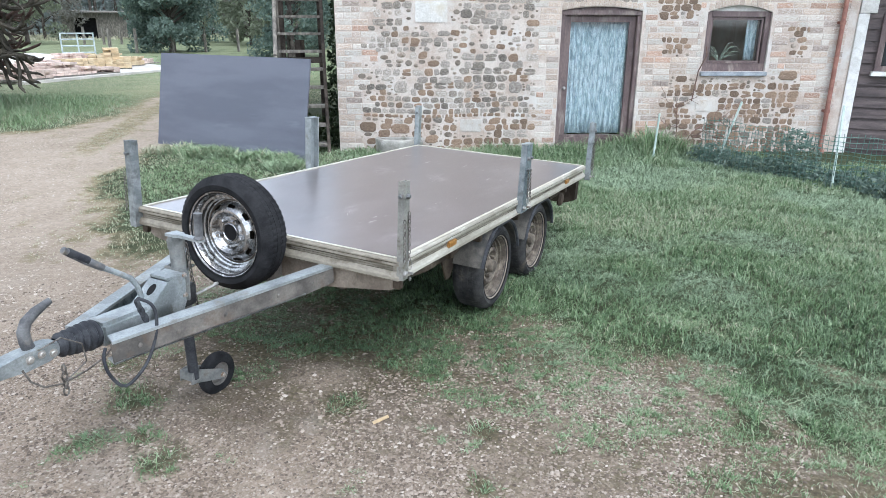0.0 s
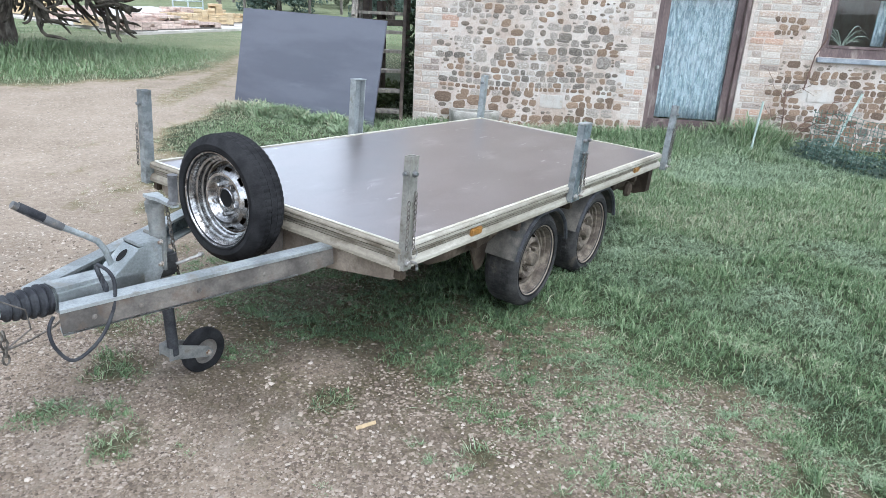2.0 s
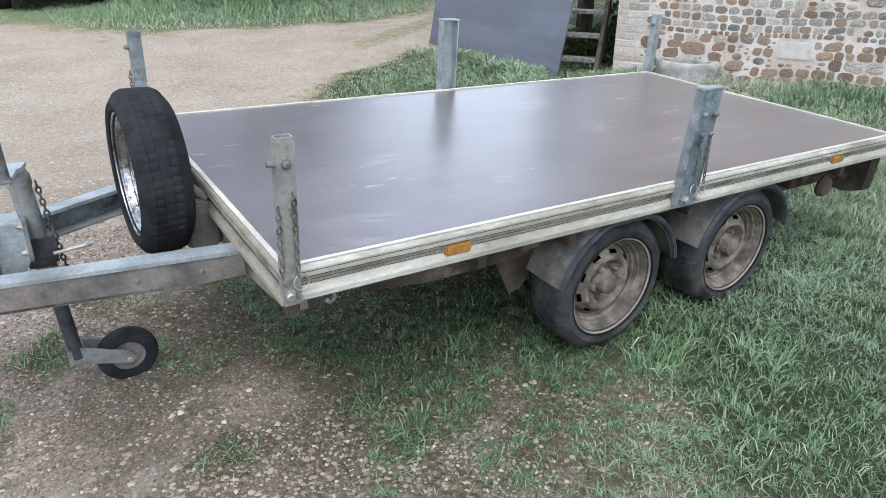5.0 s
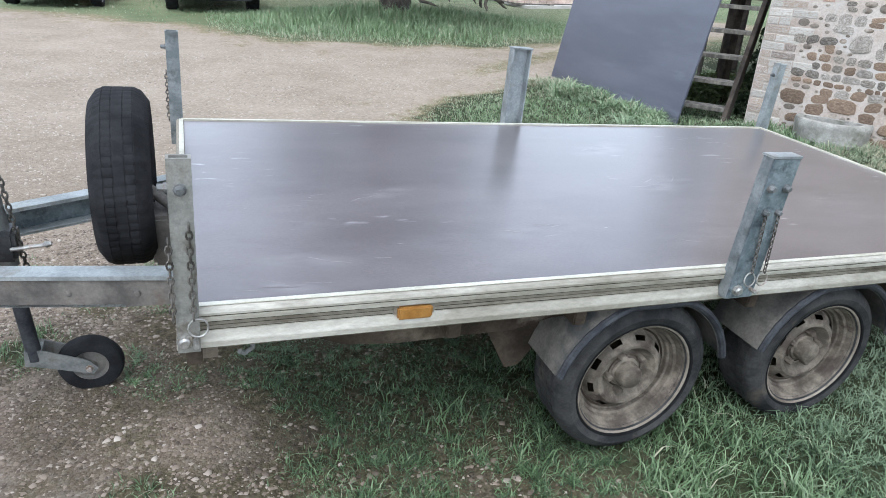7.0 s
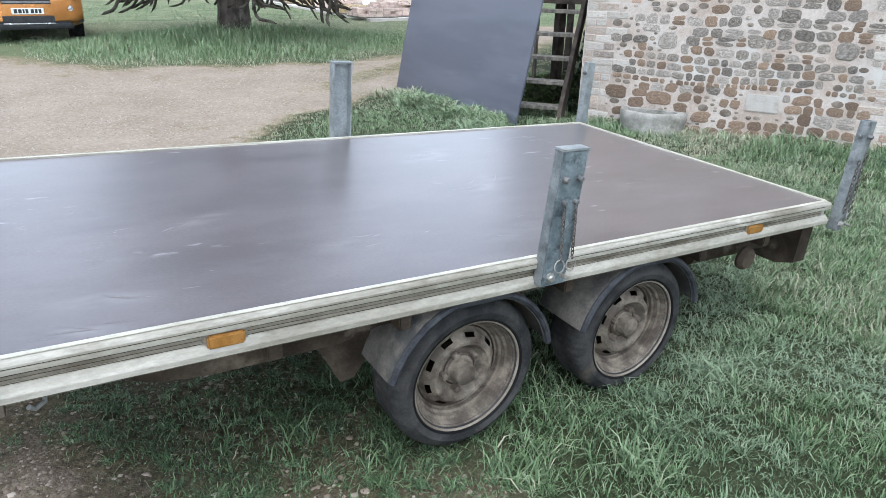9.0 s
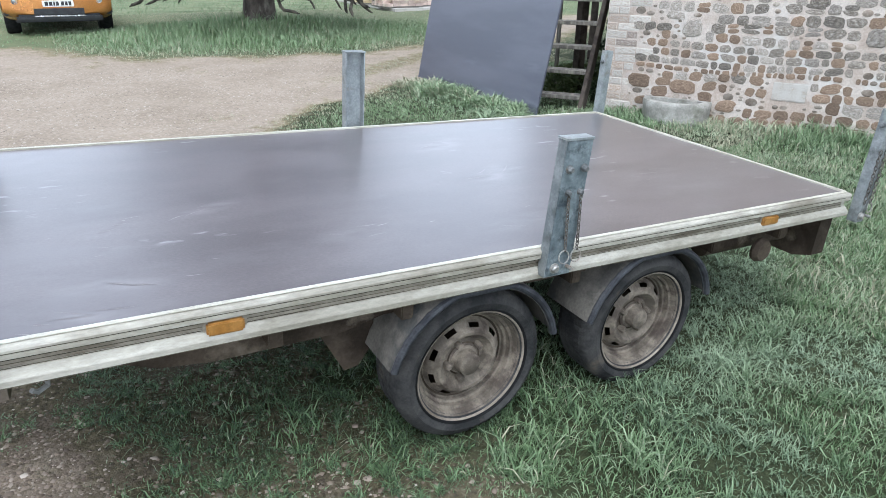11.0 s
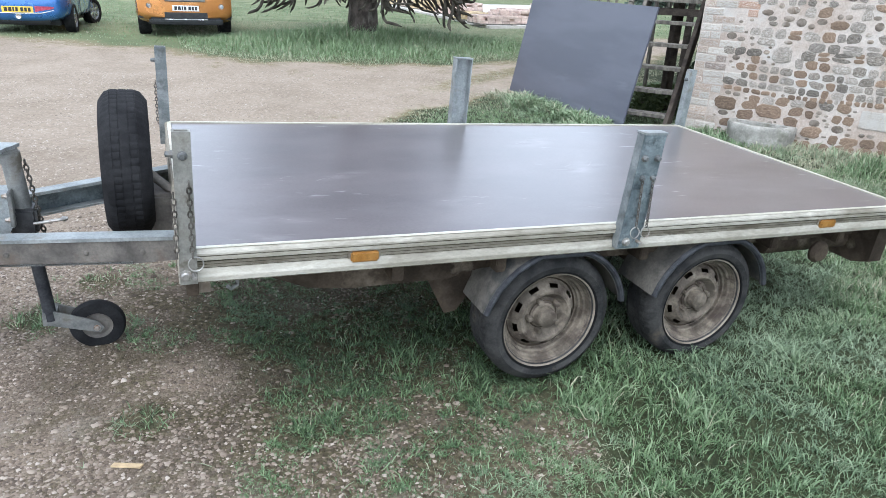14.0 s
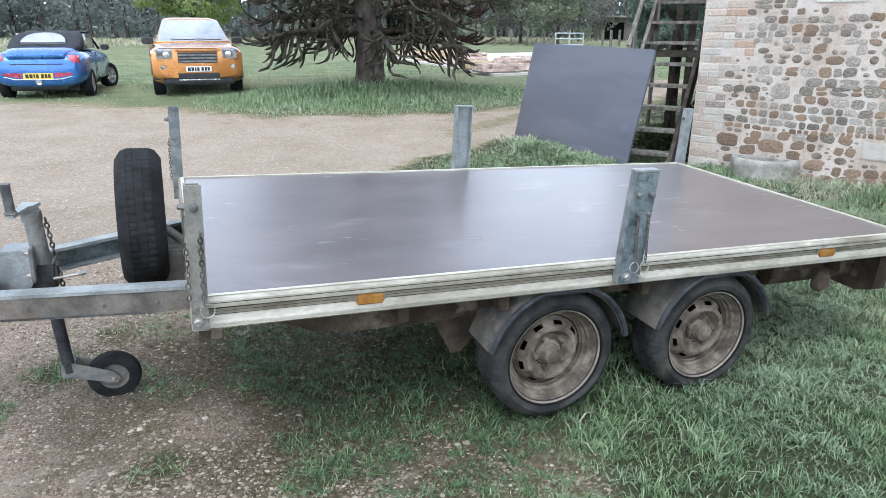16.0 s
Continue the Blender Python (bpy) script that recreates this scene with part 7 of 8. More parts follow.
def build_roadster():
    # local: +y is the nose; origin on the ground under the rear axle
    ahead = Vector((0.085, 0.99, 0)).normalized()
    m = frame_of((-2.2, 13.72, 0.14), (ahead.y, -ahead.x, 0), ahead, (0, 0, 1)) @ Matrix.Diagonal((0.97, 0.97, 0.97, 1))
    car = thing("small_convertible", "bright blue small convertible with black fabric hood, parked on grass", "car", m)
    body = part("body", loft([(-0.71, 0.50, 0.38, 0.66), (-0.69, 0.66, 0.32, 0.76), (-0.64, 0.735, 0.27, 0.86), (-0.5, 0.79, 0.24, 0.93), (-0.25, 0.825, 0.22, 0.965), (0.0, 0.84, 0.20, 0.965), (0.5, 0.835, 0.18, 0.94), (1.3, 0.83, 0.18, 0.92), (2.0, 0.825, 0.18, 0.92), (2.5, 0.80, 0.20, 0.86), (2.85, 0.70, 0.25, 0.74), (3.0, 0.5, 0.32, 0.62)], 0.52, 40), M["car_blue"], car, "rounded bright blue body", True)
    cut_arches(body, ((0.78, 0.0), (-0.78, 0.0), (0.78, 2.45), (-0.78, 2.45)), 0.335)
    part("boot_lid", loft([(-0.725, 0.44, 0.83, 0.862), (-0.70, 0.50, 0.80, 0.885), (-0.56, 0.54, 0.78, 0.945), (-0.40, 0.57, 0.78, 0.985), (-0.05, 0.60, 0.8, 1.0)], 0.45, 28), M["car_blue"], car, "blue boot lid with dark gap below", True)
    part("boot_gap", box(bmesh.new(), -0.46, 0.46, -0.714, -0.60, 0.685, 0.70, 0.004), M["car_black"], car)
    part("fabric_hood", loft([(0.02, 0.58, 0.90, 0.99), (0.14, 0.665, 0.90, 1.06), (0.34, 0.665, 0.90, 1.19), (0.56, 0.645, 0.90, 1.27), (0.88, 0.61, 0.90, 1.308), (1.25, 0.58, 0.90, 1.30), (1.45, 0.57, 0.90, 1.27)], 0.5, 32), M["soft_top"], car, "black fabric hood", True)
    bm = bmesh.new()
    outline = [(-0.41, 0.0), (-0.39, 0.35), (-0.31, 0.72), (-0.17, 0.95), (0.0, 1.0), (0.17, 0.95), (0.31, 0.72), (0.39, 0.35), (0.41, 0.0)]
    slope = [Vector((x, 0.115 + 0.335 * v, 1.055 + 0.185 * v)) for x, v in outline]
    a = [bm.verts.new(v + Vector((0, -0.022, 0.036))) for v in slope]
    b = [bm.verts.new(v + Vector((0, 0.03, -0.05))) for v in slope]
    bm.faces.new(a)
    bm.faces.new(b[::-1])
    for i in range(len(a)):
        bm.faces.new((a[i], a[(i + 1) % len(a)], b[(i + 1) % len(a)], b[i]))
    bmesh.ops.recalc_face_normals(bm, faces=bm.faces[:])
    part("rear_window", bm, M["pale_glass"], car, "pale clear rear window", True)
    for s in (-1, 1):
        part("side_window", prism(bmesh.new(), [(0.75, 0.94), (1.75, 0.94), (1.45, 1.24), (0.85, 1.25)], s * 0.60, s * 0.655, Matrix([[0, 0, 1, 0], [1, 0, 0, 0], [0, 1, 0, 0], [0, 0, 0, 1]])), M["lamp_clear"], car)
        part("windscreen_pillar", tube(bmesh.new(), [(s * 0.58, 1.42, 1.30), (s * 0.70, 1.95, 0.92)], 0.03, 8), M["car_black"], car, smooth=True)
        part("tail_lamp", loft([(-0.69, 0.06, 0.70, 0.81), (-0.63, 0.13, 0.65, 0.88), (-0.45, 0.14, 0.65, 0.89), (-0.33, 0.07, 0.72, 0.84)], 0.75, 20), M["lamp_red"], car, "rounded red tail lamp", True, Matrix.Translation((s * 0.62, 0.02, -0.02)))
        part("reflector", prism(bmesh.new(), [(0.29, 0.43), (0.60, 0.49), (0.62, 0.52), (0.56, 0.53), (0.29, 0.53)], 0.655, 0.712, Matrix([[s, 0, 0, 0], [0, 0, -1, 0], [0, 1, 0, 0], [0, 0, 0, 1]])), M["lamp_red"], car, "dark red bumper insert")
        part("bumper_line", tube(bmesh.new(), [(s * 0.74, -0.52, 0.56), (s * 0.60, -0.69, 0.46), (s * 0.40, -0.715, 0.41), (0, -0.725, 0.40)], 0.010, 6), M["chrome"], car, smooth=True)
        part("mirror", loft([(1.58, 0.07, 0.91, 1.0), (1.66, 0.09, 0.89, 1.02), (1.74, 0.06, 0.91, 1.0)], 0.7, 14), M["car_black"], car, "", True, Matrix.Translation((s * 0.88, 0, 0)))
        part("door_line", tube(bmesh.new(), [(s * 0.845, 0.62, 0.90), (s * 0.845, 0.60, 0.40), (s * 0.842, 0.72, 0.27)], 0.006, 6), M["car_black"], car)
        for y in (0.0, 2.45):
            car_wheel(car, s * 0.752, y, 0.29, 0.19, M["chrome"], -22 if y > 1 else 0)
    part("windscreen", prism(bmesh.new(), [(1.50, 1.28), (2.02, 0.93), (2.04, 0.94), (1.52, 1.30)], -0.58, 0.58, Matrix([[0, 0, 1, 0], [1, 0, 0, 0], [0, 1, 0, 0], [0, 0, 0, 1]])), M["dark_glass"], car)
    part("hood_cover", loft([(-0.02, 0.30, 0.97, 1.01), (0.1, 0.34, 0.97, 1.035), (0.2, 0.3, 0.97, 1.02)], 0.6, 18), M["car_black"], car, "", True)
    part("tow_cap", revolve(bmesh.new(), [(0.0, 0.0), (0.03, 0.0), (0.042, 0.006), (0.05, 0.0), (0.05, -0.03)], 18, Matrix.Translation((0, -0.722, 0.345)) @ pose(0, 0, 0, 90, 0, 0)), M["chrome"], car, smooth=True)
    part("rear_valance", box(bmesh.new(), -0.50, 0.50, -0.60, -0.3, 0.22, 0.30, 0.02), M["car_black"], car)
    part("underbody", box(bmesh.new(), -0.62, 0.62, -0.3, 2.7, 0.16, 0.3, 0.02), M["car_black"], car)
    plate_bars(car, Matrix.Translation((0, -0.712, 0.47)), 0.52, M["plate_yellow"])
    return car


build_roadster()
# ---------------------------------------------------------------- grass and stones on the ground
def blade_material(name, stops):
    m = bpy.data.materials.new(name)
    m.use_nodes = True
    n, l = m.node_tree.nodes, m.node_tree.links
    p = n["Principled BSDF"]
    at = n.new("ShaderNodeAttribute")
    at.attribute_name = "tone"
    r = n.new("ShaderNodeValToRGB")
    while len(r.color_ramp.elements) < len(stops):
        r.color_ramp.elements.new(0.5)
    for e, (pos, c) in zip(r.color_ramp.elements, stops):
        e.position, e.color = pos, (*c, 1)
    l.new(at.outputs["Fac"], r.inputs[0])
    wa = n.new("ShaderNodeAttribute")
    wa.attribute_name = "worn"
    mx = n.new("ShaderNodeMix")
    mx.data_type, mx.blend_type = "RGBA", "MIX"
    l.new(wa.outputs["Fac"], mx.inputs["Factor"])
    l.new(r.outputs[0], mx.inputs["A"])
    r2 = n.new("ShaderNodeValToRGB")
    for e, c in zip(r2.color_ramp.elements, ((0.05, 0.085, 0.05), (0.30, 0.38, 0.24))):
        e.color = (*c, 1)
    l.new(at.outputs["Fac"], r2.inputs[0])
    l.new(r2.outputs[0], mx.inputs["B"])
    l.new(mx.outputs["Result"], p.inputs["Base Color"])
    p.inputs["Roughness"].default_value = 0.55
    p.inputs["Specular IOR Level"].default_value = 0.35
    return m


GRASS = blade_material("grass_blades", ((0.0, (0.011, 0.017, 0.009)), (0.25, (0.048, 0.077, 0.038)), (0.5, (0.112, 0.178, 0.078)), (0.72, (0.185, 0.26, 0.132)), (0.88, (0.258, 0.32, 0.195)), (1.0, (0.375, 0.36, 0.25))))


def inside_barn(x, y):
    s = (x - CORNER.x) * ALONG.x + (y - CORNER.y) * ALONG.y
    d = (x - CORNER.x) * OUT.x + (y - CORNER.y) * OUT.y
    return (s > -0.02) & (s < 10.2) & (d < 0.01)


def meadow(name, label, n, x0, x1, y0, y1, lo, hi, width, seed, least=0.08, tone=(0.1, 0.85), lush=None, lean=0.55, keep=None, even=0.0):
    """Scatters n tries of curved three-piece grass blades where the ground is grassy."""
    rg = np.random.default_rng(seed)
    x, y = rg.uniform(x0, x1, n), rg.uniform(y0, y1, n)
    # tufts: draw blades towards clump centres
    wx, wy = 0.34 * fractal(x, y, 2.7, 101), 0.34 * fractal(x, y, 2.7, 105)
    cx, cy = np.floor((x + wx) / 0.105), np.floor((y + 0.4 * x + wy) / 0.105)
    h = np.sin(cx * 12.9898 + cy * 78.233) * 43758.5453
    h = h - np.floor(h)
    h2 = (h * 7919.0) % 1.0
    pull = rg.uniform(0.0, 0.7, n) * (h > 0.4)
    tx = (cx + 0.05 + 0.9 * h2) * 0.105 - wx
    ty = (cy + 0.05 + 0.9 * ((h * 611.0) % 1.0)) * 0.105 - wy - 0.4 * x
    x, y = x + (tx - x) * pull, y + (ty - y) * pull
    g = cover(x, y)
    ok = (rg.uniform(0, 1, n) < np.maximum(np.maximum(g, 0) ** 1.05, even)) & (g > least) & ~inside_barn(x, y)
    if keep is not None:
        ok &= keep(x, y)
    x, y, g, h = x[ok], y[ok], g[ok], h[ok]
    k = len(x)
    ln = rg.uniform(lo, hi, k) * (0.55 + 0.6 * h) * (0.5 + 0.5 * g)
    if lush is not None:
        ln = ln * lush(x, y)
    worn = smooth_step(0.46, 0.60, fractal(x, y, 0.75, 52)) * smooth_step(1.5, 2.4, x) * smooth_step(4.5, 3.0, y)
    worn = np.maximum(worn, 0.5 * smooth_step(0.55, 0.68, fractal(x, y, 2.3, 57)) * (y < 8))
    ln = ln * (1 - 0.45 * worn)
    z = height(x, y) - 0.004
    a, b = rg.uniform(0, math.tau, k), rg.uniform(0, math.tau, k)
    tilt = rg.uniform(0.15, 1.0, k) * lean * (1.6 + 0.9 * worn)
    w = width * rg.uniform(0.6, 1.3, k) * (0.7 + 0.3 * ln / max(hi, 1e-6))
    dx, dy, px, py = np.cos(a), np.sin(a), np.cos(b), np.sin(b)
    base = np.stack([x, y, z], 1)
    side = np.stack([px * w, py * w, 0 * w], 1)
    mid = base + np.stack([dx * tilt * 0.38 * ln, dy * tilt * 0.38 * ln, ln * 0.60], 1)
    top = base + np.stack([dx * tilt * ln, dy * tilt * ln, ln * (1.0 - 0.35 * np.minimum(tilt, 1))], 1)
    v = np.stack([base - side, base + side, mid + side * 0.75, mid - side * 0.75, top], 1).reshape(-1, 3)
    i = np.arange(k)[:, None] * 5
    f = np.concatenate([i + np.array([[0, 1, 2]]), i + np.array([[0, 2, 3]]), i + np.array([[3, 2, 4]])], 0)
    ob = mesh_from(name, v, f, GRASS, label, "grass", "stuff")
    patch = fractal(x, y, 0.9, 61)
    patch = np.clip(0.5 + 1.5 * (patch - 0.5) + 0.7 * (fractal(x, y, 3.2, 66) - 0.5), 0, 1)
    # tone drops over the earth and by the wheels: trailer shade in colour
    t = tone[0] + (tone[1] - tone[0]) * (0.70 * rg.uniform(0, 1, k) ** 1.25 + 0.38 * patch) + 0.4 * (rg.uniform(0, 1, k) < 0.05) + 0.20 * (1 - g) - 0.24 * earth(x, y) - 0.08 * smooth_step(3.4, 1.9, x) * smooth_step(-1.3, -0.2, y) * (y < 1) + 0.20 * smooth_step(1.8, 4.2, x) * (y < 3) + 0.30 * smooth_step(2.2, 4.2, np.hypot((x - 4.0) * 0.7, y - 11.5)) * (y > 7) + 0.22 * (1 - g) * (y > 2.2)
    t = np.clip(t, 0, 1)
    at = ob.data.attributes.new("tone", "FLOAT", "POINT")
    at.data.foreach_set("value", np.repeat(t, 5).astype(np.float32))
    at = ob.data.attributes.new("worn", "FLOAT", "POINT")
    at.data.foreach_set("value", np.repeat(worn, 5).astype(np.float32))
    return ob


def lush_near(x, y):
    s = (x - CORNER.x) * OUT.x + (y - CORNER.y) * OUT.y
    wall = 1 + 1.6 * smooth_step(0.9, 0.1, s) * (y < 3.9)
    board = 1 + 0.9 * smooth_step(0.6, 0.1, np.abs(x - 4.36)) * smooth_step(3.4, 3.9, y) * smooth_step(7.0, 6.4, y)
    right = 1 + 0.7 * smooth_step(3.6, 5.5, x) * smooth_step(1.5, 0.0, y)
    under = 1 + 0.35 * smooth_step(0.6, 0.0, np.abs(y - 0.1)) * smooth_step(0.9, 1.4, x)
    return wall * board * right * under


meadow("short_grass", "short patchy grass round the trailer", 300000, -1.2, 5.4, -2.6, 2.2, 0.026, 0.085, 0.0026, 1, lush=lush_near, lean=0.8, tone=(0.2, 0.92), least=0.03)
meadow("outer_grass", "short patchy grass beside the barn", 46000, 5.4, 7.4, -3.2, 2.2, 0.03, 0.085, 0.0034, 6, lush=lush_near, lean=0.7)
meadow("back_grass", "short patchy grass behind the walk", 90000, -1.0, 9.0, -9.0, -2.6, 0.03, 0.085, 0.0065, 21, lean=0.8, tone=(0.3, 0.95), keep=lambda x, y: (x < 5.4) | (y < -3.2))
meadow("yard_grass", "green grass between trailer, board and barn", 130000, 0.5, 7.5, 2.2, 8.2, 0.022, 0.058, 0.0036, 2, lush=lush_near, tone=(0.52, 1.0), lean=0.8)
meadow("verge_grass", "tall green grass round the monkey puzzle tree", 105000, 0.4, 12.0, 7.6, 17.5, 0.07, 0.22, 0.007, 3, lush=lambda x, y: 0.13 + 0.85 * smooth_step(3.0, 0.8, np.hypot((x - 4.0) * 0.62, (y - 11.7) * 0.8)) + 1.1 * smooth_step(1.6, 0.4, np.hypot((x - 4.15) * 0.6, y - 12.4)), tone=(0.58, 0.92), lean=0.75)
meadow("far_grass", "rough grass where the cars stand", 40000, -12.0, 22.0, 11.0, 26.0, 0.02, 0.06, 0.012, 4, keep=lambda x, y: (y > 17.2) | (x < 0.6) | (x > 11.9), tone=(0.38, 0.58))
meadow("field_grass", "pale rough field grass", 20000, -30.0, 60.0, 55.0, 88.0, 0.1, 0.45, 0.05, 5, tone=(0.75, 1.0))
# a few long tufts
TUFTS = ((0.75, 0.35), (0.9, 0.05), (1.35, -0.15), (0.62, -0.25), (2.35, -0.1), (1.7, -0.35), (0.28, 1.15), (4.15, 6.2), (4.22, 5.85), (4.12, 5.5), (4.24, 5.15), (4.25, 4.6), (4.26, 4.2), (4.05, 3.9))


def near_tuft(x, y):
    m = np.zeros(np.shape(x), bool)
    for tx, ty in TUFTS:
        m |= np.hypot(x - tx, y - ty) < (0.11 if ty < 3 else 0.2)
    return m


meadow("grass_tufts", "long grass tufts beside the trailer", 42000, 0.1, 3.0, -0.6, 1.5, 0.08, 0.17, 0.003, 7, least=0.0, keep=near_tuft, lean=0.85, tone=(0.4, 1.0))
meadow("board_grass", "pale long grass blades at the leaning board's foot", 15000, 3.85, 4.6, 3.6, 6.7, 0.09, 0.22, 0.0085, 8, least=0.0, keep=near_tuft, lean=1.0, tone=(0.62, 1.0))


meadow("seedling_grass", "tiny grass seedlings and moss tufts among the gravel", 260000, -1.3, 2.2, -2.2, 1.9, 0.022, 0.058, 0.0022, 19, least=-1.0, even=0.85, lean=1.1, tone=(0.3, 0.85),
       keep=lambda x, y: (fractal(x, y, 5.5, 150) + 0.30 * smooth_step(-0.5, 0.6, x + 0.15 * y) + 0.10 * (fractal(x, y, 21.0, 151) - 0.5) > 0.70) & (cover(x, y) < 0.72) & (pale_soil(x, y) < 0.4))
meadow("straw", "dry straw bits and dead grass lying on bare soil", 60000, -1.2, 2.0, -2.2, 1.6, 0.015, 0.045, 0.0018, 9, least=0.02, keep=lambda x, y: cover(x, y) < 0.6, lean=3.0, tone=(0.85, 1.0))


def pebbles(name, label, n, x0, x1, y0, y1, lo, hi, seed, mat="pebble"):
    """Loose low stones, eight-sided lumps pressed into the ground."""
    rg = np.random.default_rng(seed)
    x, y = rg.uniform(x0, x1, n), rg.uniform(y0, y1, n)
    ok = (rg.uniform(0, 1, n) > cover(x, y) * 2.0) & (rg.uniform(0, 1, n) > 0.55 * earth(x, y)) & (drive_distance(x, y) > -0.9) & ~inside_barn(x, y)
    x, y = x[ok], y[ok]
    k = len(x)
    s = lo + (hi - lo) * rg.uniform(0, 1, k) ** 3
    a = rg.uniform(0, math.tau, k)
    z = height(x, y)
    ring = []
    for j in range(5):
        b = a + j * math.tau / 5
        r = s * rg.uniform(0.5, 1.3, k)
        ring.append(np.stack([x + r * np.cos(b), y + 0.8 * r * np.sin(b), z - 0.002 + 0 * r], 1))
    top = np.stack([x + s * rg.uniform(-.2, .2, k), y + s * rg.uniform(-.2, .2, k), z + s * rg.uniform(0.3, 0.6, k)], 1)
    mid = []
    for j in range(5):
        mid.append(np.stack([x, y, z], 1) + (ring[j] - np.stack([x, y, z], 1)) * 0.78 + np.stack([0 * s, 0 * s, s * rg.uniform(0.25, 0.5, k)], 1))
    v = np.stack(ring + mid + [top], 1).reshape(-1, 3)
    i = np.arange(k)[:, None] * 11
    f = []
    for j in range(5):
        q = (j + 1) % 5
        f += [i + np.array([[j, q, 5 + q]]), i + np.array([[j, 5 + q, 5 + j]]), i + np.array([[5 + j, 5 + q, 10]])]
    return mesh_from(name, v, np.concatenate(f, 0), M[mat], label, "gravel", "stuff")


def flint(name, stops):
    """Stones that each take one colour of a ramp."""
    m = bpy.data.materials.new(name)
    m.use_nodes = True
    pn, pl = m.node_tree.nodes, m.node_tree.links
    pr = pn.new("ShaderNodeValToRGB")
    for e in range(3):
        pr.color_ramp.elements.new(0.5)
    for e, (pos, c) in zip(pr.color_ramp.elements, stops):
        e.position, e.color = pos, (*c, 1)
    pl.new(pn.new("ShaderNodeNewGeometry").outputs["Random Per Island"], pr.inputs[0])
    pl.new(pr.outputs[0], pn["Principled BSDF"].inputs["Base Color"])
    pn["Principled BSDF"].inputs["Roughness"].default_value = 0.8
    return m


M["pebble"] = flint("mixed_flint_gravel", ((0.0, (0.07, 0.052, 0.037)), (0.3, (0.148, 0.112, 0.081)), (0.65, (0.235, 0.186, 0.142)), (0.92, (0.315, 0.263, 0.21)), (1.0, (0.43, 0.375, 0.315))))
M["pebble_pale"] = flint("dry_pale_gravel", ((0.0, (0.17, 0.135, 0.10)), (0.3, (0.30, 0.245, 0.19)), (0.65, (0.40, 0.335, 0.27)), (0.92, (0.43, 0.37, 0.305)), (1.0, (0.48, 0.425, 0.365))))
pebbles("gravel", "loose mixed flint gravel on the drive", 17000, -2.2, 1.6, -1.9, 2.8, 0.004, 0.016, 11)
pebbles("drive_gravel", "loose mixed gravel on the far drive", 1600, -5.0, 6.0, 2.8, 11.0, 0.006, 0.016, 12, "pebble_pale")
def chips(name, label, n, x0, x1, y0, y1, lo, hi, seed, mat="pebble"):
    """Very small angular chips: five faces to a point."""
    rg = np.random.default_rng(seed)
    x, y = rg.uniform(x0, x1, n), rg.uniform(y0, y1, n)
    ok = (rg.uniform(0, 1, n) > cover(x, y) * 2.2) & (rg.uniform(0, 1, n) > 0.6 * earth(x, y)) & (rg.uniform(0, 1, n) < 0.25 + 0.75 * smooth_step(0.40, 0.60, fractal(x, y, 2.4, 131))) & ~inside_barn(x, y)
    x, y = x[ok], y[ok]
    k = len(x)
    s = lo + (hi - lo) * rg.uniform(0, 1, k) ** 2
    z, a = height(x, y), rg.uniform(0, math.tau, k)
    ring = [np.stack([x + s * rg.uniform(0.6, 1.3, k) * np.cos(a + j * math.tau / 4), y + s * rg.uniform(0.6, 1.3, k) * np.sin(a + j * math.tau / 4), z + rg.uniform(-0.002, 0.3, k) * s], 1) for j in range(4)]
    top = np.stack([x + s * rg.uniform(-.3, .3, k), y + s * rg.uniform(-.3, .3, k), z + s * rg.uniform(0.4, 0.9, k)], 1)
    v = np.stack(ring + [top], 1).reshape(-1, 3)
    i = np.arange(k)[:, None] * 5
    f = np.concatenate([i + np.array([[j, (j + 1) % 4, 4]]) for j in range(4)], 0)
    return mesh_from(name, v, f, M[mat], label, "gravel", "stuff")


chips("gravel_chips", "fine crushed chips among the drive's gravel", 210000, -1.9, 1.3, -1.7, 2.2, 0.003, 0.010, 13)
chips("far_chips", "loose stone chips on the far drive", 40000, -4.0, 4.5, 2.2, 8.6, 0.005, 0.013, 15, "pebble_pale")
bm = prism(bmesh.new(), [(-0.045, -0.007), (0.04, -0.009), (0.045, 0.006), (-0.04, 0.008)], 0.0, 0.006, Matrix.Translation((-0.205, -0.045, 0.066)) @ pose(0, 0, 0, 0, 3, -18))
tagged(part("wood_chip", bm, M["stack_buff"]), "pale splinter of wood lying on the gravel", "wood chip")
# ---------------------------------------------------------------- pieces of the barn wall
def is_brick(s, z):
    if s < (0.24 if int((z + 0.03) / 0.077) % 2 else 0.33) + (0.14 if z > 1.42 or 0.60 < z < 0.75 else 0.0) or 2.69 - 0.06 * (int((z + 0.03) / 0.077) % 2) < s < DOOR[0] or s > 6.32:
        return True
    if s > DOOR[1]:
        if 4.28 < s < 4.72 and 1.27 < z < 1.52 or 4.2 < s < 4.8 and z > 1.74 or 6.0 < s < 6.30 and 1.27 < z < 1.67:
            return False
        return z > 1.02 or s < 4.38 + 0.1 * (int((z + 0.03) / 0.077) % 2)
    return 0.28 < s < 0.52 and 1.21 < z < 1.36


def blocked(s0, s1, z0, z1):
    for a, b, c, d in ((DOOR[0] - 0.0, DOOR[1] + 0.0, -1, DOOR[3] + 0.07), (WINDOW[0] - 0.01, WINDOW[1] + 0.01, WINDOW[2] - 0.07, WINDOW[3] + 0.10), (1.03, 1.48, 1.69, 1.98), (1.64, 1.95, 0.27, 0.46), (4.86, 5.16, 0.55, 0.72)):
        if s1 > a and s0 < b and z1 > c and z0 < d:
            return True
    return s1 > WALL_END


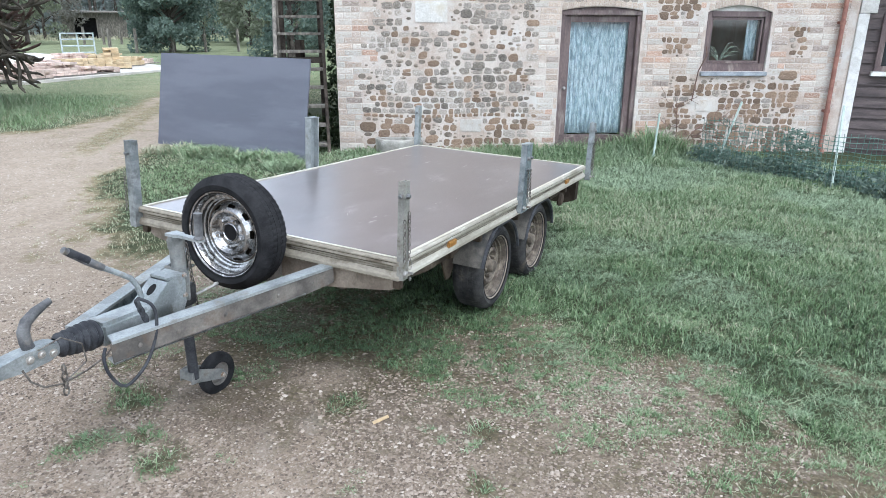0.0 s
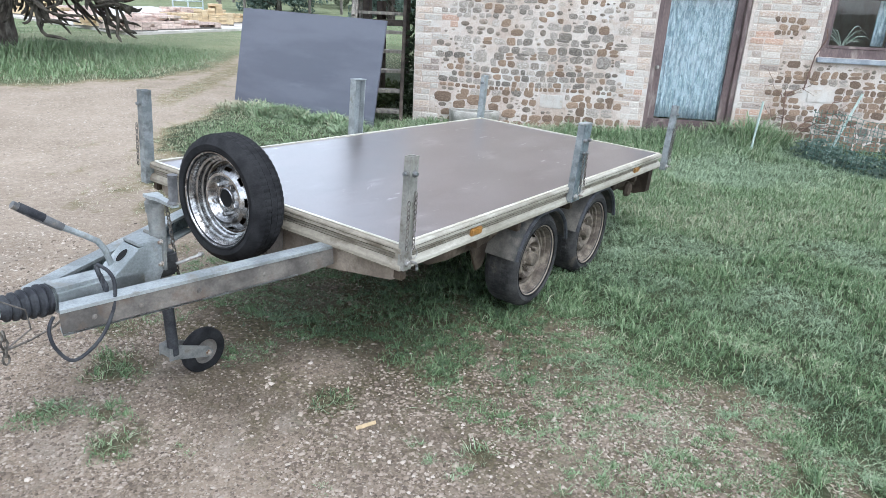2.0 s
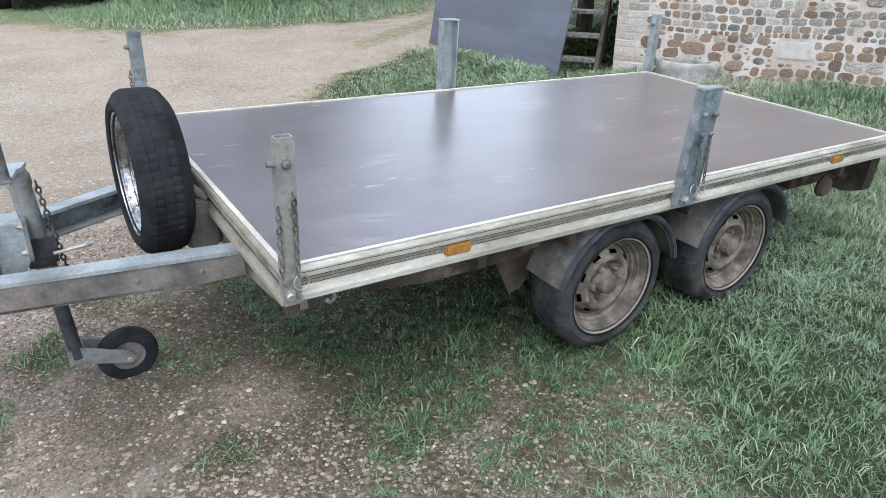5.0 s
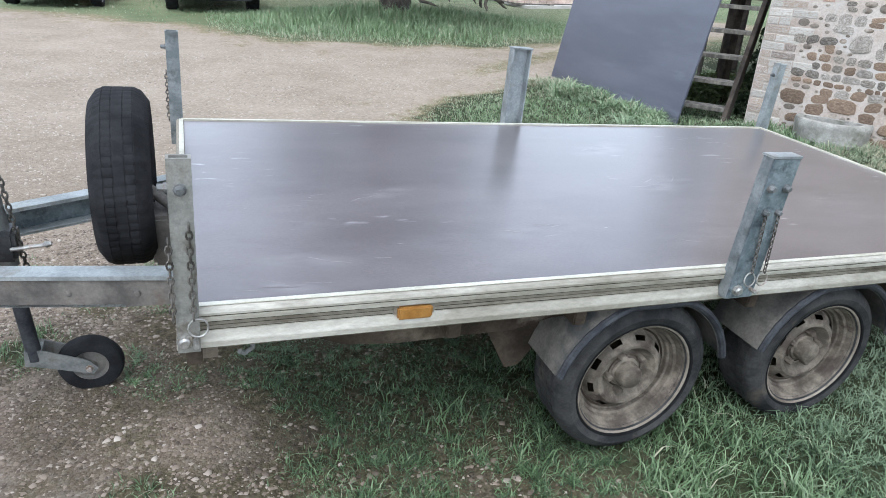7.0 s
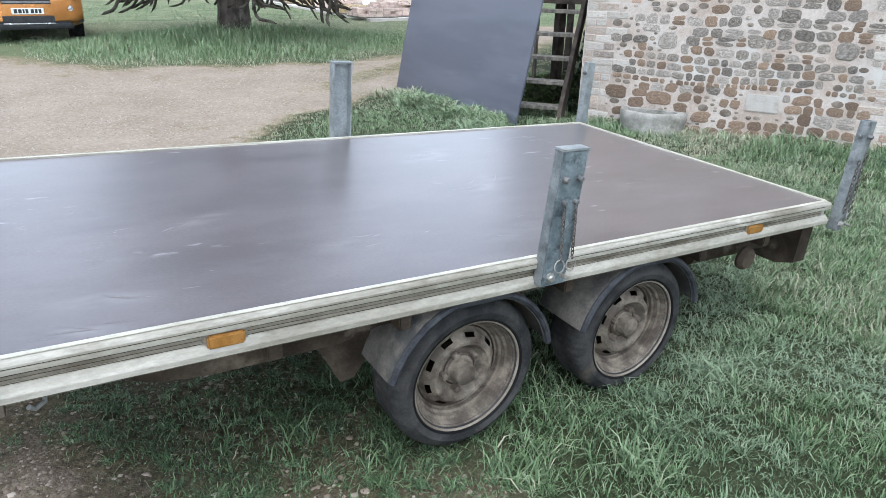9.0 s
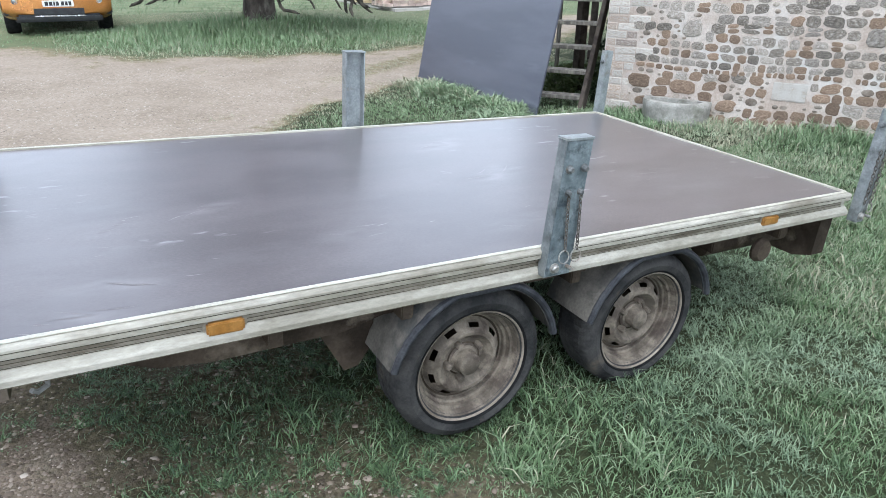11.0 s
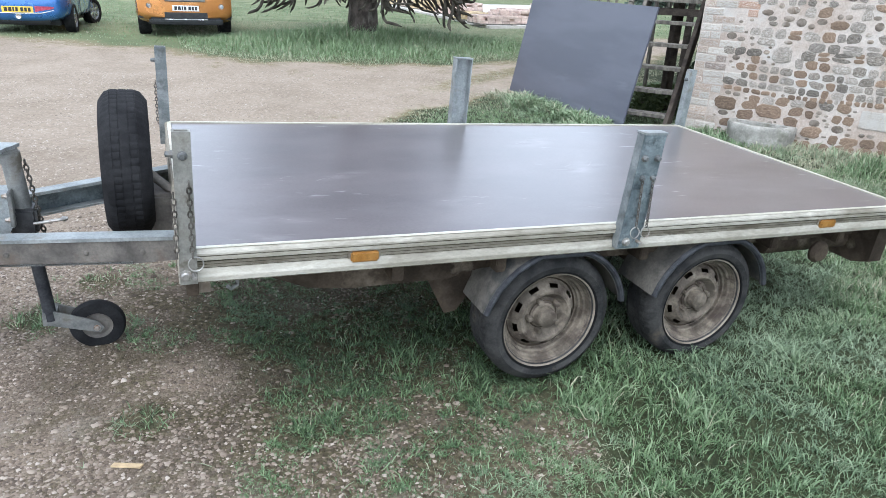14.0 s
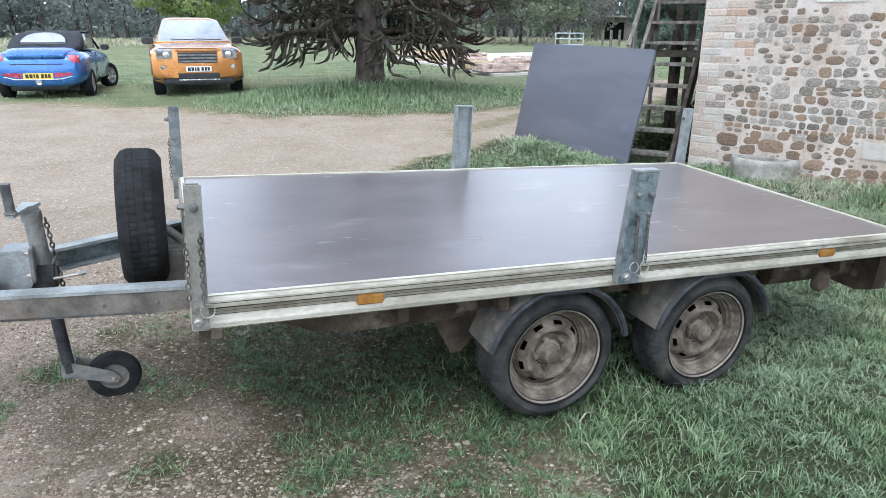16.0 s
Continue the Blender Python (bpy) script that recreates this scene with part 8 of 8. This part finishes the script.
def brick_mesh(name, rs):
    """A worn brick of unit size: x along, y proud of the wall, z up."""
    bm = bmesh.new()
    back = [bm.verts.new((x, -1.0, z)) for x, z in ((-.5, -.5), (.5, -.5), (.5, .5), (-.5, .5))]
    mid = [bm.verts.new((x + rs.uniform(-.02, .02), 0.35, z + rs.uniform(-.06, .06))) for x, z in ((-.5, -.5), (.5, -.5), (.5, .5), (-.5, .5))]
    top = [bm.verts.new((x + rs.uniform(-.02, .02), 1.0, z + rs.uniform(-.06, .06))) for x, z in ((-.465, -.40), (.465, -.40), (.465, .40), (-.465, .40))]
    for a, b in ((back, mid), (mid, top)):
        for k in range(4):
            bm.faces.new((a[k], a[(k + 1) % 4], b[(k + 1) % 4], b[k]))
    bm.faces.new(top)
    bmesh.ops.recalc_face_normals(bm, faces=bm.faces[:])
    me = bpy.data.meshes.new(name)
    bm.to_mesh(me)
    bm.free()
    return me


def stone_mesh(name, rs):
    """A rough rounded fieldstone of unit size."""
    bm = bmesh.new()
    n = 12
    power, lop, at = rs.uniform(0.68, 1.0), rs.uniform(0.0, 0.12), rs.uniform(0, 6)
    rad = []
    for k in range(n):
        a = k * math.tau / n + rs.uniform(-0.1, 0.1)
        c, s = math.cos(a), math.sin(a)
        q = 0.5 / max(abs(c), abs(s)) ** power * rs.uniform(0.90, 1.05) * (1 + lop * math.sin(2 * a + at) - 0.6 * lop * math.sin(3 * a - at))
        rad.append((q * c, q * s))
    rings = []
    for f, y in ((1.0, -1.0), (1.0, 0.15), (0.93, 0.7), (0.66, 1.0)):
        rings.append([bm.verts.new((x * f, y + rs.uniform(-.12, .12) * (y > 0), z * f)) for x, z in rad])
    for a, b in zip(rings, rings[1:]):
        for k in range(n):
            bm.faces.new((a[k], a[(k + 1) % n], b[(k + 1) % n], b[k]))
    bm.faces.new(rings[-1])
    bmesh.ops.recalc_face_normals(bm, faces=bm.faces[:])
    me = bpy.data.meshes.new(name)
    bm.to_mesh(me)
    bm.free()
    me.shade_smooth()
    return me


def lay_wall():
    rs = random.Random(77)
    kinds = {"brick": [brick_mesh("brick", rs) for _ in range(6)], "brick_red": [brick_mesh("brick", rs) for _ in range(3)], "brick_buff": [brick_mesh("brick", rs) for _ in range(5)], "brick_grey": [brick_mesh("brick", rs) for _ in range(4)],
             "stone_brown": [stone_mesh("stone", rs) for _ in range(10)], "stone_grey": [stone_mesh("stone", rs) for _ in range(10)], "stone_pale": [stone_mesh("stone", rs) for _ in range(8)]}
    for k, ms in kinds.items():
        for me in ms:
            me.materials.append(M[k])
    count = {"brick": 0, "stone": 0}
    taken = []

    def lay(kind, s, z, w, h, proud, turn=0.0):
        base = "brick" if kind.startswith("brick") else "stone"
        count[base] += 1
        taken.append((s, z, w * 0.5, h * 0.5))
        ob = new(base, rs.choice(kinds[kind]))
        ob.parent = wall_front
        ob.matrix_basis = FACE @ Matrix.Translation((s, 0, z)) @ pose(0, 0, 0, 0, turn, 0) @ Matrix.Diagonal((w, proud, h, 1))

    course = 0
    z = -0.03
    while z < 2.02:
        h = 0.077
        s = -0.01 if course % 2 == 0 else -0.115
        while s < WALL_END:
            w = 0.225 if rs.random() < 0.75 else 0.108
            a, b = max(s, 0.002), min(s + w, WALL_END - 0.12)
            pieces = [(a, b)] if not blocked(a, b, z, z + h) else [(a + (b - a) * k / 4, a + (b - a) * (k + 1) / 4) for k in range(4)]
            pieces = [p for p in pieces if not blocked(p[0], p[1], z, z + h)]
            if len(pieces) > 1:
                pieces = [(pieces[0][0], pieces[-1][1])] if abs(pieces[-1][1] - pieces[0][0] - len(pieces) * (b - a) / 4) < 0.01 else pieces
            for a, b in pieces:
                if is_brick((a + b) / 2, z + h / 2) and b - a > 0.04 and count["brick"] < 680 and rs.random() < 0.97:
                    sc, zc = (a + b) / 2, z + h / 2
                    ruddy = 0.28 < sc < 0.52 and 1.21 < zc < 1.36 or sc < 0.4 and 1.6 < zc < 1.7 or DOOR[1] < sc < 4.45 and zc < 0.35
                    whitened = sc < 0.5 and zc > 0.5
                    mix = (0.1, 0.05, 0.05, 0.8) if ruddy else (0.14, 0.70, 0.14, 0.02) if whitened else (0.42, 0.34, 0.16, 0.08)
                    lay(rs.choices(("brick", "brick_buff", "brick_grey", "brick_red"), mix)[0], (a + b) / 2, z + h / 2, b - a - 0.011, h - 0.012, rs.uniform(0.001, 0.005), rs.uniform(-1.2, 1.2))
            s += w
        z += h
        course += 1
    # a few large stones, then rows packed round them
    big = ((0.276, 0.51, 0.275, 0.408), (0.706, 0.957, 0.254, 0.384), (0.755, 0.943, 0.793, 0.953), (5.05, 5.27, 0.40, 0.56), (5.96, 6.24, 0.98, 1.10), (1.17, 1.36, 0.12, 0.23), (2.30, 2.47, 0.80, 0.96))
    for s0, s1, z0, z1 in big:
        lay("stone_brown" if z0 < 0.5 or s0 > 4 else "stone_pale", (s0 + s1) / 2, (z0 + z1) / 2, s1 - s0, z1 - z0, 0.012, rs.uniform(-3, 3))
    z = -0.02
    while z < 2.02:
        row = rs.uniform(0.075, 0.125) if z < 0.45 else rs.uniform(0.042, 0.075) if z < 0.72 else rs.uniform(0.055, 0.10)
        s = 0.26 + rs.uniform(0, 0.08)
        wave = rs.uniform(0, 6)
        while s < 6.4:
            w = min(0.19, rs.uniform(0.8, 2.1) * row)
            c, zc = s + w / 2, z + row / 2 + 0.014 * math.sin(3.1 * s + wave)
            cloud = float(fractal(np.array([s * 1.0]), np.array([z * 1.0]), 2.1, 140)[0])
            bare = 0.04 + (0.55 if cloud > 0.53 else 0.14) * min(1, max(0, (z - 0.85) / 0.4)) if s < 3 else 0.05
            free = not is_brick(c, zc) and not is_brick(s + 0.01, zc) and not is_brick(s + w - 0.01, zc) and not blocked(s, s + w, z, z + row)
            free = free and not any(s + w > s0 + 0.012 and s < s1 - 0.012 and zc + row / 2 > z0 + 0.012 and zc - row / 2 < z1 - 0.012 for s0, s1, z0, z1 in big)
            if free and rs.random() > bare:
                pick = rs.random()
                if zc < 0.52 or s > 4:
                    kind = "stone_brown" if pick < 0.86 else "stone_grey" if pick < 0.95 else "stone_pale"
                elif zc < 1.0:
                    kind = "stone_brown" if pick < 0.28 else "stone_grey" if pick < 0.72 else "stone_pale"
                else:
                    kind = "stone_brown" if pick < 0.16 else "stone_grey" if pick < 0.50 else "stone_pale"
                if row > 0.085 and rs.random() < 0.25:
                    for k in (-1, 1):
                        lay(kind, c + rs.uniform(-.01, .01), zc + k * row * 0.25, w - rs.uniform(0.002, 0.02), row * 0.48, rs.uniform(0.002, 0.006), rs.uniform(-7, 7))
                else:
                    lay(kind, c, zc, w * rs.uniform(0.93, 1.06), row * rs.uniform(0.90, 1.10), rs.uniform(0.003, 0.008), rs.uniform(-9, 9))
            s += w + rs.uniform(0.006, 0.014)
        z += row + 0.005
    # small filling stones between the big ones, joined
    bm = bmesh.new()
    put = 0
    for k in range(12000):
        s, z = rs.uniform(0.30, 6.3), rs.uniform(0.0, 2.0)
        if 2.7 < s < 4.2:
            continue
        grade = 1.0 if k < 3000 else 0.66 if k < 7500 else 0.40
        w, h = grade * rs.uniform(0.08, 0.13), grade * rs.uniform(0.055, 0.085)
        if put > 900 or is_brick(s, z) or is_brick(s - w * 0.5, z) or is_brick(s + w * 0.5, z) or blocked(s - w, s + w, z - h, z + h):
            continue
        if float(fractal(np.array([s]), np.array([z]), 2.1, 140)[0]) > 0.53 and z > 0.95 and s < 3 and k % 5:
            continue
        if any(abs(s - a) < c + w * 0.47 and abs(z - b) < d + h * 0.47 for a, b, c, d in taken):
            continue
        taken.append((s, z, w * 0.5, h * 0.5))
        put += 1
        n, o = 9, rs.uniform(0, 6)
        m = FACE @ Matrix.Translation((s, 0, z))
        rings = []
        for f, y in ((1.0, -0.01), (0.96, 0.002), (0.7, rs.uniform(0.003, 0.007))):
            rings.append([bm.verts.new(m @ Vector((0.5 * w * f * math.cos(o + k * math.tau / n), y, 0.5 * h * f * math.sin(o + k * math.tau / n)))) for k in range(n)])
        for a, b in zip(rings, rings[1:]):
            for k in range(n):
                bm.faces.new((a[k], a[(k + 1) % n], b[(k + 1) % n], b[k]))
        bm.faces.new(rings[-1])
    small = part("small_stones", bm, M["stone_small"], wall_front, "small filling stones", True)
    tagged(small, kind="stuff")
    # dressed pale blocks
    for s0, s1, z0, z1 in ((1.045, 1.465, 1.70, 1.965), (1.65, 1.94, 0.28, 0.45), (4.87, 5.15, 0.56, 0.71)):
        part("dressed_block", face_box(s0, s1, -0.05, 0.010, z0, z1, 0.008), M["limewash" if z0 > 1 else "brick_buff"], wall_front, "pale dressed stone block")
    # ring of bricks over the openings
    for s0, s1, z, rise in ((DOOR[0], DOOR[1], DOOR[3], 0.05), (WINDOW[0], WINDOW[1], WINDOW[3], 0.085)):
        n = round((s1 - s0) / 0.078)
        for k in range(n):
            u = (k + 0.5) / n
            zz = z + rise * (1 - (2 * u - 1) ** 2) + 0.045
            lay("brick", s0 + (s1 - s0) * u, zz, 0.066, 0.085, 0.006, -(2 * u - 1) * 14)


lay_wall()
